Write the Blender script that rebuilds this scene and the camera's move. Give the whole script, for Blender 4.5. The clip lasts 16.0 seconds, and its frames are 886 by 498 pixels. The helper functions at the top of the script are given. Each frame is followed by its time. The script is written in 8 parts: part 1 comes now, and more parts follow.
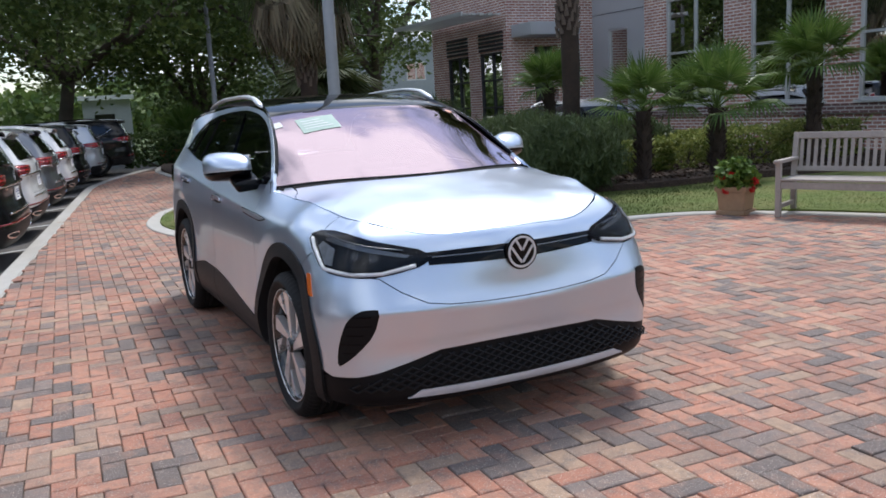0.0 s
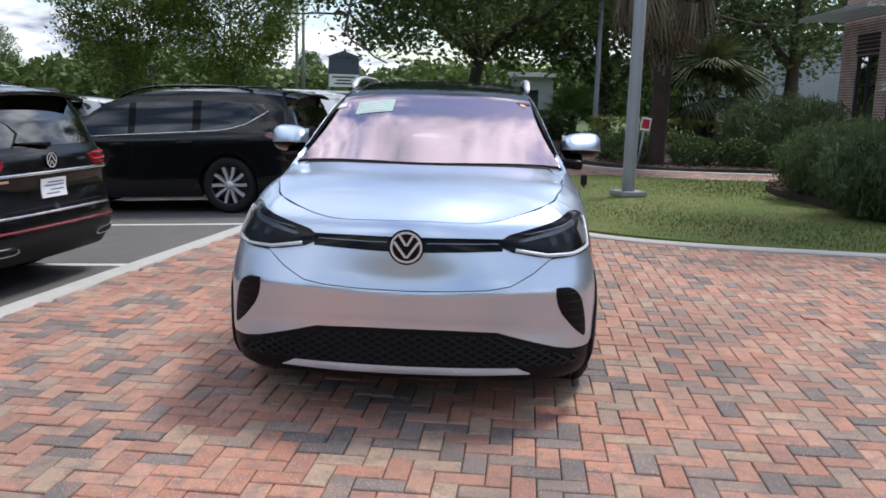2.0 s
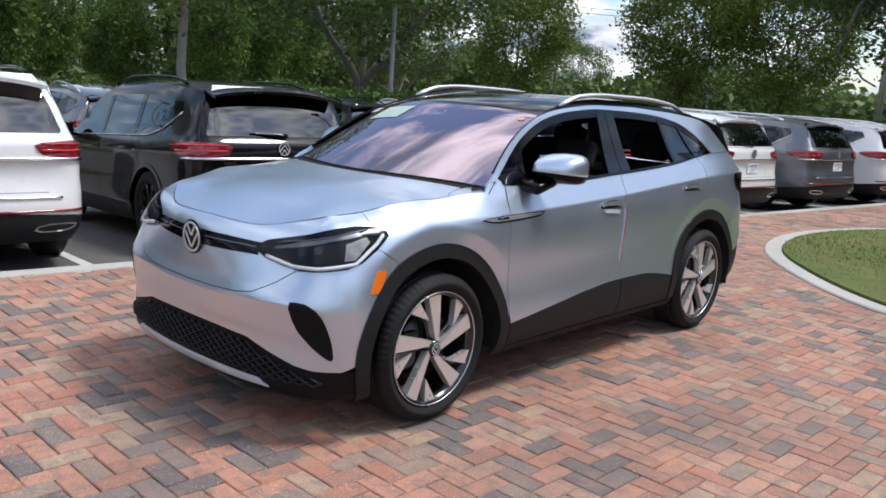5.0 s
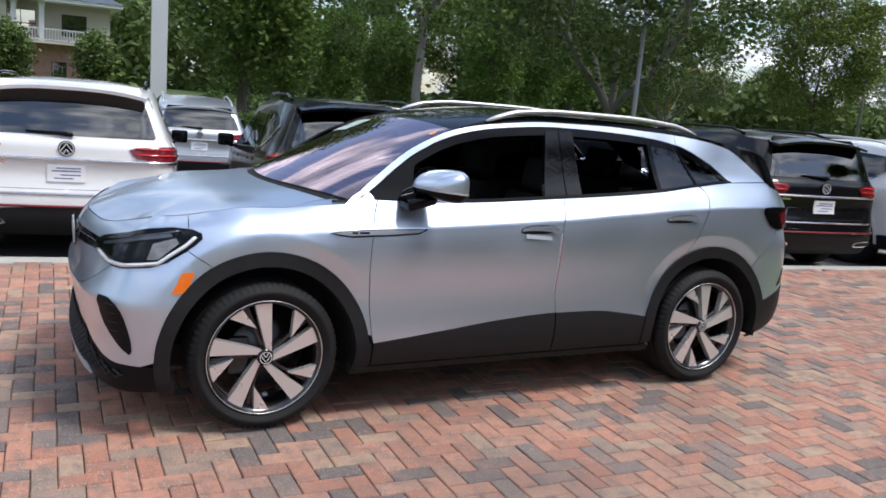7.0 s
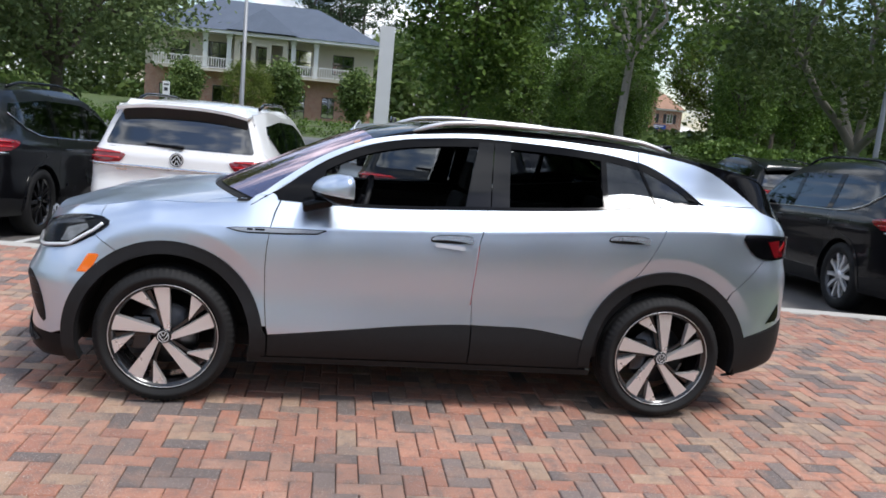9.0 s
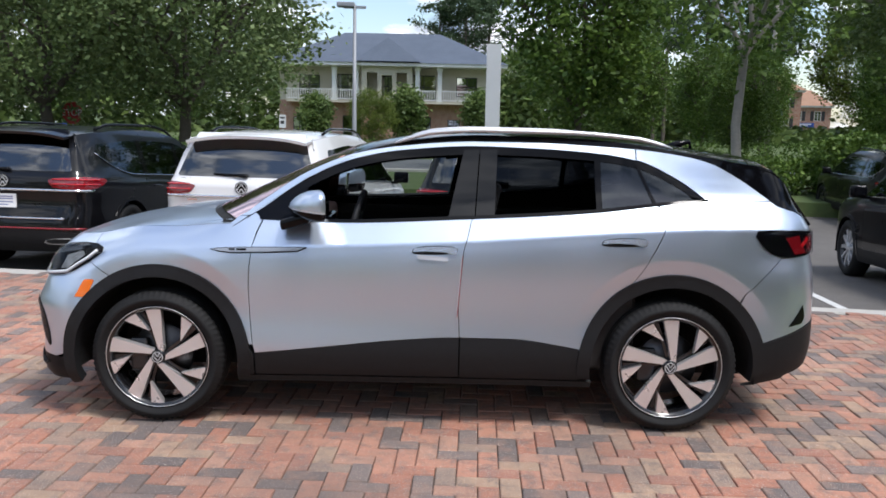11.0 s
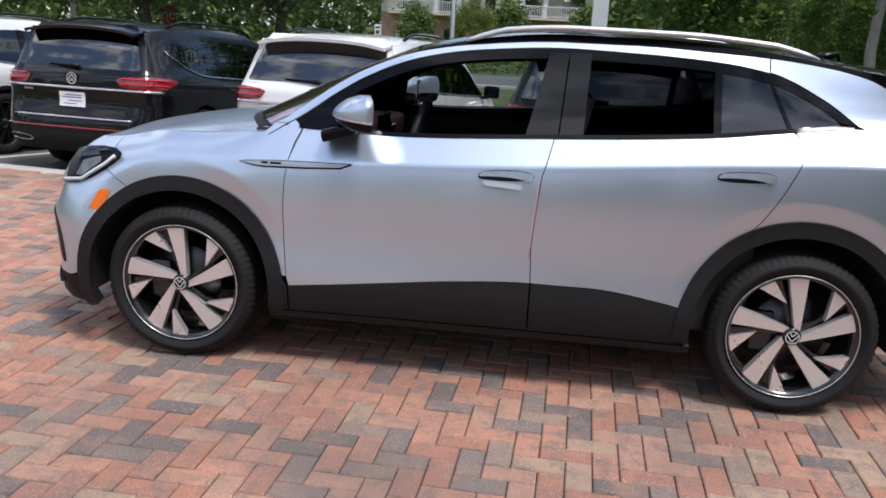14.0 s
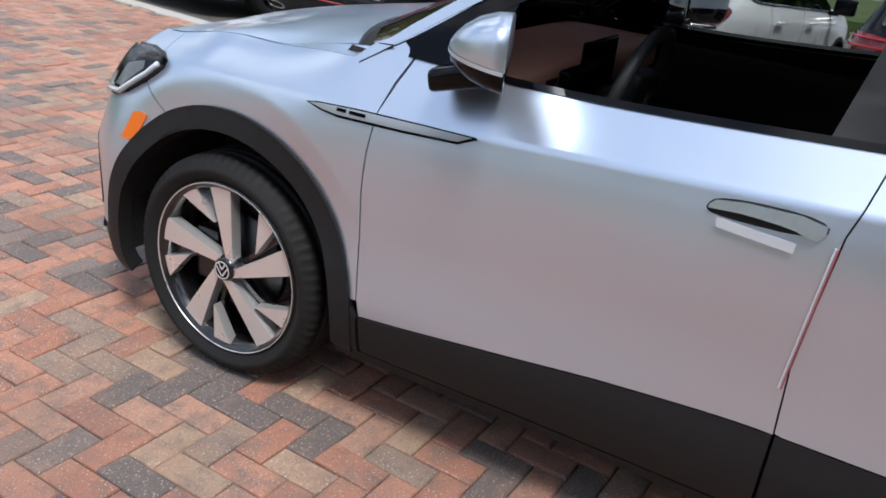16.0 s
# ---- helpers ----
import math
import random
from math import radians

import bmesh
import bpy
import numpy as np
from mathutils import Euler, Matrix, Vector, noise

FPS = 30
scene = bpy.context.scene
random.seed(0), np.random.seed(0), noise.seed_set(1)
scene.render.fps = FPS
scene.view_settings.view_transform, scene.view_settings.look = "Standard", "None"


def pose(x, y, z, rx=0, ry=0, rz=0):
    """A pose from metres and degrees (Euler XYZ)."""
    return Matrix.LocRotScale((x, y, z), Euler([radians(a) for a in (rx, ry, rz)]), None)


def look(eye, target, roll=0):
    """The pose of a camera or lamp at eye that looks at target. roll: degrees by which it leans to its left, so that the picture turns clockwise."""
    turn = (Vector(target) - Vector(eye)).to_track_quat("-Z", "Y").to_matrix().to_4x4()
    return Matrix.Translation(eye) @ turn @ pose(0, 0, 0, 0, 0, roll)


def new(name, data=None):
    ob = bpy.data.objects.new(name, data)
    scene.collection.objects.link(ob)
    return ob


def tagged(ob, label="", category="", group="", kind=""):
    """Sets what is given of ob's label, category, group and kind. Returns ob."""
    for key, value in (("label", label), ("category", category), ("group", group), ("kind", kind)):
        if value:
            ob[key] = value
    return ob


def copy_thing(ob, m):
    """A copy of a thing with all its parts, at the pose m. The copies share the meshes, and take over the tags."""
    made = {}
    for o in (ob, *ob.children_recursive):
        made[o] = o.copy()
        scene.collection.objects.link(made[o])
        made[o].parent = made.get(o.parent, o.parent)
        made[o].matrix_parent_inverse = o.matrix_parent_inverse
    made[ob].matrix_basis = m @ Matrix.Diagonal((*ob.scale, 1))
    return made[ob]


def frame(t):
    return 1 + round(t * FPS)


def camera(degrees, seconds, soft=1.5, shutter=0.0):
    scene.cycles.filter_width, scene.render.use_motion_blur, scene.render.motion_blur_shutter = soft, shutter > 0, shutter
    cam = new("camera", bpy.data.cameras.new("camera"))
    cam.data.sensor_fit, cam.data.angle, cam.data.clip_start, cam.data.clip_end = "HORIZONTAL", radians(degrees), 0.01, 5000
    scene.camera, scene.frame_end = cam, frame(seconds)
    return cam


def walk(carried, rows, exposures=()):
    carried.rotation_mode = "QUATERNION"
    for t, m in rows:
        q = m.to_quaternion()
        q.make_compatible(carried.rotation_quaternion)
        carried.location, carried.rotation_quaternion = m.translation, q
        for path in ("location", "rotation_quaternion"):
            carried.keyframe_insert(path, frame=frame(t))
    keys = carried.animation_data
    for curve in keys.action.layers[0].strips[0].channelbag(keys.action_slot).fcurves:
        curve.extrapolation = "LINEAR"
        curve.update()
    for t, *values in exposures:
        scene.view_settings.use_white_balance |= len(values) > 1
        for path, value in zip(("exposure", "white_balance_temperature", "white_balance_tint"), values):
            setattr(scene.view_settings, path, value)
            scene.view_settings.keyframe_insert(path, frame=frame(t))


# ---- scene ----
cam = camera(56.0, 16.0, 1.7)
PATH = [
    (0, (-1.923, -5.288, 1.483), (-1.056, -3.518, 1.143), -3.1),
    (0.5, (-1.416, -5.52, 1.493), (-0.765, -3.662, 1.139), -1.5),
    (1, (-0.838, -5.709, 1.491), (-0.418, -3.785, 1.144), -0.4),
    (1.5, (-0.24, -5.744, 1.499), (-0.062, -3.784, 1.143), 0.5),
    (2, (0.374, -5.802, 1.491), (0.261, -3.839, 1.13), 1.5),
    (2.5, (0.956, -5.702, 1.484), (0.582, -3.771, 1.124), 1.9),
    (3, (1.504, -5.52, 1.455), (0.91, -3.643, 1.101), 1.5),
    (3.5, (2.018, -5.243, 1.459), (1.207, -3.453, 1.091), 2.0),
    (3.7, (2.195, -5.086, 1.466), (1.306, -3.334, 1.089), 2.3),
    (5.8, (3.988, -3.588, 1.618), (2.478, -2.331, 1.248), 4.4),
    (6, (4.071, -3.397, 1.62), (2.521, -2.19, 1.247), 4.4),
    (6.5, (4.329, -2.93, 1.636), (2.684, -1.853, 1.271), 4.6),
    (7, (4.58, -2.441, 1.649), (2.841, -1.523, 1.286), 4.8),
    (7.5, (4.759, -1.956, 1.649), (2.938, -1.211, 1.289), 4.4),
    (8, (5.025, -1.508, 1.664), (3.148, -0.912, 1.314), 4.6),
    (8.2, (5.12, -1.334, 1.67), (3.226, -0.789, 1.331), 4.9),
    (10.3, (5.296, -0.014, 1.652), (3.325, 0.044, 1.319), 2.9),
    (10.5, (5.25, 0.046, 1.657), (3.277, 0.082, 1.336), 2.2),
    (11, (5.228, 0.154, 1.658), (3.251, 0.15, 1.352), 1.2),
    (11.5, (5.216, 0.216, 1.645), (3.239, 0.18, 1.345), 1.0),
    (12, (5.218, 0.239, 1.643), (3.242, 0.195, 1.336), 1.2),
    (12.5, (5.2, 0.273, 1.636), (3.227, 0.214, 1.316), 1.2),
    (13, (5.089, 0.316, 1.612), (3.126, 0.217, 1.243), 1.6),
    (13.5, (4.788, 0.271, 1.59), (2.842, 0.125, 1.154), 1.8),
    (14, (4.44, 0.256, 1.556), (2.516, 0.035, 1.055), 3.0),
    (14.5, (3.977, 0.301, 1.545), (2.096, -0.037, 0.958), 4.7),
    (15, (3.512, 0.279, 1.525), (1.684, -0.198, 0.868), 6.3),
    (15.5, (3.019, 0.251, 1.575), (1.293, -0.408, 0.809), 6.5),
    (16, (2.612, 0.278, 1.529), (0.989, -0.571, 0.727), 6.8),
]
walk(cam, [(t, look(eye, target, roll)) for t, eye, target, roll in PATH], [(0, 0.5, 6370, 11), (3.5, 0.48, 6450, 11), (6, 0.47, 6430, 11), (8, 0.53, 6450, 11), (12.5, 0.56, 6440, 12), (14.5, 0.5, 6520, 13), (15.5, 0.52, 6500, 11), (16, 0.54, 6500, 10)])

# world: hazy summer sky with broken cloud, soft sun
world = bpy.data.worlds.new("sky")
scene.world = world
world.use_nodes = True
wn, wl = world.node_tree.nodes, world.node_tree.links
wn.clear()
SUN_EL, SUN_AZ = 61.0, 45.0
w_sky = wn.new("ShaderNodeTexSky")
w_sky.sky_type, w_sky.sun_disc = "NISHITA", False
w_sky.sun_elevation, w_sky.sun_rotation = radians(SUN_EL), radians(SUN_AZ)
w_sky.air_density, w_sky.dust_density = 1.0, 0.7
w_co = wn.new("ShaderNodeTexCoord")
w_map = wn.new("ShaderNodeMapping")
w_map.inputs["Location"].default_value = (6.87, 3.21, 0.0)
w_cl = wn.new("ShaderNodeTexNoise")
w_cl.inputs["Scale"].default_value, w_cl.inputs["Detail"].default_value = 2.9, 9.0
w_cl.inputs["Roughness"].default_value = 0.56
w_ramp = wn.new("ShaderNodeValToRGB")
w_ramp.color_ramp.elements[0].position, w_ramp.color_ramp.elements[1].position = 0.45, 0.55
w_tone = wn.new("ShaderNodeTexNoise")
w_tone.inputs["Scale"].default_value, w_tone.inputs["Detail"].default_value = 5.0, 6.0
w_grey = wn.new("ShaderNodeValToRGB")
w_grey.color_ramp.elements[0].position, w_grey.color_ramp.elements[0].color = 0.38, (1.5, 1.9, 2.6, 1)
w_grey.color_ramp.elements[1].position, w_grey.color_ramp.elements[1].color = 0.60, (8.6, 8.9, 9.4, 1)
w_sep = wn.new("ShaderNodeSeparateXYZ")
w_low = wn.new("ShaderNodeMapRange")
for _k, _v in enumerate((0.1, 0.95, 0.88, 1.2)):
    w_low.inputs[_k + 1].default_value = _v
w_dim = wn.new("ShaderNodeMixRGB")
w_dim.blend_type = "MULTIPLY"
w_dim.inputs["Fac"].default_value = 1.0
w_mix = wn.new("ShaderNodeMixRGB")
w_bg = wn.new("ShaderNodeBackground")
w_bg.inputs["Strength"].default_value = 0.14
w_out = wn.new("ShaderNodeOutputWorld")
# clouds lie on a flat layer: the direction over its height
w_hi = wn.new("ShaderNodeMath")
w_hi.operation, w_hi.inputs[1].default_value = "ADD", 0.32
w_flat = wn.new("ShaderNodeVectorMath")
w_flat.operation = "DIVIDE"
w_abs = wn.new("ShaderNodeMath")
w_abs.operation = "ABSOLUTE"
wl.new(w_sep.outputs["Z"], w_abs.inputs[0])
wl.new(w_abs.outputs[0], w_hi.inputs[0])
wl.new(w_co.outputs["Generated"], w_flat.inputs[0])
wl.new(w_hi.outputs[0], w_flat.inputs[1])
wl.new(w_flat.outputs["Vector"], w_map.inputs["Vector"])
wl.new(w_map.outputs["Vector"], w_cl.inputs["Vector"])
wl.new(w_map.outputs["Vector"], w_tone.inputs["Vector"])
wl.new(w_cl.outputs["Fac"], w_ramp.inputs["Fac"])
wl.new(w_tone.outputs["Fac"], w_grey.inputs["Fac"])
wl.new(w_ramp.outputs["Color"], w_mix.inputs["Fac"])
wl.new(w_sky.outputs["Color"], w_mix.inputs["Color1"])
wl.new(w_grey.outputs["Color"], w_mix.inputs["Color2"])
wl.new(w_co.outputs["Generated"], w_sep.inputs["Vector"])
wl.new(w_sep.outputs["Z"], w_low.inputs["Value"])
wl.new(w_mix.outputs["Color"], w_dim.inputs["Color1"])
wl.new(w_low.outputs["Result"], w_dim.inputs["Color2"])
wl.new(w_dim.outputs["Color"], w_bg.inputs["Color"])
wl.new(w_bg.outputs["Background"], w_out.inputs["Surface"])

sun = new("sun", bpy.data.lights.new("sun", "SUN"))
sun.data.energy, sun.data.angle, sun.data.color = 2.2, radians(14), (1.0, 0.98, 0.95)
_a = radians(SUN_AZ)
sun.matrix_world = look((math.sin(_a) * 30, math.cos(_a) * 30, math.tan(radians(SUN_EL)) * 30), (0, 0, 0))


# ---------------------------------------------------------------- materials
class Mat:
    """A small builder for node materials."""

    def __init__(self, name):
        self.m = bpy.data.materials.new(name)
        self.m.use_nodes = True
        self.n, self.l = self.m.node_tree.nodes, self.m.node_tree.links
        self.b = self.n["Principled BSDF"]
        self.co = None

    def set(self, **kw):
        names = dict(color="Base Color", rough="Roughness", metal="Metallic", coat="Coat Weight", coat_rough="Coat Roughness", spec="Specular IOR Level",
                     trans="Transmission Weight", ior="IOR", sheen="Sheen Weight", emit="Emission Strength", emit_color="Emission Color", alpha="Alpha", sub="Subsurface Weight")
        for k, v in kw.items():
            self.b.inputs[names[k]].default_value = (*v, 1) if isinstance(v, tuple) else v
        return self

    def coord(self):
        if not self.co:
            self.co = self.n.new("ShaderNodeTexCoord")
        return self.co.outputs["Object"]

    def noise(self, scale, detail=4.0, rough=0.55, vec=None, stretch=None):
        t = self.n.new("ShaderNodeTexNoise")
        t.inputs["Scale"].default_value, t.inputs["Detail"].default_value, t.inputs["Roughness"].default_value = scale, detail, rough
        v = vec or self.coord()
        if stretch:
            mp = self.n.new("ShaderNodeMapping")
            mp.inputs["Scale"].default_value = stretch
            self.l.new(v, mp.inputs["Vector"])
            v = mp.outputs["Vector"]
        self.l.new(v, t.inputs["Vector"])
        return t.outputs["Fac"]

    def ramp(self, fac, *stops, constant=False):
        r = self.n.new("ShaderNodeValToRGB")
        e = r.color_ramp.elements
        if constant:
            r.color_ramp.interpolation = "CONSTANT"
        for i, (p, c) in enumerate(stops):
            q = e[i] if i < 2 else e.new(p)
            q.position, q.color = p, ((c, c, c, 1) if isinstance(c, (int, float)) else (*c, 1))
        self.l.new(fac, r.inputs["Fac"])
        return r.outputs["Color"]

    def mix(self, fac, a, b, mode="MIX"):
        x = self.n.new("ShaderNodeMixRGB")
        x.blend_type = mode
        for s, v in (("Fac", fac), ("Color1", a), ("Color2", b)):
            if isinstance(v, (int, float)):
                x.inputs[s].default_value = v if s == "Fac" else (v, v, v, 1)
            elif isinstance(v, tuple):
                x.inputs[s].default_value = (*v, 1)
            else:
                self.l.new(v, x.inputs[s])
        return x.outputs["Color"]

    def link(self, out, name):
        self.l.new(out, self.b.inputs[name])
        return self

    def bump(self, fac, strength=0.3, dist=0.01):
        b = self.n.new("ShaderNodeBump")
        b.inputs["Strength"].default_value, b.inputs["Distance"].default_value = strength, dist
        self.l.new(fac, b.inputs["Height"])
        self.l.new(b.outputs["Normal"], self.b.inputs["Normal"])
        return self


def plain(name, color, rough=0.5, metal=0.0, grain=0.0, scale=40.0, bump=0.0, **kw):
    """A surface of one colour with fine unevenness."""
    m = Mat(name).set(color=color, rough=rough, metal=metal, **kw)
    if grain:
        f = m.noise(scale, 5)
        big = m.noise(scale * 0.11, 3)
        lo, hi = tuple(v * (1 - grain) for v in color), tuple(min(1, v * (1 + grain)) for v in color)
        c = m.mix(f, lo, hi)
        c = m.mix(m.ramp(big, (0.35, 0.0), (0.7, 0.55)), c, lo)
        m.link(c, "Base Color")
        m.link(m.ramp(f, (0.25, max(0, rough - 0.1)), (0.75, min(1, rough + 0.1))), "Roughness")
        if bump:
            m.bump(f, bump, 0.004)
    return m.m


def paint(name, color, metal, rough, flake=0.06, coat=1.0, spec=0.5):
    """Car paint: flakes under clear coat, with a little dust."""
    m = Mat(name).set(color=color, rough=rough, metal=metal, coat=coat, coat_rough=0.03 if metal < 0.8 else 0.06, spec=spec)
    f = m.noise(300, 2)
    dust = m.noise(3.0, 4)
    c = m.mix(f, tuple(v * (1 - flake) for v in color), tuple(min(1, v * (1 + flake)) for v in color))
    m.link(c, "Base Color")
    m.link(m.ramp(dust, (0.35, max(0.0, rough - 0.03)), (0.7, rough + 0.05)), "Roughness")
    return m.m


def glass(name, tint, reflect, gloss_tint=(1, 1, 1), rough=0.0):
    """A thin pane: see-through by its tint, mirroring by the angle of view and its coating."""
    m = bpy.data.materials.new(name)
    m.use_nodes = True
    n, l = m.node_tree.nodes, m.node_tree.links
    n.clear()
    tr, gl, fr, mx, out = (n.new("ShaderNode" + k) for k in ("BsdfTransparent", "BsdfGlossy", "Fresnel", "MixShader", "OutputMaterial"))
    tr.inputs["Color"].default_value = (*tint, 1)
    gl.inputs["Color"].default_value, gl.inputs["Roughness"].default_value = (*gloss_tint, 1), rough
    fr.inputs["IOR"].default_value = 1.5
    mm = n.new("ShaderNodeMath")
    mm.operation, mm.use_clamp = "MULTIPLY_ADD", True
    mm.inputs[1].default_value, mm.inputs[2].default_value = 1.0, reflect
    l.new(fr.outputs["Fac"], mm.inputs[0])
    l.new(mm.outputs["Value"], mx.inputs["Fac"])
    l.new(tr.outputs["BSDF"], mx.inputs[1])
    l.new(gl.outputs["BSDF"], mx.inputs[2])
    l.new(mx.outputs["Shader"], out.inputs["Surface"])
    return m


def leaf_mat(name, a, b, rough=0.55):
    """Leaves that differ one from another, and let some light through."""
    m = Mat(name).set(rough=rough, spec=0.3)
    g = m.n.new("ShaderNodeNewGeometry")
    c = m.mix(g.outputs["Random Per Island"], a, b)
    c = m.mix(m.ramp(m.noise(0.35, 3), (0.35, 0.0), (0.65, 0.6)), c, tuple(v * 0.7 for v in a))
    m.link(c, "Base Color")
    tl, ad = m.n.new("ShaderNodeBsdfTranslucent"), m.n.new("ShaderNodeMixShader")
    m.l.new(c, tl.inputs["Color"])
    ad.inputs["Fac"].default_value = 0.25
    out = m.n["Material Output"]
    m.l.new(m.b.outputs["BSDF"], ad.inputs[1])
    m.l.new(tl.outputs["BSDF"], ad.inputs[2])
    m.l.new(ad.outputs["Shader"], out.inputs["Surface"])
    return m.m


def brick_mat(name, island):
    """Clay pavers: salmon, red, tan and charcoal, mottled, with pale grit."""
    m = Mat(name).set(rough=0.8)
    if island:
        r = m.n.new("ShaderNodeNewGeometry").outputs["Random Per Island"]
    else:
        r = m.n.new("ShaderNodeObjectInfo").outputs["Random"]
    geo = m.n.new("ShaderNodeNewGeometry").outputs["Position"]
    c = m.ramp(r, (0.0, (0.43, 0.185, 0.12)), (0.16, (0.50, 0.235, 0.155)), (0.34, (0.38, 0.175, 0.122)), (0.46, (0.48, 0.26, 0.18)), (0.60, (0.44, 0.295, 0.20)),
               (0.70, (0.32, 0.225, 0.17)), (0.80, (0.145, 0.12, 0.112)), (0.92, (0.225, 0.175, 0.155)), constant=True)
    blotch = m.noise(11.0, 4, 0.65, vec=geo)
    grey = m.mix(m.ramp(blotch, (0.46, 0.0), (0.66, 0.7)), c, (0.17, 0.14, 0.125))
    pale = m.noise(5.0, 4, 0.65, vec=geo)
    grey = m.mix(m.ramp(pale, (0.5, 0.0), (0.72, 0.55)), grey, (0.46, 0.25, 0.165))
    fine = m.noise(85.0, 6, 0.78, vec=geo)
    c2 = m.mix(m.ramp(fine, (0.52, 0.0), (0.78, 0.6)), grey, (0.53, 0.345, 0.255))
    c2 = m.mix(m.ramp(fine, (0.25, 0.75), (0.47, 0.0)), c2, (0.08, 0.055, 0.05))
    grit = m.noise(170.0, 1, 0.5, vec=geo)
    c3 = m.mix(m.ramp(grit, (0.66, 0.0), (0.71, 0.85)), c2, (0.66, 0.58, 0.50))
    stain = m.noise(0.8, 6, 0.62, vec=geo)
    c4 = m.mix(m.ramp(stain, (0.45, 0.0), (0.70, 0.55)), c3, (0.13, 0.095, 0.08))
    m.link(c4, "Base Color")
    m.link(m.ramp(fine, (0.3, 0.68), (0.7, 0.92)), "Roughness")
    m.bump(fine, 0.9, 0.006)
    return m.m


SILVER = paint("silver_blue_paint", (0.58, 0.66, 0.775), 0.86, 0.31, 0.015, 0.6)
BLACK_PAINT = paint("black_paint", (0.004, 0.004, 0.005), 0.0, 0.3, 0.06, 0.65, 0.1)
WHITE_PAINT = paint("white_paint", (0.78, 0.78, 0.77), 0.0, 0.3, 0.01)
GREY_PAINT = paint("grey_paint", (0.17, 0.18, 0.195), 0.7, 0.36)
STEEL_PAINT = paint("pale_silver_paint", (0.52, 0.54, 0.57), 0.72, 0.4)
GLOSS_BLACK = plain("gloss_black", (0.003, 0.003, 0.004), 0.05, spec=0.18)
GRILLE = plain("black_grille_plastic", (0.006, 0.006, 0.007), 0.45, grain=0.2, scale=200, spec=0.15)
PILLAR_BLACK = plain("polished_black_pillar", (0.004, 0.004, 0.005), 0.04, spec=0.35)
CLAD = plain("black_grained_plastic", (0.014, 0.014, 0.015), 0.52, grain=0.25, scale=300, bump=0.12, spec=0.22)
DARK = plain("dark_underside", (0.008, 0.008, 0.008), 0.85, grain=0.3, scale=20)
TRIM_IN = plain("black_interior_plastic", (0.018, 0.018, 0.019), 0.55, grain=0.2, scale=90, bump=0.1)
SEAT_MAT = plain("black_seat_fabric", (0.022, 0.022, 0.024), 0.8, grain=0.35, scale=160, bump=0.25)
CHROME = plain("bright_chrome", (0.78, 0.78, 0.79), 0.1, 1.0, grain=0.04, scale=12)
RAIL_SILVER = plain("satin_silver", (0.70, 0.70, 0.71), 0.36, 0.6, grain=0.05, scale=60)
HANDLE = plain("silver_handle_paint", (0.60, 0.65, 0.72), 0.24, 0.85, coat=0.5)
MACHINED = plain("machined_alloy", (0.80, 0.79, 0.79), 0.32, 0.72, grain=0.03, scale=7)
RIM_BLACK = plain("gloss_black_alloy", (0.008, 0.008, 0.009), 0.2, coat=0.6)
DISC = plain("brake_disc_steel", (0.075, 0.075, 0.078), 0.4, 1.0, grain=0.15, scale=60)
RUBBER = plain("tyre_rubber", (0.012, 0.012, 0.0125), 0.72, grain=0.22, scale=70, bump=0.2, spec=0.3)
AMBER = plain("amber_reflector", (0.78, 0.16, 0.01), 0.22, coat=0.8)
RED_LENS = plain("red_tail_lens", (0.55, 0.010, 0.016), 0.1, coat=1.0)
RED_DARK = plain("dark_red_tail_lens", (0.20, 0.007, 0.012), 0.1, coat=1.0)
LAMP_WHITE = plain("pale_lamp_guide", (0.74, 0.76, 0.79), 0.25, coat=0.6)
LAMP_IN = plain("lamp_housing", (0.006, 0.006, 0.007), 0.2, spec=0.25)
LAMP_GREY = plain("lamp_reflector", (0.15, 0.16, 0.175), 0.25, 0.5)
BLADE = plain("satin_grey_blade", (0.40, 0.42, 0.45), 0.28, 0.6)
BROWN = plain("brown_dashboard_trim", (0.38, 0.19, 0.12), 0.6, grain=0.15, scale=60, bump=0.1)
LAMP_PALE = plain("pale_lamp_mesh", (0.30, 0.31, 0.32), 0.4, 0.2, grain=0.75, scale=230)
BADGE_MET = plain("satin_badge_metal", (0.62, 0.64, 0.66), 0.35, 0.25)
STRIP = plain("silver_strip_paint", (0.56, 0.59, 0.64), 0.4, 0.3, grain=0.04, scale=50)
WHITE_LABEL = plain("white_paper", (0.78, 0.79, 0.79), 0.7, grain=0.06, scale=50)
# toned down: the dimming of the windscreen is put into this paper's colour
GREEN_LABEL = plain("pale_green_paper", (0.40, 0.52, 0.46), 0.7, grain=0.05, scale=40)
ORANGE_LABEL = plain("orange_sticker", (0.62, 0.30, 0.20), 0.6)
BAR_INK = plain("printed_bars", (0.12, 0.16, 0.34), 0.7)
RED_TAPE = plain("red_edge_tape", (0.36, 0.07, 0.09), 0.5)
WS_GLASS = glass("coated_windscreen", (0.36, 0.34, 0.38), 0.36, (1.0, 0.80, 0.88))
SIDE_GLASS = glass("tinted_side_glass", (0.10, 0.11, 0.12), 0.0)
FRONT_GLASS = glass("light_side_glass", (0.62, 0.66, 0.66), 0.02)
CLEAR_GLASS = glass("clear_glass", (0.72, 0.76, 0.76), 0.02)
LENS = glass("lamp_lens", (0.9, 0.92, 0.94), -0.025, (0.6, 0.6, 0.62))
REAR_GLASS = glass("dark_rear_glass", (0.03, 0.034, 0.04), 0.10)
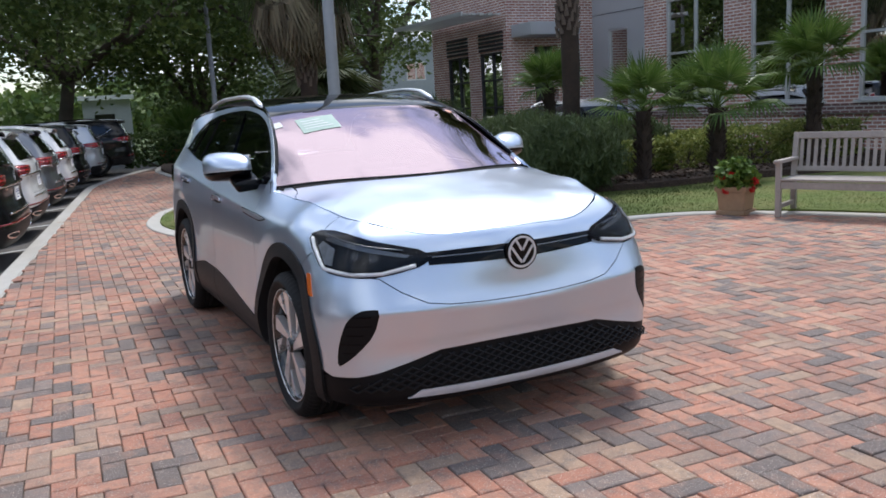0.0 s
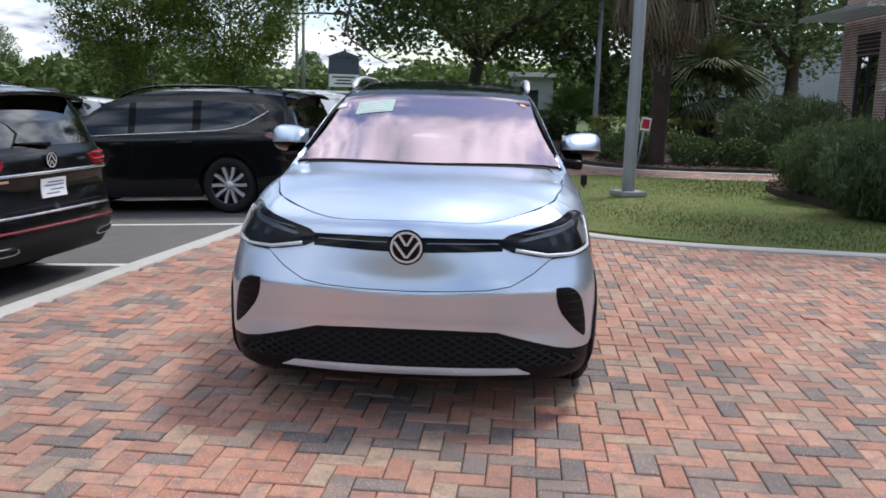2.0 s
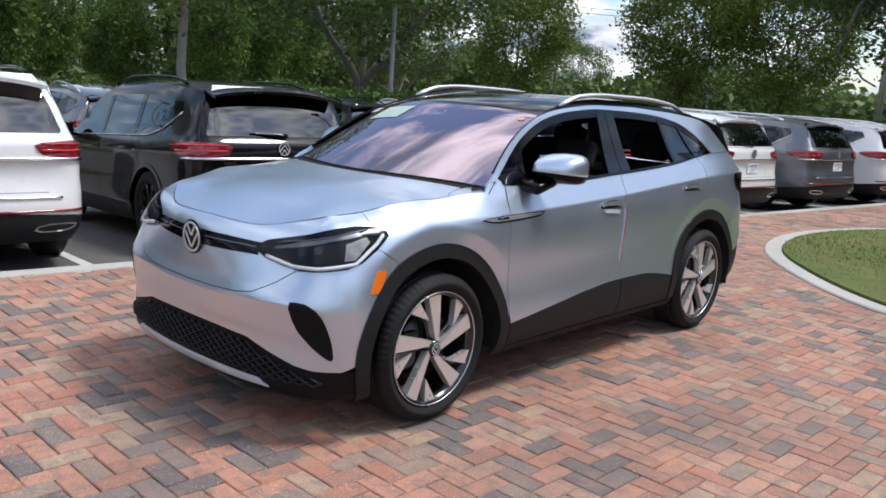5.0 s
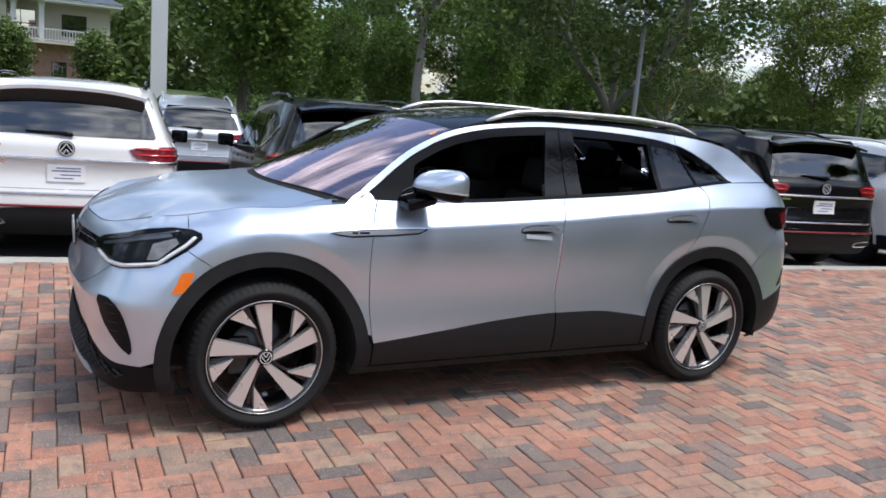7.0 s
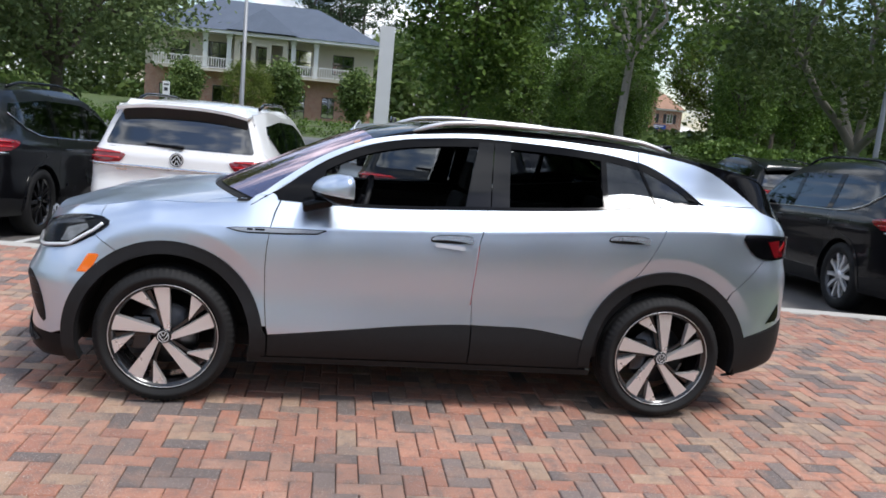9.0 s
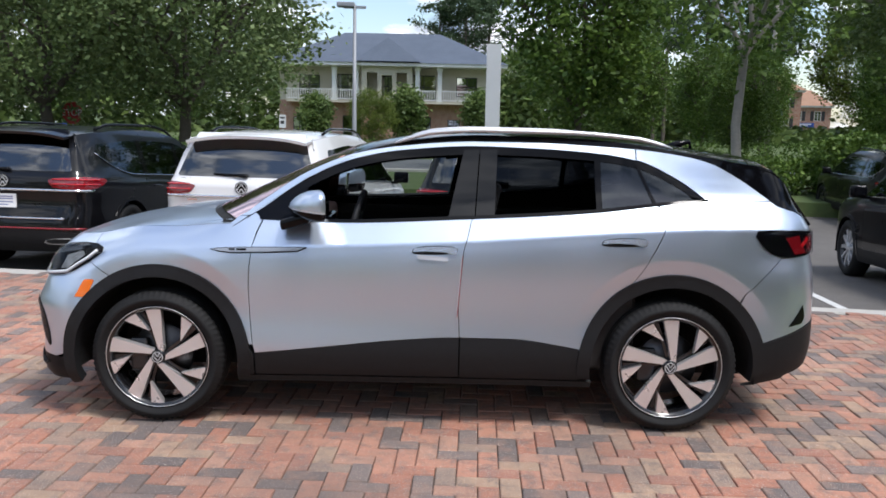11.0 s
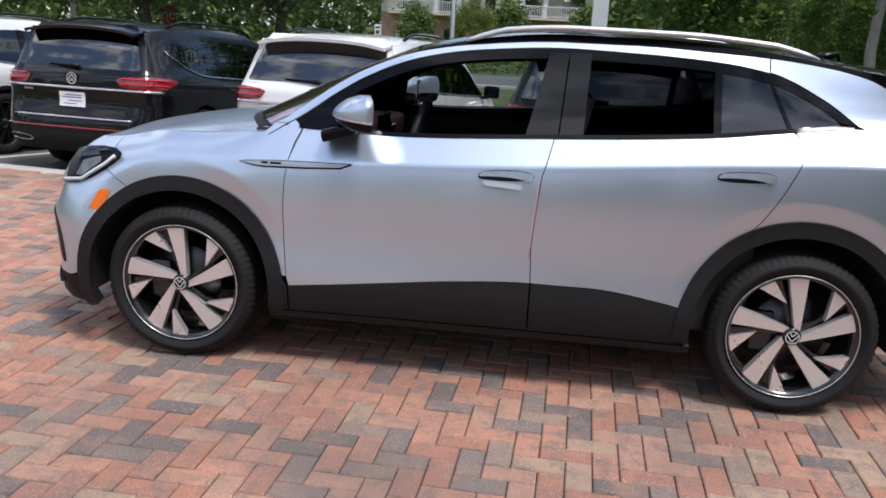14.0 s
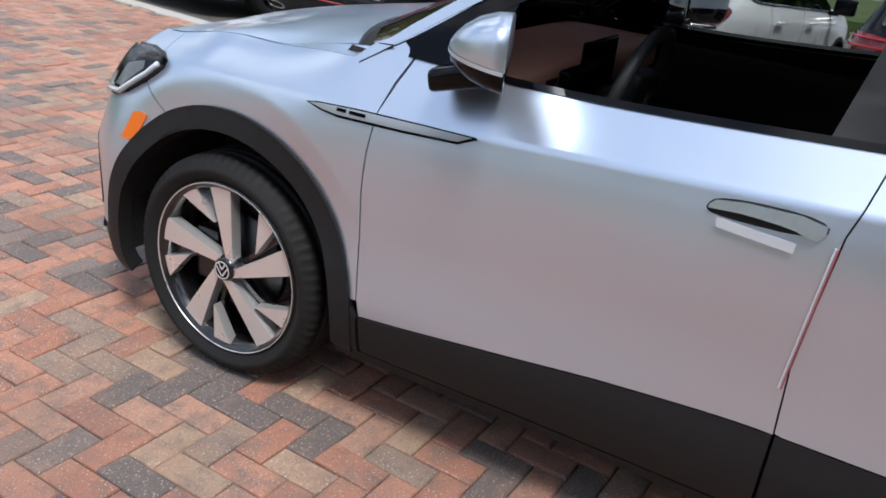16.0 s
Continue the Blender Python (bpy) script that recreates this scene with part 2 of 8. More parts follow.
PRIV_GLASS = glass("privacy_glass", (0.03, 0.034, 0.04), 0.02, (0.85, 0.92, 1.0), rough=0.03)

# ---------------------------------------------------------------- mesh helpers
from mathutils.geometry import delaunay_2d_cdt


def mesh_of(verts, faces, mat, smooth=False, normals=None):
    me = bpy.data.meshes.new("m")
    me.from_pydata([tuple(map(float, v)) for v in verts], [], [tuple(map(int, f)) for f in faces])
    if mat:
        me.materials.append(mat)
    if smooth:
        me.shade_smooth()
    if normals is not None:
        me.normals_split_custom_set_from_vertices([tuple(map(float, v)) for v in normals])
    me.update()
    return me


def part(name, data, mat=None, parent=None, label="", at=None, smooth=False):
    """Links a mesh or a bmesh as one object under a thing or a part."""
    if isinstance(data, bmesh.types.BMesh):
        me = bpy.data.meshes.new(name)
        if smooth:
            for f in data.faces:
                f.smooth = True
        data.to_mesh(me)
        data.free()
        if mat:
            me.materials.append(mat)
        data = me
    data.name = name
    ob = new(name, data)
    if parent:
        ob.parent = parent
    if at is not None:
        ob.matrix_basis = at
    if label:
        ob["label"] = label
    return ob


def thing(name, label, category, at=None, group="", kind=""):
    ob = new(name)
    ob.empty_display_size = 0.1
    if at is not None:
        ob.matrix_basis = at
    return tagged(ob, label, category, group, kind)


def box(bm, x0, x1, y0, y1, z0, z1, m=None):
    r = bmesh.ops.create_cube(bm, size=1, matrix=Matrix.LocRotScale(((x0 + x1) / 2, (y0 + y1) / 2, (z0 + z1) / 2), None, (x1 - x0, y1 - y0, z1 - z0)))
    if m:
        bmesh.ops.transform(bm, matrix=m, verts=r["verts"])
    return r["verts"]


def boxes(*dims, bevel=0.0, seg=2):
    bm = bmesh.new()
    for d in dims:
        box(bm, *d)
    if bevel:
        bmesh.ops.bevel(bm, geom=bm.edges[:], offset=bevel, segments=seg, profile=0.6, affect="EDGES", clamp_overlap=True)
    return bm


def lathe(bm, profile, n=48, axis="X", close=False):
    """Turns (along, radius) pairs round an axis."""
    rings = []
    for a, r in profile:
        ring = []
        for k in range(n):
            c, s = math.cos(2 * math.pi * k / n) * r, math.sin(2 * math.pi * k / n) * r
            ring.append(bm.verts.new((a, c, s) if axis == "X" else (c, s, a)))
        rings.append(ring)
    pairs = list(zip(rings, rings[1:])) + ([(rings[-1], rings[0])] if close else [])
    for p, q in pairs:
        for k in range(n):
            bm.faces.new((p[k], p[(k + 1) % n], q[(k + 1) % n], q[k]))
    bmesh.ops.recalc_face_normals(bm, faces=bm.faces[:])
    return rings


def tube_mesh(points, radii, n=8, caps=True):
    """Verts and faces of a tube along points."""
    pts = [Vector(p) for p in points]
    verts, faces = [], []
    side = Vector((0.31, 0.2, 0.93))
    for i, p in enumerate(pts):
        d = (pts[min(i + 1, len(pts) - 1)] - pts[max(i - 1, 0)]).normalized()
        a = d.cross(side)
        if a.length < 1e-3:
            a = d.orthogonal()
        a.normalize()
        b = d.cross(a)
        r = radii[i] if hasattr(radii, "__len__") else radii
        for k in range(n):
            t = 2 * math.pi * k / n
            verts.append(p + (a * math.cos(t) + b * math.sin(t)) * r)
    for i in range(len(pts) - 1):
        for k in range(n):
            faces.append((i * n + k, i * n + (k + 1) % n, (i + 1) * n + (k + 1) % n, (i + 1) * n + k))
    if caps:
        faces.append(tuple(range(n - 1, -1, -1)))
        faces.append(tuple((len(pts) - 1) * n + k for k in range(n)))
    return verts, faces


def rounded(points, times=2):
    """Cuts the corners of a closed outline."""
    p = np.array(points, float)
    for _ in range(times):
        q = np.roll(p, -1, 0)
        p = np.stack([0.75 * p + 0.25 * q, 0.25 * p + 0.75 * q], 1).reshape(-1, 2)
    return [tuple(v) for v in p]


def arc(cx, cy, r, a0, a1, n=24):
    return [(cx + r * math.cos(radians(a)), cy + r * math.sin(radians(a))) for a in np.linspace(a0, a1, n)]


def smooth_curve(xs, ys):
    """Monotone cubic through knots; a function of arrays."""
    xs, ys = np.array(xs, float), np.array(ys, float)
    h, dl = np.diff(xs), np.diff(ys) / np.diff(xs)
    m = np.zeros(len(xs))
    m[0], m[-1] = dl[0], dl[-1]
    for i in range(1, len(xs) - 1):
        if dl[i - 1] * dl[i] > 0:
            w1, w2 = 2 * h[i] + h[i - 1], h[i] + 2 * h[i - 1]
            m[i] = (w1 + w2) / (w1 / dl[i - 1] + w2 / dl[i])

    def f(x):
        x = np.clip(np.asarray(x, float), xs[0], xs[-1])
        i = np.clip(np.searchsorted(xs, x) - 1, 0, len(xs) - 2)
        t = (x - xs[i]) / h[i]
        return ((2 * t**3 - 3 * t**2 + 1) * ys[i] + (t**3 - 2 * t**2 + t) * h[i] * m[i]
                + (3 * t**2 - 2 * t**3) * ys[i + 1] + (t**3 - t**2) * h[i] * m[i + 1])
    return f


class Body:
    """Half of a car's skin: round the plan outline (u, from the nose's middle to the tail's) and up (z)."""

    def __init__(self, plan, sections, lift=None):
        self.lift, self.arches, self.arch_edge = None, (), 0.59
        p = np.array(plan, float)
        p = np.vstack([[-p[1, 0], p[1, 1]], p, [-p[-2, 0], p[-2, 1]]])
        out = []
        for i in range(1, len(p) - 2):
            a, b, c, d = p[i - 1:i + 3]
            for t in np.linspace(0, 1, 40, endpoint=False):
                out.append(0.5 * (2 * b + (c - a) * t + (2 * a - 5 * b + 4 * c - d) * t**2 + (3 * b - a - 3 * c + d) * t**3))
        out.append(p[-2])
        self.xy = np.array(out)
        self.s = np.r_[0, np.cumsum(np.hypot(*np.diff(self.xy, axis=0).T))]
        self.length = self.s[-1]
        g = np.gradient(self.xy, self.s, axis=0)
        n = np.stack([-g[:, 1], g[:, 0]], 1) * -1
        self.n = n / np.linalg.norm(n, axis=1)[:, None]
        self.keys = np.array([self.at_y(k) if s != 'u' else k for s, k, *_ in sections])
        self.profiles = [smooth_curve(*zip(*rows)) for _, _, rows in sections]
        if lift:
            self.lift = smooth_curve([self.at_y(y) for y, _ in lift], [v for _, v in lift])

    def at_y(self, y):
        """u of a station along the car."""
        return float(np.interp(y, self.xy[:, 1], self.s))

    def off(self, u, z):
        u, z = np.broadcast_arrays(np.asarray(u, float), np.asarray(z, float))
        if self.lift:
            a, b = np.clip((z - 0.5) / 0.35, 0, 1), np.clip((z - 1.15) / 0.35, 0, 1)
            z = z - self.lift(u) * a * a * (3 - 2 * a) * (1 - 0.8 * b * b * (3 - 2 * b))
        d = np.stack([f(z) for f in self.profiles])
        k = self.keys
        i = np.clip(np.searchsorted(k, u) - 1, 0, len(k) - 2)
        t = np.clip((u - k[i]) / (k[i + 1] - k[i]), 0, 1)
        t = t * t * (3 - 2 * t)
        lo = np.take_along_axis(d, i[None], 0)[0]
        hi = np.take_along_axis(d, i[None] + 1, 0)[0]
        return lo + (hi - lo) * t

    def flare(self, u, z):
        """The hollow band round each wheel arch."""
        d = np.zeros_like(u)
        for c in self.arches:
            r = np.hypot(u - c, z - 0.362)
            up = np.clip((z - 0.362) / np.maximum(r, 1e-6), 0, 1)
            d = d - 0.26 * np.clip(self.arch_edge - r, 0, 0.085) * np.clip((up - 0.35) / 0.45, 0, 1)
        return d

    def at(self, u, z, out=0.0):
        u, z = np.broadcast_arrays(np.asarray(u, float), np.asarray(z, float))
        d = self.off(u, z) + out + self.flare(u, z)
        x = np.interp(u, self.s, self.xy[:, 0]) + d * np.interp(u, self.s, self.n[:, 0])
        y = np.interp(u, self.s, self.xy[:, 1]) + d * np.interp(u, self.s, self.n[:, 1])
        return np.stack([x, y, z], -1)

    def normal(self, u, z):
        a = self.at(u + 0.006, z) - self.at(u - 0.006, z)
        b = self.at(u, z + 0.006) - self.at(u, z - 0.006)
        n = np.cross(a, b)
        return n / (np.linalg.norm(n, axis=-1)[..., None] + 1e-12)


def crown(centre, width, drop, power):
    """A surface over the plan: a profile along the middle that falls off to the sides."""
    def top(x, y):
        return centre(y) - drop(y) * (np.abs(x) / width(y)) ** power
    return top


def trim(body, top, u, lo, hi):
    """The height at which the skin at u meets a top surface."""
    z = np.linspace(lo, hi, 400)
    p = body.at(np.full(400, u), z)
    over = z - top(p[:, 0], p[:, 1])
    i = np.argmax(over > 0)
    return float(z[i]) if over.max() > 0 else hi


EV_SIDE = [(0.15, -0.06), (0.22, -0.05), (0.32, -0.01), (0.42, 0.004), (0.5, -0.003), (0.58, -0.0125), (0.66, -0.017), (0.74, -0.0165), (0.82, -0.0185), (0.90, -0.0265), (0.955, -0.0365), (0.966, -0.0385), (0.98, -0.047), (1.03, -0.079), (1.10, -0.123), (1.18, -0.168), (1.28, -0.213), (1.45, -0.285), (1.6, -0.365)]
EV = Body(
    [(0, -2.18), (0.35, -2.168), (0.6, -2.13), (0.76, -2.06), (0.855, -1.94), (0.9, -1.77), (0.915, -1.38), (0.907, -0.85), (0.9, -0.2),
     (0.902, 0.6), (0.915, 1.38), (0.895, 1.79), (0.838, 2.05), (0.7, 2.195), (0.4, 2.27), (0, 2.29)],
    [('u', 0.0, [(0.15, -0.16), (0.2, -0.06), (0.25, -0.01), (0.3, -0.015), (0.44, -0.034), (0.5, -0.022), (0.592, -0.003), (0.606, 0.0), (0.62, -0.0045), (0.68, -0.022), (0.78, -0.028), (0.86, -0.042), (0.92, -0.075), (0.97, -0.15), (1.02, -0.3)]),
     ('u', 0.62, [(0.15, -0.14), (0.2, -0.06), (0.25, -0.015), (0.3, -0.015), (0.44, -0.028), (0.5, -0.018), (0.612, 0.0), (0.626, 0.003), (0.64, -0.0005), (0.7, -0.03), (0.78, -0.066), (0.86, -0.103), (0.92, -0.145), (0.97, -0.21), (1.02, -0.335)]),
     ('y', -1.92, [(0.15, -0.12), (0.22, -0.03), (0.3, -0.005), (0.45, 0.0), (0.6, 0.0), (0.7, -0.018), (0.8, -0.054), (0.88, -0.096), (0.94, -0.14), (0.99, -0.215), (1.03, -0.32)]),
     ('y', -1.45, [(0.15, -0.05), (0.3, -0.0), (0.6, 0.0), (0.75, -0.01), (0.85, -0.025), (0.95, -0.063), (1.0, -0.103), (1.04, -0.152), (1.075, -0.215), (1.115, -0.32)]),
     ('y', -0.95, EV_SIDE), ('y', 0.2, EV_SIDE), ('y', 1.1, EV_SIDE),
     ('y', 1.6, [(0.15, -0.05), (0.3, 0.0), (0.6, -0.006), (0.72, -0.010), (0.82, -0.017), (0.9, -0.0265), (0.955, -0.0345), (0.966, -0.0365), (0.98, -0.045), (1.03, -0.08), (1.10, -0.126), (1.18, -0.162), (1.28, -0.187), (1.45, -0.228), (1.6, -0.30)]),
     ('y', 2.1, [(0.15, -0.22), (0.25, -0.1), (0.36, -0.02), (0.48, 0.0), (0.6, 0.0), (0.72, -0.01), (0.85, -0.04), (0.955, -0.045), (0.966, -0.046), (0.98, -0.053), (1.05, -0.095), (1.12, -0.132), (1.2, -0.157), (1.4, -0.226)]),
     ('y', 2.28, [(0.15, -0.3), (0.25, -0.12), (0.36, -0.02), (0.5, 0.0), (0.65, 0.0), (0.8, -0.02), (0.93, -0.04), (1.0, -0.07), (1.15, -0.16), (1.3, -0.27)])],
    [(-2.18, 0), (-1.1, 0), (-0.9, 0.004), (0.2, 0.05), (1.1, 0.118), (1.6, 0.146), (2.1, 0.144), (2.29, 0.14)])
EV.arches = (EV.at_y(-1.383), EV.at_y(1.383))


def shut_line(u):
    """Height of the bonnet's shut line along the skin."""
    return np.interp(u, SHUT_U, SHUT_Z)


# the bonnet's outline in plan, by bearing and reach from its rear middle
_p = np.array([(0, -2.09), (0.2, -2.075), (0.385, -2.035), (0.512, -1.958), (0.592, -1.895), (0.643, -1.835), (0.68, -1.765), (0.715, -1.6), (0.735, -1.4), (0.76, -1.2), (0.785, -1.05), (0.80, -0.95)])
_reach = smooth_curve(np.arctan2(_p[:, 0], -1.2 - _p[:, 1]), np.hypot(_p[:, 0], _p[:, 1] + 1.2))
SHUT_U = np.linspace(0, 1.95, 118)
_z = np.linspace(0.88, 1.24, 361)
_q = EV.at(*np.meshgrid(SHUT_U, _z, indexing="ij"))
_in = np.hypot(_q[..., 0], _q[..., 1] + 1.2) < _reach(np.arctan2(_q[..., 0], -1.2 - _q[..., 1]))
SHUT_Z = _z[np.argmax(_in, 1)]
for _ in range(3):
    SHUT_Z = np.convolve(np.r_[SHUT_Z[4:0:-1], SHUT_Z, 2 * SHUT_Z[-1] - SHUT_Z[-2:-6:-1]], np.ones(9) / 9, "valid")
HOOD_BASE = crown(smooth_curve([-2.3, -2.1, -1.95, -1.7, -1.4, -1.1, -0.8], [0.86, 0.955, 1.0, 1.05, 1.095, 1.13, 1.155]), smooth_curve([-2.2, -0.9], [0.72, 0.78]), smooth_curve([-2.2, -1.7, -0.9], [0.05, 0.05, 0.03]), 2.6)
_u = np.linspace(0, 1.95, 70)
_e = EV.at(_u, shut_line(_u))
_c = _e[:, 2] - HOOD_BASE(_e[:, 0], _e[:, 1])


def HOOD(x, y):
    """The bonnet: a crowned sheet drawn down to its shut line."""
    x, y = np.broadcast_arrays(np.asarray(x, float), np.asarray(y, float))
    d2 = (np.abs(x)[..., None] - _e[:, 0]) ** 2 + (y[..., None] - _e[:, 1]) ** 2
    w = np.exp(-(d2 - d2.min(-1, keepdims=True)) / 0.004)
    return HOOD_BASE(x, y) + (w * _c).sum(-1) / w.sum(-1) * np.exp(-d2.min(-1) / 0.035)


ROOF = crown(smooth_curve([-1.35, -1.25, -0.54, -0.3, 0.0, 0.35, 0.8, 1.3, 1.7, 1.94, 1.99, 2.22, 2.32], [1.053, 1.10, 1.43, 1.52, 1.572, 1.597, 1.595, 1.560, 1.510, 1.472, 1.432, 1.135, 1.0]),
             smooth_curve([-1.2, 0.0, 2.1], [0.72, 0.6, 0.58]), smooth_curve([-1.3, -0.95, -0.5, 0.2, 1.5, 2.1], [0.115, 0.105, 0.06, 0.035, 0.035, 0.05]), 2.6)


class Side:
    """Signed chart of a body: a from the nose (or tail) along the skin, positive on the car's left, b up."""

    def __init__(self, body, tail=False):
        self.body, self.tail = body, tail

    def split(self, a):
        a = np.asarray(a, float)
        return np.where(a < 0, -1.0, 1.0), (self.body.length - np.abs(a)) if self.tail else np.abs(a)

    def at(self, a, b, out=0.0):
        s, u = self.split(a)
        p = self.body.at(u, b, out)
        p[..., 0] *= s
        return p

    def normal(self, a, b):
        s, u = self.split(a)
        n = self.body.normal(np.clip(u, 0.007, self.body.length - 0.007), b)
        n[..., 0] *= s
        return n


class Top:
    """Chart of a top surface: x across, y along."""

    def __init__(self, top):
        self.top = top

    def at(self, a, b, out=0.0):
        a, b = np.asarray(a, float), np.asarray(b, float)
        p = np.stack([a, b, self.top(a, b)], -1)
        return p + self.normal(a, b) * out if out else p

    def normal(self, a, b):
        a, b = np.asarray(a, float), np.asarray(b, float)
        e = 0.006
        n = np.stack([(self.top(a - e, b) - self.top(a + e, b)) / (2 * e), (self.top(a, b - e) - self.top(a, b + e)) / (2 * e), np.ones_like(a)], -1)
        return n / np.linalg.norm(n, axis=-1)[..., None]


def inside(px, py, poly):
    x, y = poly[:, 0], poly[:, 1]
    x2, y2 = np.roll(x, -1), np.roll(y, -1)
    hit = np.zeros(len(px), bool)
    for i in range(len(x)):
        c = ((y[i] > py) != (y2[i] > py)) & (px < (x2[i] - x[i]) * (py - y[i]) / (y2[i] - y[i] + 1e-12) + x[i])
        hit ^= c
    return hit


def panel(chart, outline, mat, gap=0.002, deep=0.018, out=0.0, step=0.04, guides=None):
    """A sheet cut to an outline in a chart's coordinates, with a turned-in rim."""
    p = np.array(outline, float)
    area = 0.5 * np.sum(p[:, 0] * np.roll(p[:, 1], -1) - np.roll(p[:, 0], -1) * p[:, 1])
    if area < 0:
        p = p[::-1]
    ring = []
    for a, b in zip(p, np.roll(p, -1, 0)):
        k = max(1, int(math.ceil(np.linalg.norm(b - a) / step)))
        ring += [a + (b - a) * t / k for t in range(k)]
    ring = np.array(ring)
    keep = np.linalg.norm(ring - np.roll(ring, 1, 0), axis=1) > 1e-4
    ring = ring[keep]
    if gap:
        d = np.roll(ring, -1, 0) - np.roll(ring, 1, 0)
        d /= np.linalg.norm(d, axis=1)[:, None] + 1e-9
        ring = ring + gap * np.stack([-d[:, 1], d[:, 0]], 1)
    lo, hi = ring.min(0), ring.max(0)
    gx, gy = np.meshgrid(np.arange(lo[0] + step * 0.5, hi[0], step), np.arange(lo[1] + step * 0.5, hi[1], step))
    gx, gy = gx.ravel(), gy.ravel()
    ok = inside(gx, gy, ring)
    if len(gx):
        far = np.min(np.hypot(gx[:, None] - ring[None, :, 0], gy[:, None] - ring[None, :, 1]), 1) > step * 0.55
        ok &= far
    pts = np.vstack([ring, np.stack([gx[ok], gy[ok]], 1)])
    if guides is not None:
        g = guides[inside(guides[:, 0], guides[:, 1], ring)]
        if len(g):
            g = g[np.min(np.hypot(g[:, None, 0] - ring[None, :, 0], g[:, None, 1] - ring[None, :, 1]), 1) > 0.004]
        if len(g):
            inner = pts[len(ring):]
            inner = inner[np.min(np.hypot(inner[:, None, 0] - g[None, :, 0], inner[:, None, 1] - g[None, :, 1]), 1) > 0.011]
            pts = np.vstack([ring, g, inner])
    n = len(ring)
    vs, _, fs, *_ = delaunay_2d_cdt([Vector(v) for v in pts], [], [list(range(n))], 1, 1e-6)
    q = np.array([(v[0], v[1]) for v in vs])
    pos, nor = chart.at(q[:, 0], q[:, 1], out), chart.normal(q[:, 0], q[:, 1])
    faces = []
    for f in fs:
        a, b, c = f[:3]
        g = np.cross(pos[b] - pos[a], pos[c] - pos[a])
        faces.append((a, b, c) if g @ nor[a] > 0 else (a, c, b))
    edges = {}
    for f in faces:
        for e in ((f[0], f[1]), (f[1], f[2]), (f[2], f[0])):
            edges[e] = 1
    rim = [e for e in edges if (e[1], e[0]) not in edges]
    verts, norms = list(pos), list(nor)
    if deep:
        for a, b in rim:
            k = len(verts)
            o = np.cross(pos[b] - pos[a], nor[a])
            o /= np.linalg.norm(o) + 1e-9
            verts += [pos[a], pos[b], pos[b] - nor[b] * deep, pos[a] - nor[a] * deep]
            norms += [o] * 4
            faces.append((k + 1, k, k + 3, k + 2))
    return mesh_of(verts, faces, mat, True, norms)


def mirror(outline):
    return [(-a, b) for a, b in outline]


# ---------------------------------------------------------------- ground
def kerb_x(y):
    """Edge of the brick drive along the parking bays."""
    y = np.asarray(y, float)
    return -2.68 + 0.132 * y + 0.06 * np.maximum(0, y - 15.5) ** 1.6


LAWN = [(-0.35, 6.6), (-0.02, 5.3), (0.74, 4.26), (1.40, 3.60), (2.03, 3.24), (2.8, 3.05), (3.9, 2.92), (4.8, 2.8), (5.5, 2.5), (6.1, 1.8), (6.6, 0.9), (7.2, -0.5),
        (9, -3), (16, -6), (16, 10), (8, 11.4), (6, 10.6), (4, 10.75), (2.6, 10.8), (1.1, 10.2), (0.2, 9.1), (-0.25, 7.8)]
BED = [(4.95, 8.4), (5.1, 6.4), (5.5, 5.35), (6.6, 4.85), (9, 4.7), (12, 3.6), (15.5, 2.5), (15.5, 9.6), (8, 11.0), (6.4, 10.3), (5.3, 9.6)]
ISLAND = [(1.9, 14.8), (2.5, 13.3), (3.6, 12.5), (6.5, 12.4), (9, 13), (12, 16), (14, 24), (8, 30), (4, 28), (1.6, 22), (1.5, 17)]


def outline_smooth(points, times=2):
    return np.array(rounded(points, times))


def slab(outline, z1, z0, mat, crown_h=0.0, step=0.5):
    """A ground sheet with a thickness."""
    p = np.array(outline, float)

    class Flat:
        def at(self, a, b, out=0.0):
            h = 0
            if crown_h:
                c = p.mean(0)
                h = np.array([crown_h * (0.5 + 0.5 * noise.noise(Vector((u * 0.35, v * 0.35, 0)))) for u, v in zip(np.ravel(a), np.ravel(b))])
            return np.stack([a, b, np.full_like(a, z1) + h], -1)

        def normal(self, a, b):
            return np.stack([np.zeros_like(a), np.zeros_like(a), np.ones_like(a)], -1)
    return panel(Flat(), p, mat, gap=0, deep=z1 - z0, step=step)


def strip_along(points, width, z0, z1, mat, closed=True, joint=0.0):
    """A kerb: a raised band along an outline, on its inner side, with rounded shoulders."""
    p = np.array(points, float)
    d = np.roll(p, -1, 0) - np.roll(p, 1, 0)
    if not closed:
        d[0], d[-1] = p[1] - p[0], p[-1] - p[-2]
    d /= np.linalg.norm(d, axis=1)[:, None]
    nrm = np.stack([-d[:, 1], d[:, 0]], 1)
    verts, faces = [], []
    prof = [(0, z0), (0, z1 - 0.02), (0.015, z1), (width - 0.015, z1), (width, z1 - 0.012), (width, z0)]
    for q, n in zip(p, nrm):
        for o, z in prof:
            verts.append((q[0] + n[0] * o, q[1] + n[1] * o, z))
    k, c = len(prof), len(p)
    for i in range(c if closed else c - 1):
        j = (i + 1) % c
        for a in range(k - 1):
            faces.append((i * k + a, j * k + a, j * k + a + 1, i * k + a + 1))
    return mesh_of(verts, faces, mat)


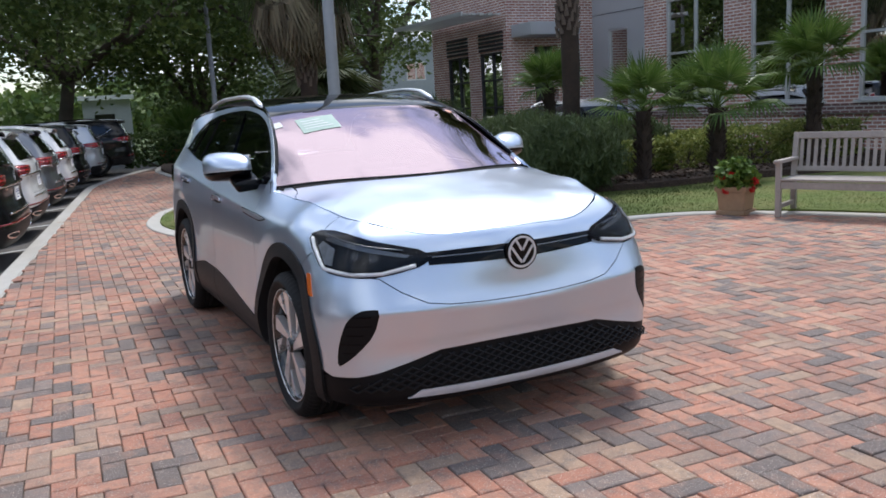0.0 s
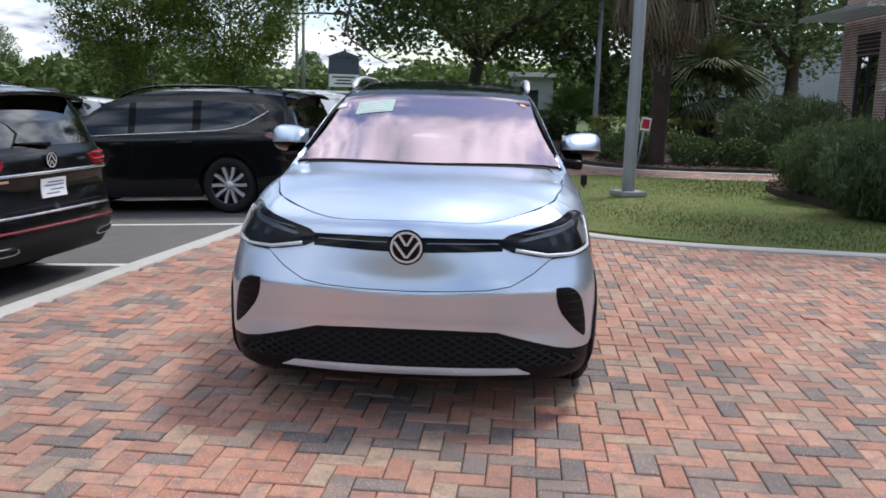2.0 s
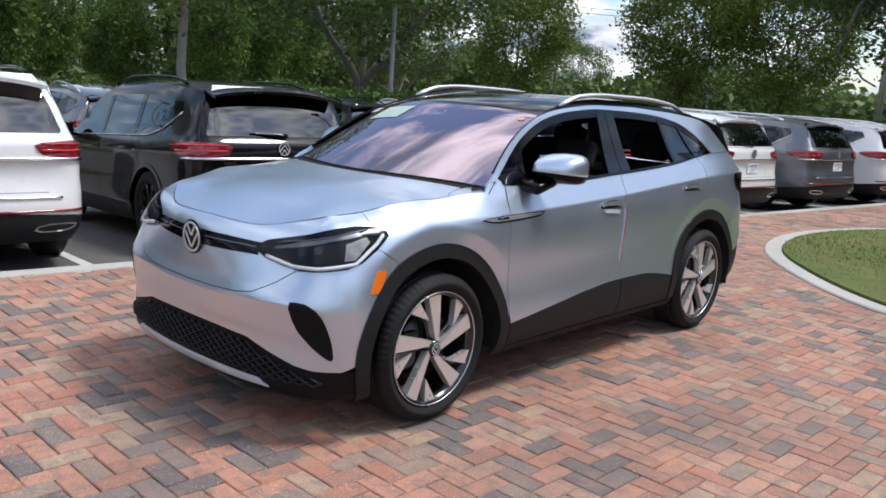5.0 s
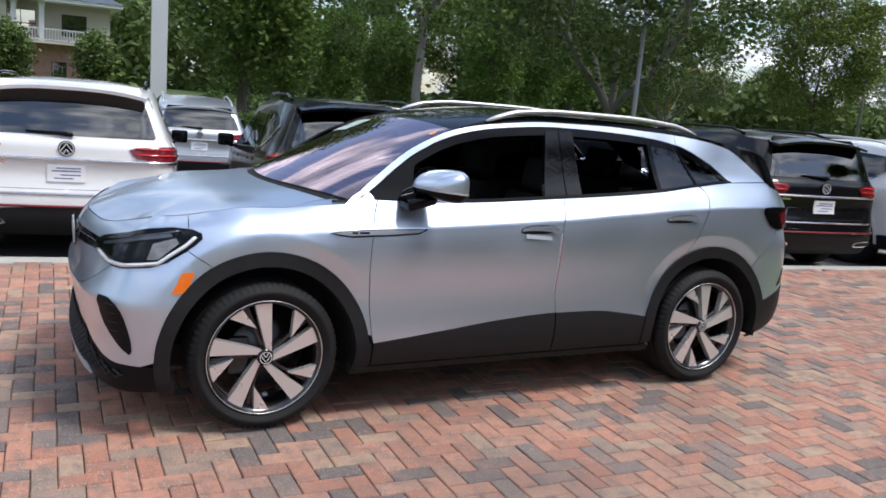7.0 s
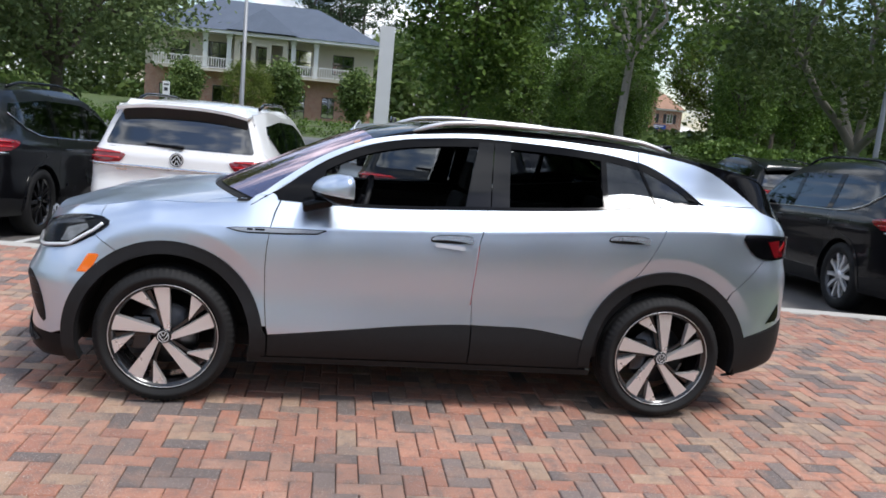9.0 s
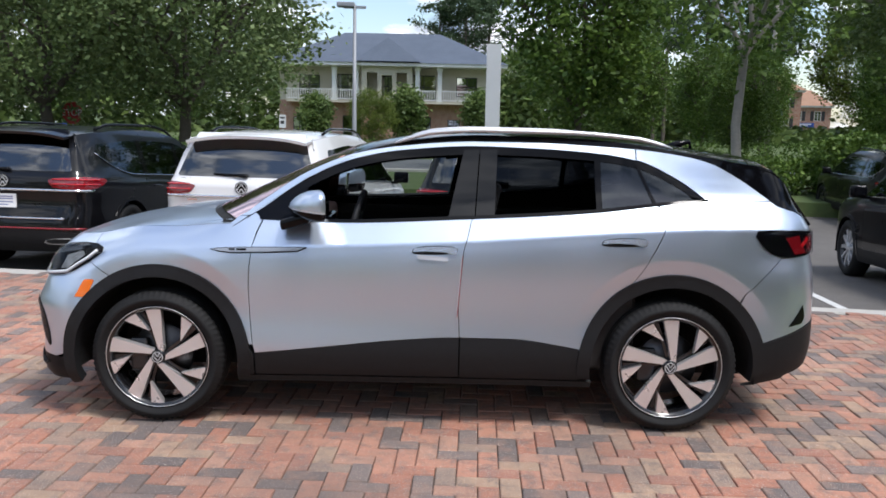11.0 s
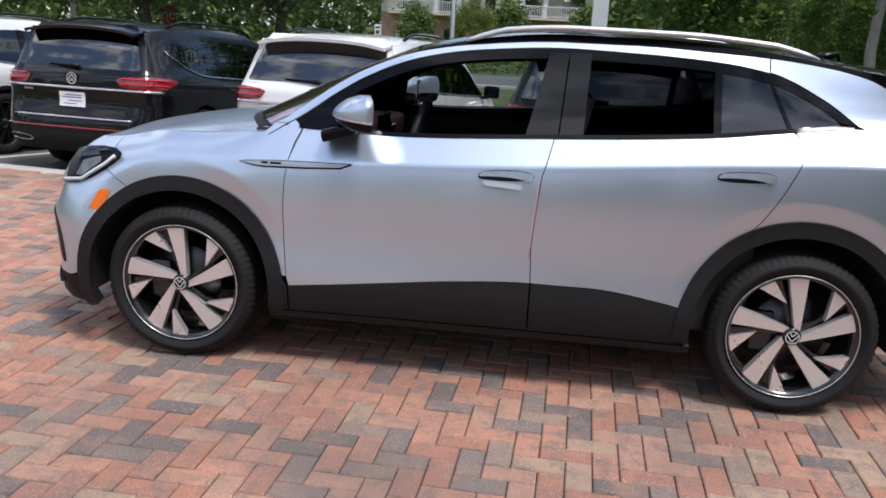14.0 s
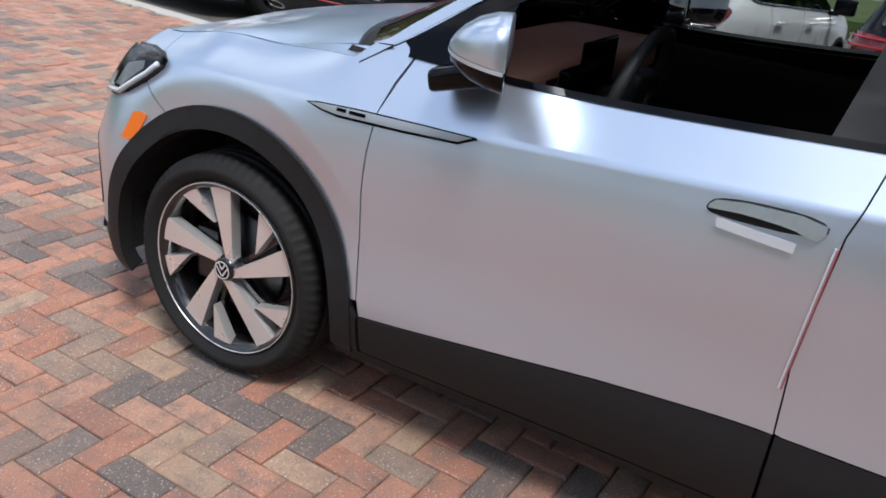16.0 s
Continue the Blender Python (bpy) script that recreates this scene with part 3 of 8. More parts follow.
def grass_mat(name, a, b, c):
    m = Mat(name).set(rough=0.9)
    f, g, h = m.noise(60, 5, 0.7), m.noise(1.1, 4, 0.6), m.noise(6.0, 4, 0.6)
    col = m.mix(f, a, b)
    col = m.mix(m.ramp(g, (0.4, 0.0), (0.68, 0.75)), col, c)
    col = m.mix(m.ramp(h, (0.4, 0.0), (0.75, 0.4)), col, tuple(v * 0.6 for v in a))
    return m.link(col, "Base Color").bump(f, 0.8, 0.02).m


GRASS = grass_mat("lawn_grass", (0.068, 0.108, 0.016), (0.135, 0.178, 0.030), (0.19, 0.175, 0.055))
VERGE = grass_mat("verge_grass", (0.045, 0.085, 0.02), (0.085, 0.13, 0.035), (0.12, 0.13, 0.05))


def asphalt_mat(name, base):
    m = Mat(name).set(rough=0.85)
    f, g, h = m.noise(170, 4, 0.75), m.noise(0.5, 5, 0.6), m.noise(5.0, 5, 0.65)
    c = m.mix(f, tuple(v * 0.6 for v in base), tuple(v * 1.5 for v in base))
    c = m.mix(m.ramp(g, (0.4, 0.0), (0.7, 0.5)), c, tuple(v * 0.65 for v in base))
    c = m.mix(m.ramp(h, (0.52, 0.0), (0.72, 0.45)), c, tuple(v * 1.5 for v in base))
    return m.link(c, "Base Color").bump(f, 0.5, 0.006).m


ASPHALT = asphalt_mat("worn_asphalt", (0.112, 0.103, 0.095))
ROAD = asphalt_mat("road_asphalt", (0.13, 0.13, 0.13))
CONCRETE = plain("pale_concrete", (0.46, 0.44, 0.40), 0.85, grain=0.2, scale=35, bump=0.3)
SAND = plain("joint_sand", (0.10, 0.075, 0.055), 0.95, grain=0.35, scale=80, bump=0.4)
LINE_PAINT = plain("worn_white_line", (0.62, 0.62, 0.60), 0.8, grain=0.25, scale=30)


def mulch_mat():
    m = Mat("bark_mulch").set(rough=0.95)
    f, g = m.noise(34, 6, 0.75, stretch=(1, 2.4, 1)), m.noise(3, 4)
    c = m.mix(m.ramp(f, (0.3, 0.0), (0.7, 1.0)), (0.016, 0.011, 0.009), (0.10, 0.062, 0.045))
    c = m.mix(m.ramp(g, (0.5, 0.0), (0.7, 0.5)), c, (0.03, 0.022, 0.018))
    return m.link(c, "Base Color").bump(f, 1.0, 0.03).m


MULCH = mulch_mat()

# parking lot, falling gently away from the drive
lot_edge = [(float(kerb_x(y)) - 0.2, y) for y in np.linspace(-16, 24, 41)]
LOT = lot_edge + [(1, 40), (-13.5, 40), (-14.2, 14), (-17.0, 3), (-17, -24), (-5, -24)]


def lot_z(x, y):
    """Height of the asphalt."""
    return -0.10 - 0.062 * np.clip(kerb_x(np.minimum(y, 18.0)) - 0.2 - x, 0.0, 7.0)


lot_mesh = slab(LOT, 0.0, -0.3, ASPHALT, step=1.0)
for v in lot_mesh.vertices:
    v.co.z += float(lot_z(v.co.x, v.co.y))
lot = part("parking_lot", lot_mesh)
tagged(lot, "worn grey asphalt parking lot with faded white bay lines", "parking lot", kind="structure")

# the ground runs to the horizon round the lot, with a cut bank at the lot's edge
bm = bmesh.new()
loops = []
for pts in ([(-1600, -1600), (1600, -1600), (1600, 1600), (-1600, 1600)], LOT):
    vs = [bm.verts.new((x, y, 0)) for x, y in pts]
    loops.append([bm.edges.new((p, q)) for p, q in zip(vs, vs[1:] + vs[:1])])
bmesh.ops.triangle_fill(bm, use_beauty=True, use_dissolve=False, edges=loops[0] + loops[1])
for f in bm.faces:
    if f.normal.z < 0:
        f.normal_flip()
bank = bmesh.ops.extrude_edge_only(bm, edges=loops[1])["geom"]
for v in bank:
    if isinstance(v, bmesh.types.BMVert):
        v.co.z = -0.6
ground = part("ground", bm, VERGE, at=pose(0, 0, -0.18))
tagged(ground, "short green verge grass running to the horizon", "grass", kind="structure")
kerb = part("kerb", strip_along([(float(kerb_x(y)), y) for y in np.linspace(-16, 24, 81)], 0.2, -0.25, 0.004, CONCRETE, closed=False))
tagged(kerb, "flush pale concrete kerb between brick drive and asphalt", "kerb", kind="structure")

for y0 in (-9.1, -6.4, -3.75, -1.1, 1.5, 4.1, 6.9, 9.7, 12.5, 15.3, 18.1):
    x0 = float(kerb_x(y0)) - 0.22
    d = Vector((-1, 0.132, 0)).normalized()
    n = Vector((0.132, 1, 0)).normalized() * 0.05
    a, b = Vector((x0, y0, 0)), Vector((x0, y0, 0)) + d * 5.2
    a.z, b.z = float(lot_z(a.x, a.y)) + 0.005, float(lot_z(b.x, b.y)) + 0.005
    line = part("bay_line", mesh_of([a - n, b - n, b + n, a + n], [(0, 1, 2, 3)], LINE_PAINT))
    tagged(line, "worn white painted parking bay line", "bay line", "parking bay lines", "structure")

# lawn and beds
lawn_ring = outline_smooth(LAWN)
lawn = part("lawn", slab(lawn_ring, 0.01, -0.1, GRASS, 0.05, 0.35))
tagged(lawn, "mown green lawn with thin worn patches", "lawn", kind="structure")
lawn_kerb = part("lawn_kerb", strip_along(lawn_ring[::-1], 0.2, -0.1, 0.022, CONCRETE))
tagged(lawn_kerb, "curved pale concrete kerb round the lawn", "kerb", kind="structure")
bed = part("planting_bed", slab(outline_smooth(BED), 0.09, -0.1, MULCH, 0.10, 0.35))
tagged(bed, "dark bark mulch planting bed", "mulch bed", kind="structure")
isl_ring = outline_smooth(ISLAND)
bed_2 = part("planting_island", slab(isl_ring, 0.05, -0.1, MULCH, 0.10, 0.5))
tagged(bed_2, "dark mulch island with a concrete edge", "mulch bed", kind="structure")
isl_kerb = part("island_kerb", strip_along(isl_ring[::-1], 0.18, -0.1, 0.03, CONCRETE))
tagged(isl_kerb, "pale concrete edge of the planting island", "kerb", kind="structure")

# brick drive: sand bed and herringbone pavers
BED_EDGE = [(float(kerb_x(y)), y) for y in np.linspace(-9, 24, 34)] + [(16, 24), (16, -9)]
drive = part("brick_drive", slab(BED_EDGE, -0.014, -0.1, SAND, step=2.0))
tagged(drive, "herringbone drive of salmon, tan and charcoal clay pavers", "brick paving", kind="structure")
UNIT, PAVER_TURN = 0.1012, -2.1


def paver_block():
    w = UNIT - 0.0035
    l = 2 * UNIT - 0.0035
    rings = [(0.007, 0.0), (0.002, -0.003), (0.0, -0.007), (0.0, -0.03)]
    verts, faces = [], []
    for ins, z in rings:
        x, y = l / 2 - ins, w / 2 - ins
        verts += [(-x, -y, z), (x, -y, z), (x, y, z), (-x, y, z)]
    faces.append((0, 1, 2, 3))
    for r in range(3):
        for k in range(4):
            faces.append((4 * r + k, 4 * (r + 1) + k, 4 * (r + 1) + (k + 1) % 4, 4 * r + (k + 1) % 4))
    return np.array(verts), faces


def paver_places():
    """Middles and turns of all pavers of the herringbone."""
    nx0, nx1, ny0, ny1 = int(-6 / UNIT), int(13 / UNIT), int(-8.4 / UNIT), int(21 / UNIT)
    i, j = np.meshgrid(np.arange(nx0, nx1), np.arange(ny0, ny1))
    k = (i + j) % 4
    flat, up = k == 0, k == 2
    x = (np.r_[(i[flat] + 1.0), (i[up] + 0.5)] - 0.195) * UNIT
    y = (np.r_[(j[flat] + 0.5), (j[up] + 1.0)] - 0.18) * UNIT
    turned = np.r_[np.zeros(flat.sum(), bool), np.ones(up.sum(), bool)]
    c, s = math.cos(radians(PAVER_TURN)), math.sin(radians(PAVER_TURN))
    x, y = x * c - y * s, x * s + y * c
    ok = (x > kerb_x(y) - 0.02) & (x < 10.5 + 0 * y) & ~((y > 12) & (x > 9)) & ~((y < 2.4) & (x > 8.5))
    ok &= ~inside(x, y, lawn_ring) & ~inside(x, y, isl_ring)
    return x[ok], y[ok], turned[ok]


def lay_pavers():
    x, y, turned = paver_places()
    near = (x > 1.15) & (x < 2.6) & (y > -2.3) & (y < 1.6)
    v, f = paver_block()
    rng = np.random.RandomState(4)
    own = bpy.data.meshes.new("brick")
    own.from_pydata(v.tolist(), [], f)
    own.materials.append(brick_mat("clay_paver", False))
    count = 0
    for a, b, t in zip(x[near], y[near], turned[near]):
        if count >= 300:
            break
        count += 1
        ob = new("brick", own)
        ob.parent = drive
        ob.matrix_basis = pose(a, b, rng.normal(0, 0.0012), rng.normal(0, 0.35), rng.normal(0, 0.35), PAVER_TURN + (90 if t else 0) + rng.normal(0, 0.5))
    far = ~near
    far[np.flatnonzero(near)[300:]] = True
    x, y, turned = x[far], y[far], turned[far]
    n = len(x)
    ang = np.radians(PAVER_TURN) + np.where(turned, np.pi / 2, 0) + rng.normal(0, 0.008, n)
    c, s = np.cos(ang)[:, None], np.sin(ang)[:, None]
    tilt = rng.normal(0, 0.010, (n, 2))
    px = x[:, None] + v[None, :, 0] * c - v[None, :, 1] * s
    py = y[:, None] + v[None, :, 0] * s + v[None, :, 1] * c
    pz = v[None, :, 2] + rng.normal(0, 0.002, n)[:, None] + v[None, :, 0] * tilt[:, :1] + v[None, :, 1] * tilt[:, 1:]
    verts = np.stack([px, py, pz], -1).reshape(-1, 3)
    quads = (np.array(f)[None] + (np.arange(n) * len(v))[:, None, None]).reshape(-1, 4)
    me = bpy.data.meshes.new("pavers")
    me.from_pydata(verts.tolist(), [], quads.tolist())
    me.materials.append(brick_mat("clay_paver_field", True))
    ob = part("paver_field", me, parent=drive)
    tagged(ob, kind="stuff")


# ---------------------------------------------------------------- wheels
def tyre_mesh(r, w, rim_r, seg=72):
    bm = bmesh.new()
    h = w / 2
    prof = [(-h * 0.8, rim_r), (-h, rim_r + 0.03), (-h * 1.04, (r + rim_r) / 2), (-h * 0.98, r - 0.035), (-h * 0.86, r - 0.012), (-h * 0.72, r - 0.003)]
    for g in (-0.42, -0.14, 0.14, 0.42):
        prof += [(h * (g - 0.05), r), (h * (g - 0.045), r - 0.008), (h * (g + 0.045), r - 0.008), (h * (g + 0.05), r)]
    prof += [(h * 0.72, r - 0.003), (h * 0.86, r - 0.012), (h * 0.98, r - 0.035), (h * 1.04, (r + rim_r) / 2), (h, rim_r + 0.03), (h * 0.8, rim_r)]
    lathe(bm, prof, seg)
    if seg > 72:
        for v in bm.verts:
            d = math.hypot(v.co.y, v.co.z)
            if abs(v.co.x) > h * 0.7 and d > r - 0.014 and round(math.atan2(v.co.z, v.co.y) / (2 * math.pi) * seg) % 3 == 0:
                v.co.y, v.co.z = v.co.y * (1 - 0.007 / d), v.co.z * (1 - 0.007 / d)
    return bm


def prism(bm, pts, x0, x1, inset=0.0):
    """A plate cut to an outline in the wheel's plane, chamfered at its front."""
    c = np.mean(pts, 0)
    back = [bm.verts.new((x0, p[0], p[1])) for p in pts]
    mid = [bm.verts.new((x1 - 0.004, p[0], p[1])) for p in pts]
    front = [bm.verts.new((x1, p[0] + (c[0] - p[0]) * inset, p[1] + (c[1] - p[1]) * inset)) for p in pts]
    n = len(pts)
    for a, b in ((back, mid), (mid, front)):
        for i in range(n):
            bm.faces.new((a[i], a[(i + 1) % n], b[(i + 1) % n], b[i]))
    bm.faces.new(front)
    bmesh.ops.recalc_face_normals(bm, faces=bm.faces[:])


def pol(a, r):
    return (r * math.cos(radians(a)), r * math.sin(radians(a)))


def ev_wheel(parent, m, spin=0.0):
    """A twenty-inch wheel with five broad blades and five short ones, its face along +x."""
    hub = part("wheel", mesh_of([(0, 0, 0)], [], None), parent=parent, at=m)
    part("tyre", tyre_mesh(0.362, 0.235, 0.279, 210), RUBBER, hub, smooth=True)
    bm = bmesh.new()
    lathe(bm, [(-0.11, 0.266), (-0.10, 0.25), (0.06, 0.247), (0.095, 0.262), (0.1, 0.272), (0.106, 0.279), (0.098, 0.283)], 72)
    part("rim", bm, RIM_BLACK, hub, smooth=True)
    bm = bmesh.new()
    lathe(bm, [(0.1, 0.2755), (0.1065, 0.276), (0.1065, 0.2785), (0.1, 0.279)], 72, close=True)
    part("rim_edge", bm, MACHINED, hub, smooth=True)
    bm = bmesh.new()
    lathe(bm, [(0.02, 0.0), (0.02, 0.165), (-0.005, 0.168), (-0.005, 0.0)], 48)
    part("brake_disc", bm, DISC, hub, smooth=True)
    bm = boxes((0.0, 0.05, -0.165, -0.07, -0.09, 0.09), bevel=0.015)
    part("brake_caliper", bm, DISC, hub)
    for k in range(5):
        a = 72 * k + spin
        ca, sa = math.cos(radians(a)), math.sin(radians(a))

        def turn(pts):
            return [((y * ca - z * sa) * 1.067, (y * sa + z * ca) * 1.067) for y, z in pts]
        bm = bmesh.new()
        prism(bm, turn([(0.005, 0.027), (-0.021, 0.13), (-0.0535, 0.2475), (-0.015, 0.2535), (0.0245, 0.2525), (0.0275, 0.13), (0.029, 0.0165)]), 0.055, 0.094, 0.02)
        part("spoke", bm, MACHINED, hub)
        bm = bmesh.new()
        prism(bm, turn([pol(106.5, 0.140), pol(131.4, 0.2525), pol(123, 0.2545), pol(115.4, 0.2525)]), 0.06, 0.094, 0.02)
        part("spoke_blade", bm, MACHINED, hub)
        bm = bmesh.new()
        prism(bm, turn([(0.005, 0.027), (-0.03, 0.12), (-0.075, 0.235), (-0.12, 0.215), (-0.045, 0.12), (-0.012, 0.03)]), 0.035, 0.06)
        part("spoke_inlay", bm, RIM_BLACK, hub)
    bm = bmesh.new()
    lathe(bm, [(0.05, 0.05), (0.092, 0.042), (0.098, 0.036), (0.103, 0.033), (0.103, 0.0)], 32)
    part("hub", bm, RIM_BLACK, hub, smooth=True)
    badge(hub, pose(0.1045, 0, 0, 0, 90, 0) @ pose(0, 0, 0, 0, 0, 90 + spin), 0.030)
    return hub


def badge(parent, m, r):
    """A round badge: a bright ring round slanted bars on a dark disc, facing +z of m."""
    bm = bmesh.new()
    lathe(bm, [(-0.003, r * 1.12), (0.001, r * 1.12), (0.002, r), (0.002, 0.0)], 40, "Z")
    disc = part("badge", bm, GLOSS_BLACK, parent, "round dark badge with bright ring", at=m)
    bm = bmesh.new()
    lathe(bm, [(0.0, r), (r * 0.09, r), (r * 0.09, r * 0.86), (0.0, r * 0.86)], 48, "Z", close=True)
    part("badge_ring", bm, BADGE_MET, disc)
    t = r * 0.075
    for x0, y0, x1, y1 in ((-0.42, 0.74, -0.03, 0.10), (0.42, 0.74, 0.03, 0.10), (-0.76, 0.34, -0.04, -0.66), (0.76, 0.34, 0.04, -0.66)):
        d = Vector((x1 - x0, y1 - y0, 0)).normalized()
        c = Vector(((x0 + x1) / 2 * r, (y0 + y1) / 2 * r, r * 0.05))
        ln = math.hypot(x1 - x0, y1 - y0) * r / 2
        bm = bmesh.new()
        box(bm, -ln, ln, -t, t, -r * 0.04, r * 0.04, Matrix.Translation(c) @ Matrix.Rotation(math.atan2(d.y, d.x), 4, "Z"))
        part("badge_bar", bm, BADGE_MET, disc)
    return disc


# ---------------------------------------------------------------- the silver electric crossover
def seat(parent, x, y, z, name="seat"):
    """A front or rear seat with bolsters and headrest, facing -y."""
    s = part(name, boxes((-0.25, 0.25, -0.27, 0.25, 0.0, 0.17), (-0.27, -0.19, -0.25, 0.2, 0.1, 0.22), (0.19, 0.27, -0.25, 0.2, 0.1, 0.22), bevel=0.04, seg=3), SEAT_MAT, parent, at=pose(x, y, z), smooth=True)
    part("backrest", boxes((-0.24, 0.24, -0.06, 0.08, 0.0, 0.58), (-0.27, -0.18, -0.12, 0.05, 0.05, 0.48), (0.18, 0.27, -0.12, 0.05, 0.05, 0.48), bevel=0.04, seg=3), SEAT_MAT, s, at=pose(0, 0.24, 0.12, -16), smooth=True)
    part("headrest", boxes((-0.14, 0.14, -0.05, 0.05, 0.0, 0.19), bevel=0.04, seg=3), SEAT_MAT, s, at=pose(0, 0.41, 0.71, -12), smooth=True)
    return s


def ev_car():
    car = thing("compact_suv", "silver-blue electric crossover with open side windows on brick paving", "car")
    S = Side(EV)
    T = Side(EV, True)
    R, H = Top(ROOF), Top(HOOD)
    L = EV.length

    def uy(y):
        return EV.at_y(y)

    def hood_line(u):
        return float(shut_line(u))

    def roof_line(u):
        return trim(EV, ROOF, u, 1.05, 1.7)

    uf, ur = uy(-1.383), uy(1.383)
    RA, RI = 0.505, 0.44
    sill_top = smooth_curve([1.95, 2.03, 2.48, 2.78, 3.12, 3.38, 3.68, 3.80], [0.400, 0.406, 0.454, 0.487, 0.508, 0.508, 0.474, 0.452])
    belt = smooth_curve([1.9, 2.06, 2.40, 3.2, 3.84, 4.17, 4.44, 4.9], [1.118, 1.112, 1.104, 1.140, 1.187, 1.228, 1.254, 1.262])
    dlo_top = smooth_curve([1.96, 2.014, 2.318, 2.562, 2.809, 3.209, 3.516, 3.851, 4.066, 4.282, 4.439], [1.108, 1.14, 1.344, 1.441, 1.486, 1.513, 1.507, 1.488, 1.455, 1.36, 1.254])
    frame_top = smooth_curve([1.9, 1.95, 2.014, 2.318, 2.562, 2.809, 3.209, 3.516, 3.851, 4.1, 4.33, 4.476, 4.624, 4.816], [1.12, 1.135, 1.185, 1.384, 1.475, 1.516, 1.545, 1.545, 1.532, 1.518, 1.49, 1.455, 1.385, 1.262])

    # rows of points that keep the crease and the arch edges sharp
    gu = np.arange(1.95, 5.2, 0.02)
    rows_z = [np.stack([gu, 0.966 + EV.lift(gu) + d], 1) for d in (-0.03, -0.011, 0.0, 0.012, 0.028)]
    for c in (uf, ur):
        for r in (0.575, 0.59, 0.6):
            t = np.radians(np.arange(15, 166, 2.0))
            rows_z.append(np.stack([c + r * np.cos(t), 0.362 + r * np.sin(t)], 1))
    GUIDES = np.vstack(rows_z)
    nu = np.arange(-0.8, 0.8, 0.02)
    NOSE = np.vstack([np.stack([nu, 0.606 + d + 0.02 * np.clip(np.abs(nu) / 0.62, 0, 1) ** 2], 1) for d in (-0.03, -0.013, 0.0, 0.013, 0.03)])
    FLIPPED = GUIDES * np.array([-1, 1])

    def line(f, a, b, n=30):
        return [(u, float(f(u))) for u in np.linspace(a, b, n)]

    def add(name, outline, mat, both=True, label="", chart=S, par=car, **kw):
        body = mat is SILVER and chart is S and both
        ob = part(name, panel(chart, outline, mat, guides=GUIDES if body else NOSE if mat is SILVER and chart is S else None, **kw), parent=par, label=label)
        if both:
            part(name, panel(chart, mirror(outline), mat, guides=FLIPPED if body else None, **kw), parent=par, label=label)
        return ob

    # bonnet and nose
    us = np.linspace(0, 1.86, 70)
    edge = [tuple(EV.at(u, hood_line(u))[:2]) for u in us]
    edge = [(x, y) for x, y in edge if y < -1.03]
    ahead, beside = [p for p in edge if p[1] < -1.245], [p for p in edge if p[1] >= -1.245]
    hook = [(ahead[-1][0] - 0.012, -1.228), (0.742, -1.208), (0.720, -1.185), (0.704, -1.13)]
    cowl = [(x, -1.235 + 0.19 * (abs(x) / 0.72) ** 2.2) for x in np.linspace(0.69, -0.69, 24)]
    add("bonnet", ahead + hook + cowl + mirror(hook[::-1]) + mirror(ahead[::-1])[:-1], SILVER, False, chart=H, step=0.03, gap=0.004)
    top_rim = [(x, -1.207 + 0.21 * (abs(x) / 0.72) ** 2.2) for x in (0.735, 0.715, 0.695)]
    add("wing_top", [ahead[-1]] + beside + [(beside[-1][0] + 0.002, -1.0), (0.755, -0.985)] + top_rim + hook[::-1], SILVER, chart=H, step=0.025, gap=0.0)
    seam = [(0, 0.625), (0.2, 0.629), (0.37, 0.639), (0.47, 0.656), (0.576, 0.707), (0.674, 0.769), (0.8, 0.79), (1.0, 0.81), (1.13, 0.87)]
    nose_top = [(u, hood_line(u)) for u in np.linspace(1.14, 0, 40)]
    nose = seam + nose_top
    add("nose_panel", nose + mirror(nose[1:-1][::-1]), SILVER, False, step=0.03)
    a1 = math.degrees(math.asin((0.78 - 0.362) / RA))
    bump = seam + [(1.24, 0.80)] + arc(uf, 0.362, RA, 180 - a1, 179, 16) + [(0.93, 0.348), (0.80, 0.352), (0.706, 0.366), (0.555, 0.402), (0.42, 0.436), (0.2, 0.44), (0, 0.44)]
    add("front_bumper", bump + mirror(bump[1:-1][::-1]), SILVER, False, step=0.03)
    low = [(0, 0.44), (0.2, 0.44), (0.42, 0.436), (0.555, 0.402), (0.706, 0.366), (0.80, 0.352), (0.93, 0.348), (0.985, 0.352), (1.015, 0.352), (1.03, 0.225), (0.9, 0.215), (0.6, 0.20), (0.3, 0.195), (0, 0.195)]
    lower = add("lower_grille", low + mirror(low[1:-1][::-1]), GRILLE, False, label="black honeycomb lower grille", out=-0.004, step=0.03)
    mv, mf = [], []
    for d in (1, -1):
        for k in np.arange(-1.3, 1.3, 0.062):
            run = []
            for t in np.linspace(0, 1, 9):
                u, z = k + d * t * 0.30, 0.285 + t * 0.15
                lim = 0.43 if abs(u) < 0.42 else 0.43 - 0.25 * (abs(u) - 0.42)
                if abs(u) < 0.86 and z < lim - 0.012:
                    run.append(S.at(np.array([u]), np.array([z]), 0.004)[0])
            if len(run) > 1:
                v, f = tube_mesh(run, 0.0055, 4)
                mf += [tuple(i + len(mv) for i in q) for q in f]
                mv += v
    part("grille_mesh", mesh_of(mv, mf, CLAD), parent=lower)
    strip = [(0.0, 0.272), (0.52, 0.276), (0.585, 0.243), (0.3, 0.234), (0.0, 0.232)]
    add("skid_strip", strip + mirror(strip[1:-1][::-1]), STRIP, False, label="satin silver skid strip", out=0.004)
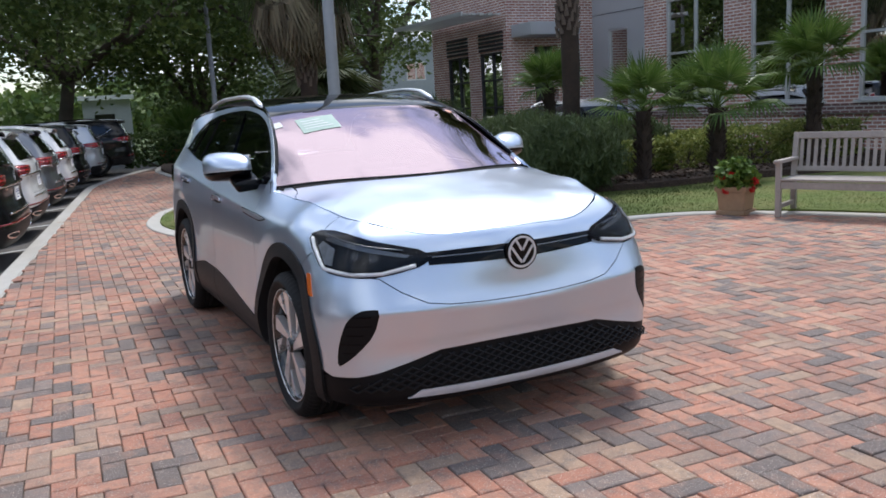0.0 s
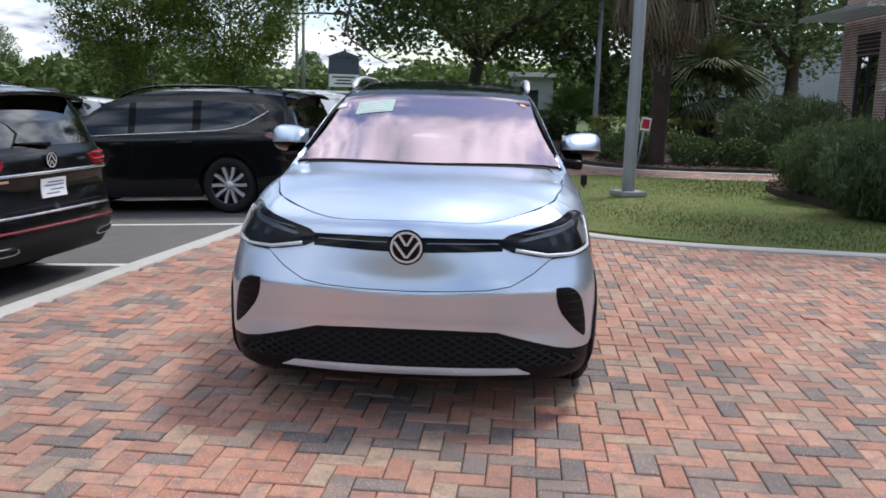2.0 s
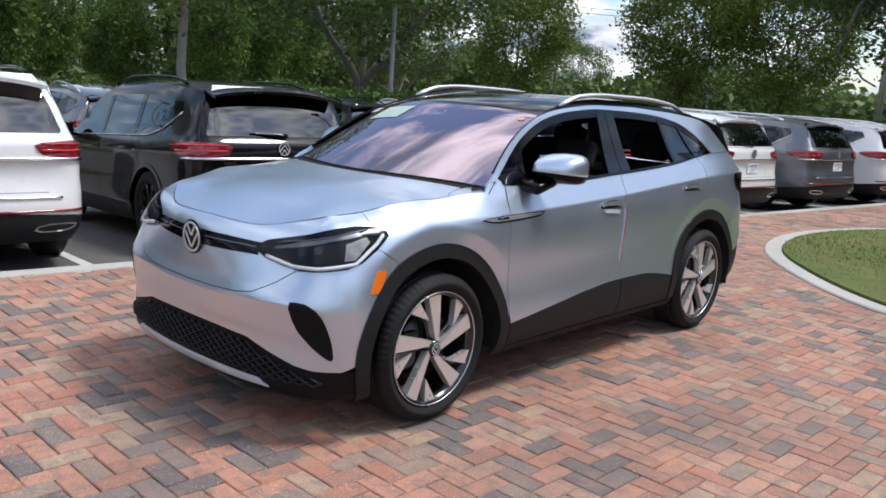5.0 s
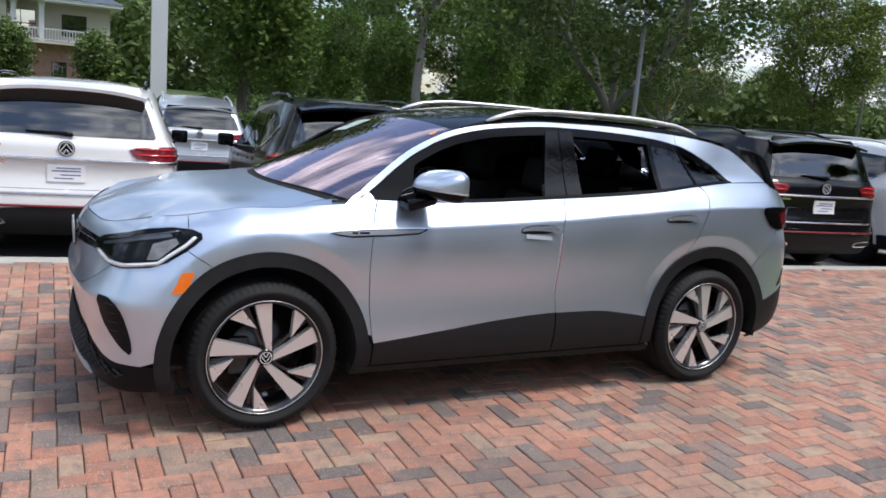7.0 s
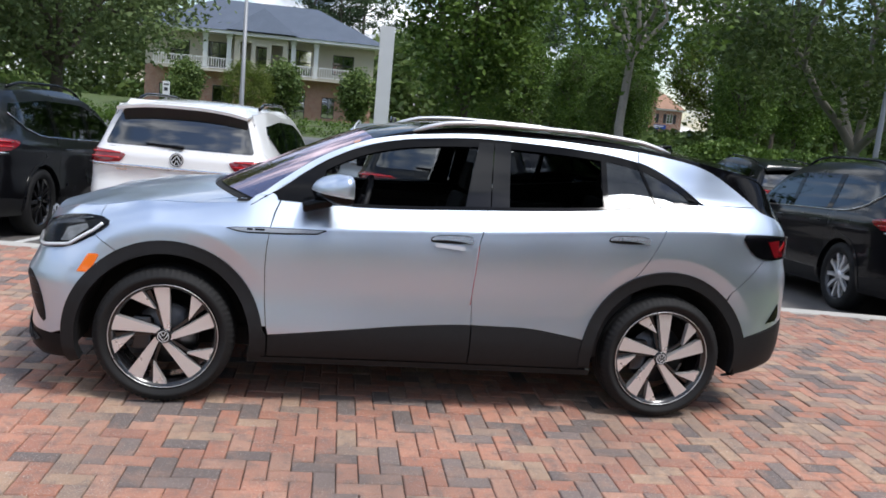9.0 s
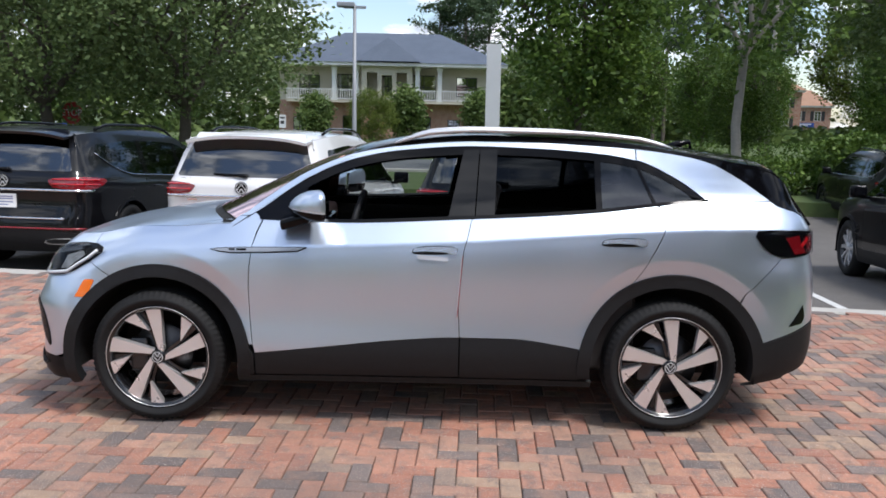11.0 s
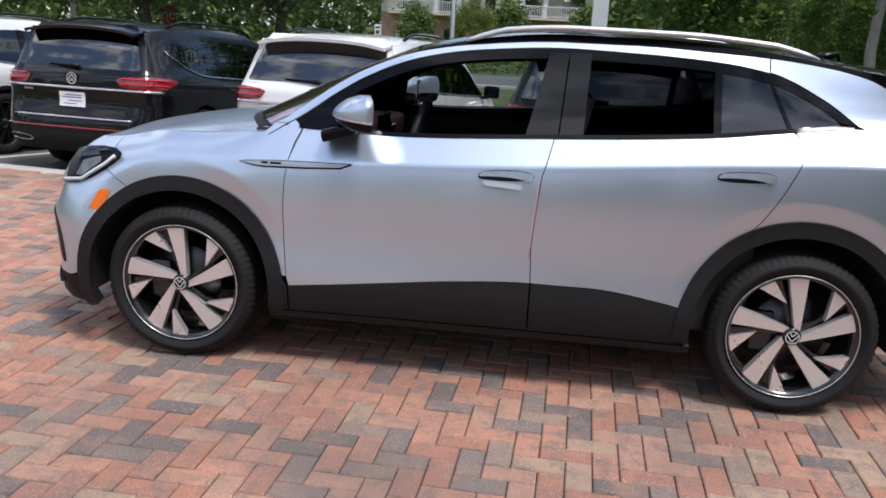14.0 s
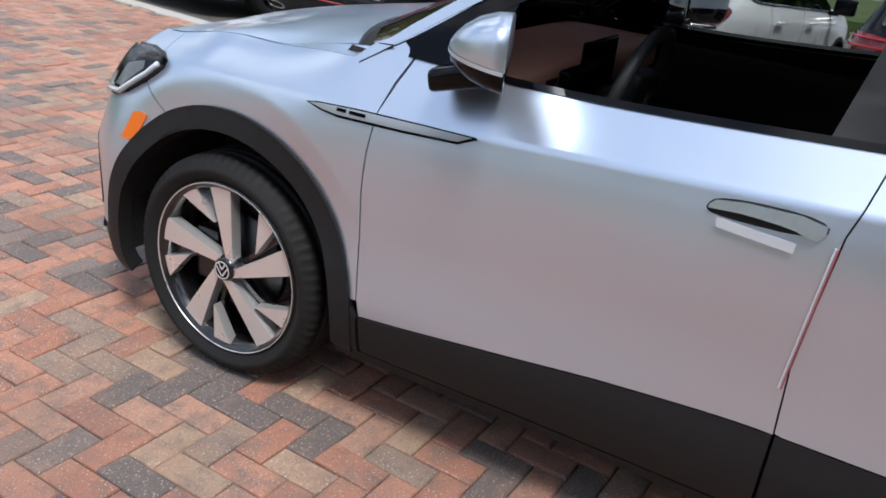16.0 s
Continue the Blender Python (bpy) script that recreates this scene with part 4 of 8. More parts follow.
    vent = rounded([(0.678, 0.648), (0.72, 0.652), (0.77, 0.648), (0.825, 0.608), (0.855, 0.555), (0.885, 0.47), (0.892, 0.395), (0.845, 0.42), (0.785, 0.465), (0.71, 0.54)], 1)
    for s, pts in ((1, vent), (-1, mirror(vent))):
        v = part("air_vent", panel(S, pts, GRILLE, gap=0, out=0.0035, deep=0.03, step=0.02), parent=car, label="black side air vent")
        for z in (0.46, 0.50, 0.54, 0.58, 0.62):
            u0, u1 = (0.72 if z > 0.55 else 0.76 if z > 0.48 else 0.80), (0.80 if z > 0.6 else 0.835 if z > 0.52 else 0.865)
            vv, ff = tube_mesh(S.at(s * np.linspace(u0, u1, 8), np.full(8, z), 0.003), 0.0022, 4)
            part("slat", mesh_of(vv, ff, GLOSS_BLACK), parent=v)
    # light bar, badge, headlights
    bar = [(0, 0.868), (0.25, 0.866), (0.44, 0.862), (0.44, 0.806), (0.25, 0.80), (0, 0.795)]
    g = add("grille_bar", bar + mirror(bar[1:-1][::-1]), GLOSS_BLACK, False, label="gloss black bar between the headlights", out=0.005, deep=0.02)
    for s in (1, -1):
        part("light_strip", panel(S, [(s * 0.09, 0.843), (s * 0.42, 0.843), (s * 0.42, 0.838), (s * 0.09, 0.838)], LAMP_GREY, gap=0, out=0.008, deep=0.006), parent=g)
    c = S.at(np.array([0.0]), np.array([0.822]), 0.012)[0]
    badge(car, Matrix.Translation(c) @ pose(0, 0, 0, 92, 0, 0), 0.072)
    lamp = rounded([(0.43, 0.868), (0.60, 0.905), (0.85, 0.95), (1.13, 0.968), (1.215, 0.94), (1.14, 0.878), (1.0, 0.80), (0.80, 0.778), (0.66, 0.775), (0.43, 0.812)], 1)
    inner = rounded([(0.48, 0.855), (0.64, 0.888), (0.86, 0.928), (1.06, 0.945), (1.10, 0.90), (0.97, 0.825), (0.8, 0.805), (0.66, 0.803), (0.5, 0.83)], 1)
    for s in (1, -1):
        f = (lambda q: [(s * a, b) for a, b in q])
        hl = part("headlight", panel(S, f(lamp), GLOSS_BLACK, gap=0, out=0.005, deep=0.02), parent=car, label="swept LED headlight with white light guide")
        part("lamp_housing", panel(S, f(inner), LAMP_IN, gap=0.004, out=0.009, deep=0.004), parent=hl)
        guide = [(0.50, 0.813), (0.66, 0.79), (0.81, 0.793), (0.99, 0.815), (1.12, 0.893), (1.165, 0.93)]
        gp = np.array(guide)
        tt = np.linspace(0, len(gp) - 1, 26)
        gu, gz = np.interp(tt, range(len(gp)), gp[:, 0]), np.interp(tt, range(len(gp)), gp[:, 1])
        vv, ff = tube_mesh(S.at(s * gu, gz, 0.011), 0.0095, 6)
        part("light_guide", mesh_of(vv, ff, LAMP_WHITE, True), parent=hl)
        gu, gz = np.linspace(0.55, 1.10, 14), np.linspace(0.878, 0.952, 14)
        vv, ff = tube_mesh(S.at(s * gu, gz, 0.012), 0.004, 6)
        part("upper_guide", mesh_of(vv, ff, LAMP_GREY, True), parent=hl)
        part("lamp_mesh", panel(S, f([(0.935, 0.828), (0.99, 0.832), (1.09, 0.902), (1.075, 0.922), (0.95, 0.895)]), LAMP_PALE, gap=0, out=0.0135, deep=0.003), parent=hl)
        part("reflector", panel(S, f([(0.52, 0.856), (0.66, 0.886), (0.86, 0.922), (1.05, 0.94), (1.06, 0.927), (0.88, 0.905), (0.68, 0.872), (0.54, 0.847)]), LAMP_GREY, gap=0, out=0.0115, deep=0.002), parent=hl)
        for (u, z, r) in ((0.70, 0.85, 0.026), (0.80, 0.862, 0.026)):
            bm = bmesh.new()
            lathe(bm, [(0.0, r), (0.006, r), (0.004, r * 0.8), (-0.0, r * 0.5), (0.004, 0.0)], 24, "Z")
            p, n = S.at(np.array([s * u]), np.array([z]), 0.010)[0], S.normal(np.array([s * u]), np.array([z]))[0]
            part("projector", bm, RIM_BLACK, hl, at=Matrix.Translation(p) @ Vector(n).to_track_quat("Z", "Y").to_matrix().to_4x4(), smooth=True)
        part("lens", panel(S, f(lamp), LENS, gap=0.002, out=0.02, deep=0.0), parent=hl).visible_shadow = False
        part("side_marker", panel(S, f(rounded([(1.055, 0.684), (1.066, 0.698), (1.100, 0.770), (1.112, 0.779), (1.158, 0.779), (1.160, 0.768), (1.124, 0.694), (1.112, 0.684)], 1)), AMBER, gap=0, out=0.004, deep=0.012), parent=car, label="amber side marker")
    # wings
    fender = [(1.14, hood_line(1.14))] + [(u, hood_line(u)) for u in np.linspace(1.2, 1.88, 24)] + [(1.93, 1.129), (1.99, 1.130), (2.015, 1.145), (2.04, 1.13), (2.057, 1.113)] \
        + [(2.03, 1.05), (2.013, 0.977), (2.0, 0.87), (1.996, 0.766), (2.003, 0.6), (2.018, 0.45)] + arc(uf, 0.362, RA, 10, 180 - a1, 30) + [(1.24, 0.80), (1.13, 0.87)]
    add("wing", fender, SILVER, step=0.03)
    # doors
    f_rear = [(3.123, 0.512), (3.114, 0.67), (3.124, 0.82), (3.137, 0.974), (3.154, 1.033), (3.178, 1.137)]
    door_f = line(belt, 3.178, 2.06, 24) + [(2.035, 1.05), (2.013, 0.977), (2.0, 0.87), (1.996, 0.766), (2.003, 0.6), (2.018, 0.45), (2.03, 0.406)] + line(sill_top, 2.05, 3.123, 20)[1:] + f_rear[1:-1]
    add("front_door", door_f, SILVER, step=0.03)
    door_r = f_rear + line(belt, 3.2, 4.165, 24) + [(4.2, 1.2), (4.213, 1.159), (4.19, 1.09), (4.148, 1.002), (4.07, 0.86), (4.02, 0.80)] + arc(ur, 0.362, RA, 119, 169, 16) + line(sill_top, 3.755, 3.14, 16)
    add("rear_door", door_r, SILVER, step=0.03)
    for (u0, z0, w, tape) in ((2.98, 0.975, 0.125, True), (3.98, 1.04, 0.125, False)):
        for s in (1, -1):
            # no hollow is cut: this flat dark plate paints its shade behind the grip
            hd = part("door_handle", panel(S, [(s * a, b) for a, b in rounded([(u0 - w, z0 - 0.012), (u0 - w + 0.03, z0 + 0.02), (u0 + w, z0 + 0.027), (u0 + w, z0 - 0.02), (u0 - w + 0.03, z0 - 0.026)], 2)], DARK, gap=0, out=0.002, deep=0.02), parent=car)
            grip = [(u0 - w + 0.006, z0 - 0.010), (u0 - w + 0.031, z0 + 0.0175), (u0 + w - 0.003, z0 + 0.0245), (u0 + w - 0.003, z0 - 0.0175), (u0 + w * 0.72, z0 - 0.0185), (u0 + w * 0.5, z0 - 0.008), (u0 - w * 0.3, z0 - 0.004), (u0 - w * 0.72, z0 - 0.008)]
            part("grip", panel(S, [(s * a, b) for a, b in rounded(grip, 1)], HANDLE, gap=0, out=0.012, deep=0.01), parent=hd)
    tape = part("tape", panel(S, [(2.89, 0.952), (3.055, 0.940), (3.053, 0.918), (2.893, 0.930)], STRIP, gap=0, out=0.010, deep=0.002), parent=car, label="white tape under the door handle")
    part("edge_guard", panel(S, [(3.124, 0.95), (3.1295, 0.95), (3.1065, 0.62), (3.101, 0.62)], STRIP, gap=0, out=0.006, deep=0.01), parent=car, label="clear and red door edge guard")
    part("edge_guard", panel(S, [(3.131, 0.95), (3.1338, 0.95), (3.1108, 0.62), (3.108, 0.62)], RED_TAPE, gap=0, out=0.009, deep=0.01), parent=car)
    blade = [(1.787, 0.958), (1.83, 0.966), (1.95, 0.9725), (2.15, 0.9765), (2.30, 0.978), (2.306, 0.973), (2.255, 0.951), (2.1, 0.943), (1.90, 0.938), (1.84, 0.945)]
    for s in (1, -1):
        b = part("side_blade", panel(S, [(s * x, z) for x, z in blade], GLOSS_BLACK, gap=0, out=0.004, deep=0.01), parent=car, label="chrome side blade with small raised lettering")
        part("blade_chrome", panel(S, [(s * x, z) for x, z in ((1.80, 0.9585), (1.84, 0.9645), (1.95, 0.970), (2.15, 0.974), (2.292, 0.9755), (2.255, 0.9585), (2.1, 0.951), (1.90, 0.946), (1.85, 0.950))], BLADE, gap=0, out=0.008, deep=0.005), parent=b)
    for j, (a, b) in enumerate(((1.895, 1.925), (1.935, 1.985))):
        part("lettering", panel(S, [(a, 0.956), (a, 0.965), (b, 0.9655), (b, 0.956)], GLOSS_BLACK, gap=0, out=0.0095, deep=0.002), parent=car)
    # rear quarter and tail
    quarter = [(4.213, 1.159), (4.2, 1.2), (4.172, 1.232)] + line(belt, 4.2, 4.816, 20)[1:] + [(4.86, 1.235), (5.0, 1.205), (5.12, 1.17), (5.2, 1.12), (5.2, 0.99), (5.0, 0.978), (4.84, 0.966), (4.73, 0.86), (4.64, 0.775)] + arc(ur, 0.362, RA, 46, 118, 20) + [(4.07, 0.86), (4.148, 1.002), (4.19, 1.09)]
    add("rear_quarter", quarter, SILVER, step=0.03)
    pillar = line(lambda u: max(float(dlo_top(u)) + 0.009, float(belt(u)) + 0.004), 4.07, 4.45, 24) + line(lambda u: belt(u) + 0.001, 4.46, 4.815, 10) + line(frame_top, 4.814, 4.07, 30)
    add("roof_pillar", pillar, SILVER, step=0.03, gap=0.0015)
    rb = [(4.64, 0.775), (4.73, 0.86), (4.84, 0.966), (5.0, 0.978), (5.2, 0.985), (5.5, 0.93), (L - 0.001, 0.92), (L - 0.001, 0.62), (5.4, 0.615), (5.06, 0.60), (4.9, 0.555), (4.745, 0.508)] + arc(ur, 0.362, RA, 17, 45, 10)
    add("rear_bumper", rb, SILVER, step=0.035)
    tg = [(5.2, 0.985), (5.2, 1.12), (5.12, 1.17), (5.1, 1.2), (5.4, 1.12), (L - 0.001, 1.1), (L - 0.001, 0.92), (5.5, 0.93)]
    add("tailgate", tg, SILVER, step=0.04)
    rc = [(4.745, 0.508), (4.9, 0.555), (5.06, 0.60), (5.4, 0.615), (L - 0.001, 0.62), (L - 0.001, 0.42), (5.2, 0.39), (5.02, 0.34), (4.86, 0.29), (4.66, 0.272)] + arc(ur, 0.362, RA, -10, 16, 8)
    add("rear_valance", rc, CLAD, label="black plastic rear valance", out=0.006, step=0.04)
    rv = [(4.90, 0.597), (4.99, 0.71), (5.01, 0.64), (4.99, 0.61)]
    add("rear_vent", rv, GLOSS_BLACK, gap=0, out=0.004)
    tl = rounded([(4.66, 1.112), (4.80, 1.118), (5.0, 1.11), (5.33, 1.09), (5.42, 1.0), (5.08, 0.978), (4.85, 0.966), (4.75, 1.0)], 1)
    for s in (1, -1):
        t = part("tail_lamp", panel(S, [(s * a, b) for a, b in tl], GLOSS_BLACK, gap=0, out=0.006, deep=0.02), parent=car, label="smoked tail lamp with red light bars")
        for q in ([(4.93, 0.985), (4.86, 1.075), (4.96, 1.085), (4.98, 1.04), (5.04, 0.99)], [(5.06, 1.0), (5.02, 1.08), (5.3, 1.07), (5.36, 1.0)]):
            part("light_bar", panel(S, [(s * x, z) for x, z in q], RED_DARK, gap=0, out=0.009, deep=0.003), parent=t)
        part("light_line", panel(S, [(s * x, z) for x, z in ((4.97, 1.03), (5.03, 1.075), (5.05, 1.06), (4.99, 1.02))], RED_LENS, gap=0, out=0.011, deep=0.002), parent=t)
        part("smoked_cover", panel(S, [(s * a, b) for a, b in tl], LENS, gap=0.002, out=0.016, deep=0), parent=t).visible_shadow = False
    # black cladding
    for c0, name in ((uf, "front_arch"), (ur, "rear_arch")):
        a_lo, a_hi = (-11, 199) if c0 == uf else (-9, 188)
        ring = arc(c0, 0.362, RA + 0.003, a_lo, a_hi, 50) + arc(c0, 0.362, RI, a_hi, a_lo, 50)
        add(name, ring, CLAD, label="black wheel arch cladding", out=0.010, deep=0.05, gap=0, step=0.03)
    for a, b in ((2.03, 3.122), (3.126, 3.765)):
        q = line(sill_top, a, b, 20) + [(b, 0.285)] + [(a, 0.283)]
        add("door_cladding", q, CLAD, label="black lower door cladding", out=0.004)
    add("sill", [(1.93, 0.277), (3.84, 0.277), (3.84, 0.238), (1.93, 0.238)], DARK, out=0.0)
    add("arch_foot", [(1.955, 0.272), (2.024, 0.283), (2.024, 0.40), (2.0, 0.43), (1.96, 0.40)], CLAD, out=0.006)
    # roof frame, pillars and windows
    add("roof_frame", line(frame_top, 1.93, 4.066, 50) + line(lambda u: dlo_top(u) + 0.006, 4.066, 1.99, 50), SILVER, gap=0.001, step=0.03, out=0.003)
    add("roof_side", [(u, roof_line(u) + 0.012) for u in np.linspace(2.02, 4.9, 50)] + line(lambda u: frame_top(u) + 0.001, 4.816, 2.0, 50), GLOSS_BLACK, gap=0, step=0.03)
    top_frame = line(lambda u: dlo_top(u) + 0.004, 2.02, 4.43, 60)
    low_frame = line(lambda u: belt(u) + 0.001, 4.43, 2.02, 40)
    dlo = top_frame + low_frame
    in_top = smooth_curve([2.2, 2.318, 2.562, 2.809, 3.1, 3.209, 3.516, 3.851, 4.066, 4.282], [1.222, 1.298, 1.400, 1.447, 1.47, 1.475, 1.470, 1.452, 1.42, 1.33])
    frame_bits = [line(lambda u: dlo_top(u) + 0.004, 2.02, 4.43, 60) + line(lambda u: max(min(float(in_top(u)), float(dlo_top(u)) - 0.034) if u > 2.2 else 0, float(belt(u)) + 0.006), 4.36, 2.04, 60)]
    add("window_frame", frame_bits[0], GLOSS_BLACK, label="gloss black window surround", gap=0, out=0.0, step=0.025, deep=0.03)
    add("belt_trim", line(lambda u: belt(u) + 0.016, 2.04, 4.40, 40) + line(lambda u: belt(u) + 0.001, 4.42, 2.04, 40), GLOSS_BLACK, gap=0, out=0.006, deep=0.02)
    add("mirror_sail", [(2.03, 1.118), (2.25, 1.112), (2.29, 1.29), (2.18, 1.22)], GLOSS_BLACK, gap=0, out=-0.002, deep=0.02)
    add("door_pillar", [(3.05, 1.14)] + [(3.192, 1.142)] + [(3.216, 1.502), (3.13, 1.498)], PILLAR_BLACK, gap=0.001, out=0.004, deep=0.03)
    add("door_pillar", [(3.197, 1.142), (3.30, 1.152), (3.315, 1.505), (3.22, 1.502)], PILLAR_BLACK, gap=0.001, out=0.004, deep=0.03)
    add("window_divider", [(3.84, 1.19), (3.872, 1.192), (3.872, 1.48), (3.84, 1.48)], GLOSS_BLACK, gap=0, out=0.003, deep=0.02)
    add("window_divider", [(4.15, 1.23), (4.165, 1.232), (4.07, 1.45), (4.055, 1.45)], GLOSS_BLACK, gap=0, out=0.003, deep=0.02)
    qg = [(3.87, 1.19), (4.38, 1.25)] + line(lambda u: min(float(in_top(u)), float(dlo_top(u)) - 0.03), 4.30, 3.87, 12)
    add("quarter_glass", qg, PRIV_GLASS, gap=0, deep=0, out=-0.004)
    for a, b in ((2.2, 3.08), (3.29, 3.86)):
        wq = line(belt, a, b, 14) + line(in_top, b, a, 20)
        part("door_glass", panel(S, mirror(wq), FRONT_GLASS if a < 3 else SIDE_GLASS, gap=0, deep=0, out=-0.006), parent=car)
    # windscreen, roof, rear window
    def side_x(y, inset=0.0):
        u = uy(y)
        return float(EV.at(u, roof_line(u))[0]) - inset
    ys_w = np.linspace(-0.98, -0.34, 14)
    left = [(side_x(y, 0.022), y) for y in ys_w]
    base_c = [(x, -1.20 + 0.21 * (abs(x) / 0.72) ** 2.2) for x in np.linspace(-left[0][0], left[0][0], 22)]
    top_c = [(x, -0.39 + 0.05 * (abs(x) / 0.6) ** 2) for x in np.linspace(left[-1][0], -left[-1][0], 18)]
    ws = base_c + left + top_c[1:-1] + mirror(left[::-1])
    add("windscreen", ws, WS_GLASS, False, chart=R, gap=0, deep=0, out=0.004, label="windscreen with a pinkish reflective coating")
    cw = [(x, -1.245 + 0.19 * (abs(x) / 0.72) ** 2.2) for x in np.linspace(0.69, -0.69, 24)] + [(x, -1.14 + 0.2 * (abs(x) / 0.72) ** 2.2) for x in np.linspace(-0.69, 0.69, 24)]
    add("cowl", cw, DARK, False, chart=R, gap=0, out=-0.004)
    xs = np.linspace(-0.745, 0.745, 40)
    yb = -1.2 + 0.21 * (np.abs(xs) / 0.72) ** 2.2
    up = np.stack([xs, yb, ROOF(xs, yb) + 0.003], 1)
    dn = np.stack([xs, yb - 0.012, np.minimum(HOOD(xs, yb - 0.012), up[:, 2]) - 0.02], 1)
    part("windscreen_seal", mesh_of(np.vstack([dn, up]), [(i, i + 1, 41 + i, 40 + i) for i in range(39)], DARK), parent=car)
    band = [(x, y) for x, y in base_c] + [(x, y + 0.055) for x, y in base_c[::-1]]
    add("windscreen_border", band, DARK, False, chart=R, gap=0, deep=0, out=-0.002)
    pil = left + [(side_x(y, -0.003), y) for y in ys_w[::-1]]
    add("windscreen_pillar", pil, GLOSS_BLACK, chart=R, gap=0, deep=0.012, out=0.001)
    ys_r = np.linspace(-0.34, 1.975, 40)
    rl = [(side_x(y, 0.0), y) for y in ys_r]
    roof_o = top_c[::-1] + rl[1:] + mirror(rl[::-1])[:-1]
    add("roof", roof_o, GLOSS_BLACK, False, chart=R, gap=0, deep=0.04, label="gloss black glass roof")
    hb = [(0.56, 1.955), (0.66, 2.17), (0.4, 2.2), (0, 2.21)]
    add("rear_window", hb + mirror(hb[:-1][::-1]), PRIV_GLASS, False, chart=R, gap=0, deep=0.02, out=-0.004)
    sp = [(4.816, 1.262), (4.86, 1.235), (5.0, 1.205), (5.1, 1.18)] + [(u, max(roof_line(u), 1.19)) for u in np.linspace(5.1, 4.816, 12)]
    add("hatch_side", sp, GLOSS_BLACK, gap=0, out=0.0)
    vv, ff = tube_mesh([(0, 1.50, 1.51), (0, 1.58, 1.535), (0, 1.66, 1.555), (0, 1.67, 1.50)], [0.02, 0.026, 0.012, 0.012], 8)
    part("antenna", mesh_of(vv, ff, GLOSS_BLACK, True), parent=car)
    for s in (1, -1):
        pts = []
        for t in np.linspace(0, 1, 26):
            y = -0.13 + 1.53 * t
            z = float(ROOF(0.585, y)) + 0.012 + 0.03 * min(1, t * 9, (1 - t) * 9)
            pts.append((s * 0.585, y, z))
        bm = bmesh.new()
        vv, ff = tube_mesh(pts, [0.006] + [0.0135] * 24 + [0.006], 8)
        part("roof_rail", mesh_of([(x + (x - s * 0.585) * 0.5, y, z) for x, y, z in vv], ff, RAIL_SILVER, True), parent=car, label="satin silver roof rail")
    # mirrors
    for s in (1, -1):
        m = Matrix.Translation((s * 0.918, -0.562, 1.200)) @ Matrix.Diagonal((s * 1.09, 0.72, 0.98, 1))
        bm = bmesh.new()
        rings = []
        for y, w, hi, lo in ((0.085, 0.104, 0.084, -0.076), (0.081, 0.110, 0.089, -0.080), (0.03, 0.112, 0.085, -0.076), (-0.03, 0.104, 0.069, -0.066), (-0.075, 0.088, 0.047, -0.052), (-0.105, 0.065, 0.026, -0.040), (-0.122, 0.035, 0.008, -0.026)):
            ring = []
            for q in range(28):
                a = 2 * math.pi * q / 28
                c, d = math.cos(a), math.sin(a)
                x, z = w * math.copysign(abs(c) ** 0.5, c), math.copysign(abs(d) ** 0.6, d)
                z = (hi + lo) / 2 + (hi - lo) / 2 * z - 0.012 * max(0.0, -x / 0.11) * (z > 0)
                ring.append(bm.verts.new((x, y + 0.076 * x / 0.12, z)))
            rings.append(ring)
        n = 28
        for a, b in zip(rings, rings[1:]):
            for q in range(n):
                bm.faces.new((a[q], a[(q + 1) % n], b[(q + 1) % n], b[q]))
        bm.faces.new(rings[0])
        bm.faces.new(rings[-1])
        bmesh.ops.recalc_face_normals(bm, faces=bm.faces[:])
        cut, lit = bm.copy(), bm.copy()
        bmesh.ops.bisect_plane(bm, geom=bm.verts[:] + bm.edges[:] + bm.faces[:], plane_co=(0, 0, -0.010), plane_no=(0.0, 0.06, 1), clear_inner=True)
        bmesh.ops.bisect_plane(cut, geom=cut.verts[:] + cut.edges[:] + cut.faces[:], plane_co=(0, 0, -0.0125), plane_no=(0.0, 0.06, 1), clear_outer=True)
        bmesh.ops.bisect_plane(lit, geom=lit.verts[:] + lit.edges[:] + lit.faces[:], plane_co=(0, 0, -0.0105), plane_no=(0.0, 0.06, 1), clear_outer=True)
        bmesh.ops.bisect_plane(lit, geom=lit.verts[:] + lit.edges[:] + lit.faces[:], plane_co=(0, 0, -0.020), plane_no=(0.0, 0.06, 1), clear_inner=True)
        for v in lit.verts:
            v.co.x, v.co.y = v.co.x * 1.012, v.co.y - 0.0015
        for q in (bm, cut, lit):
            if s < 0:
                bmesh.ops.reverse_faces(q, faces=q.faces[:])
        mo = part("door_mirror", bm, SILVER, car, "silver door mirror on a black foot", at=m, smooth=True)
        part("mirror_foot", cut, GLOSS_BLACK, mo, smooth=True)
        part("turn_signal", lit, STRIP, mo, "thin pale turn signal strip", smooth=True)
        part("mirror_arm", boxes((-0.13, 0.0, -0.12, 0.10, -0.03, 0.03), bevel=0.024, seg=3), GLOSS_BLACK, mo, at=pose(0, -0.09, -0.085, 12, 6, 0), smooth=True)
        part("mirror_glass", boxes((-0.10, 0.10, 0.055, 0.0695, -0.062, 0.068), bevel=0.002), CHROME, mo, at=pose(0, 0, 0, 0, 0, 32.4))
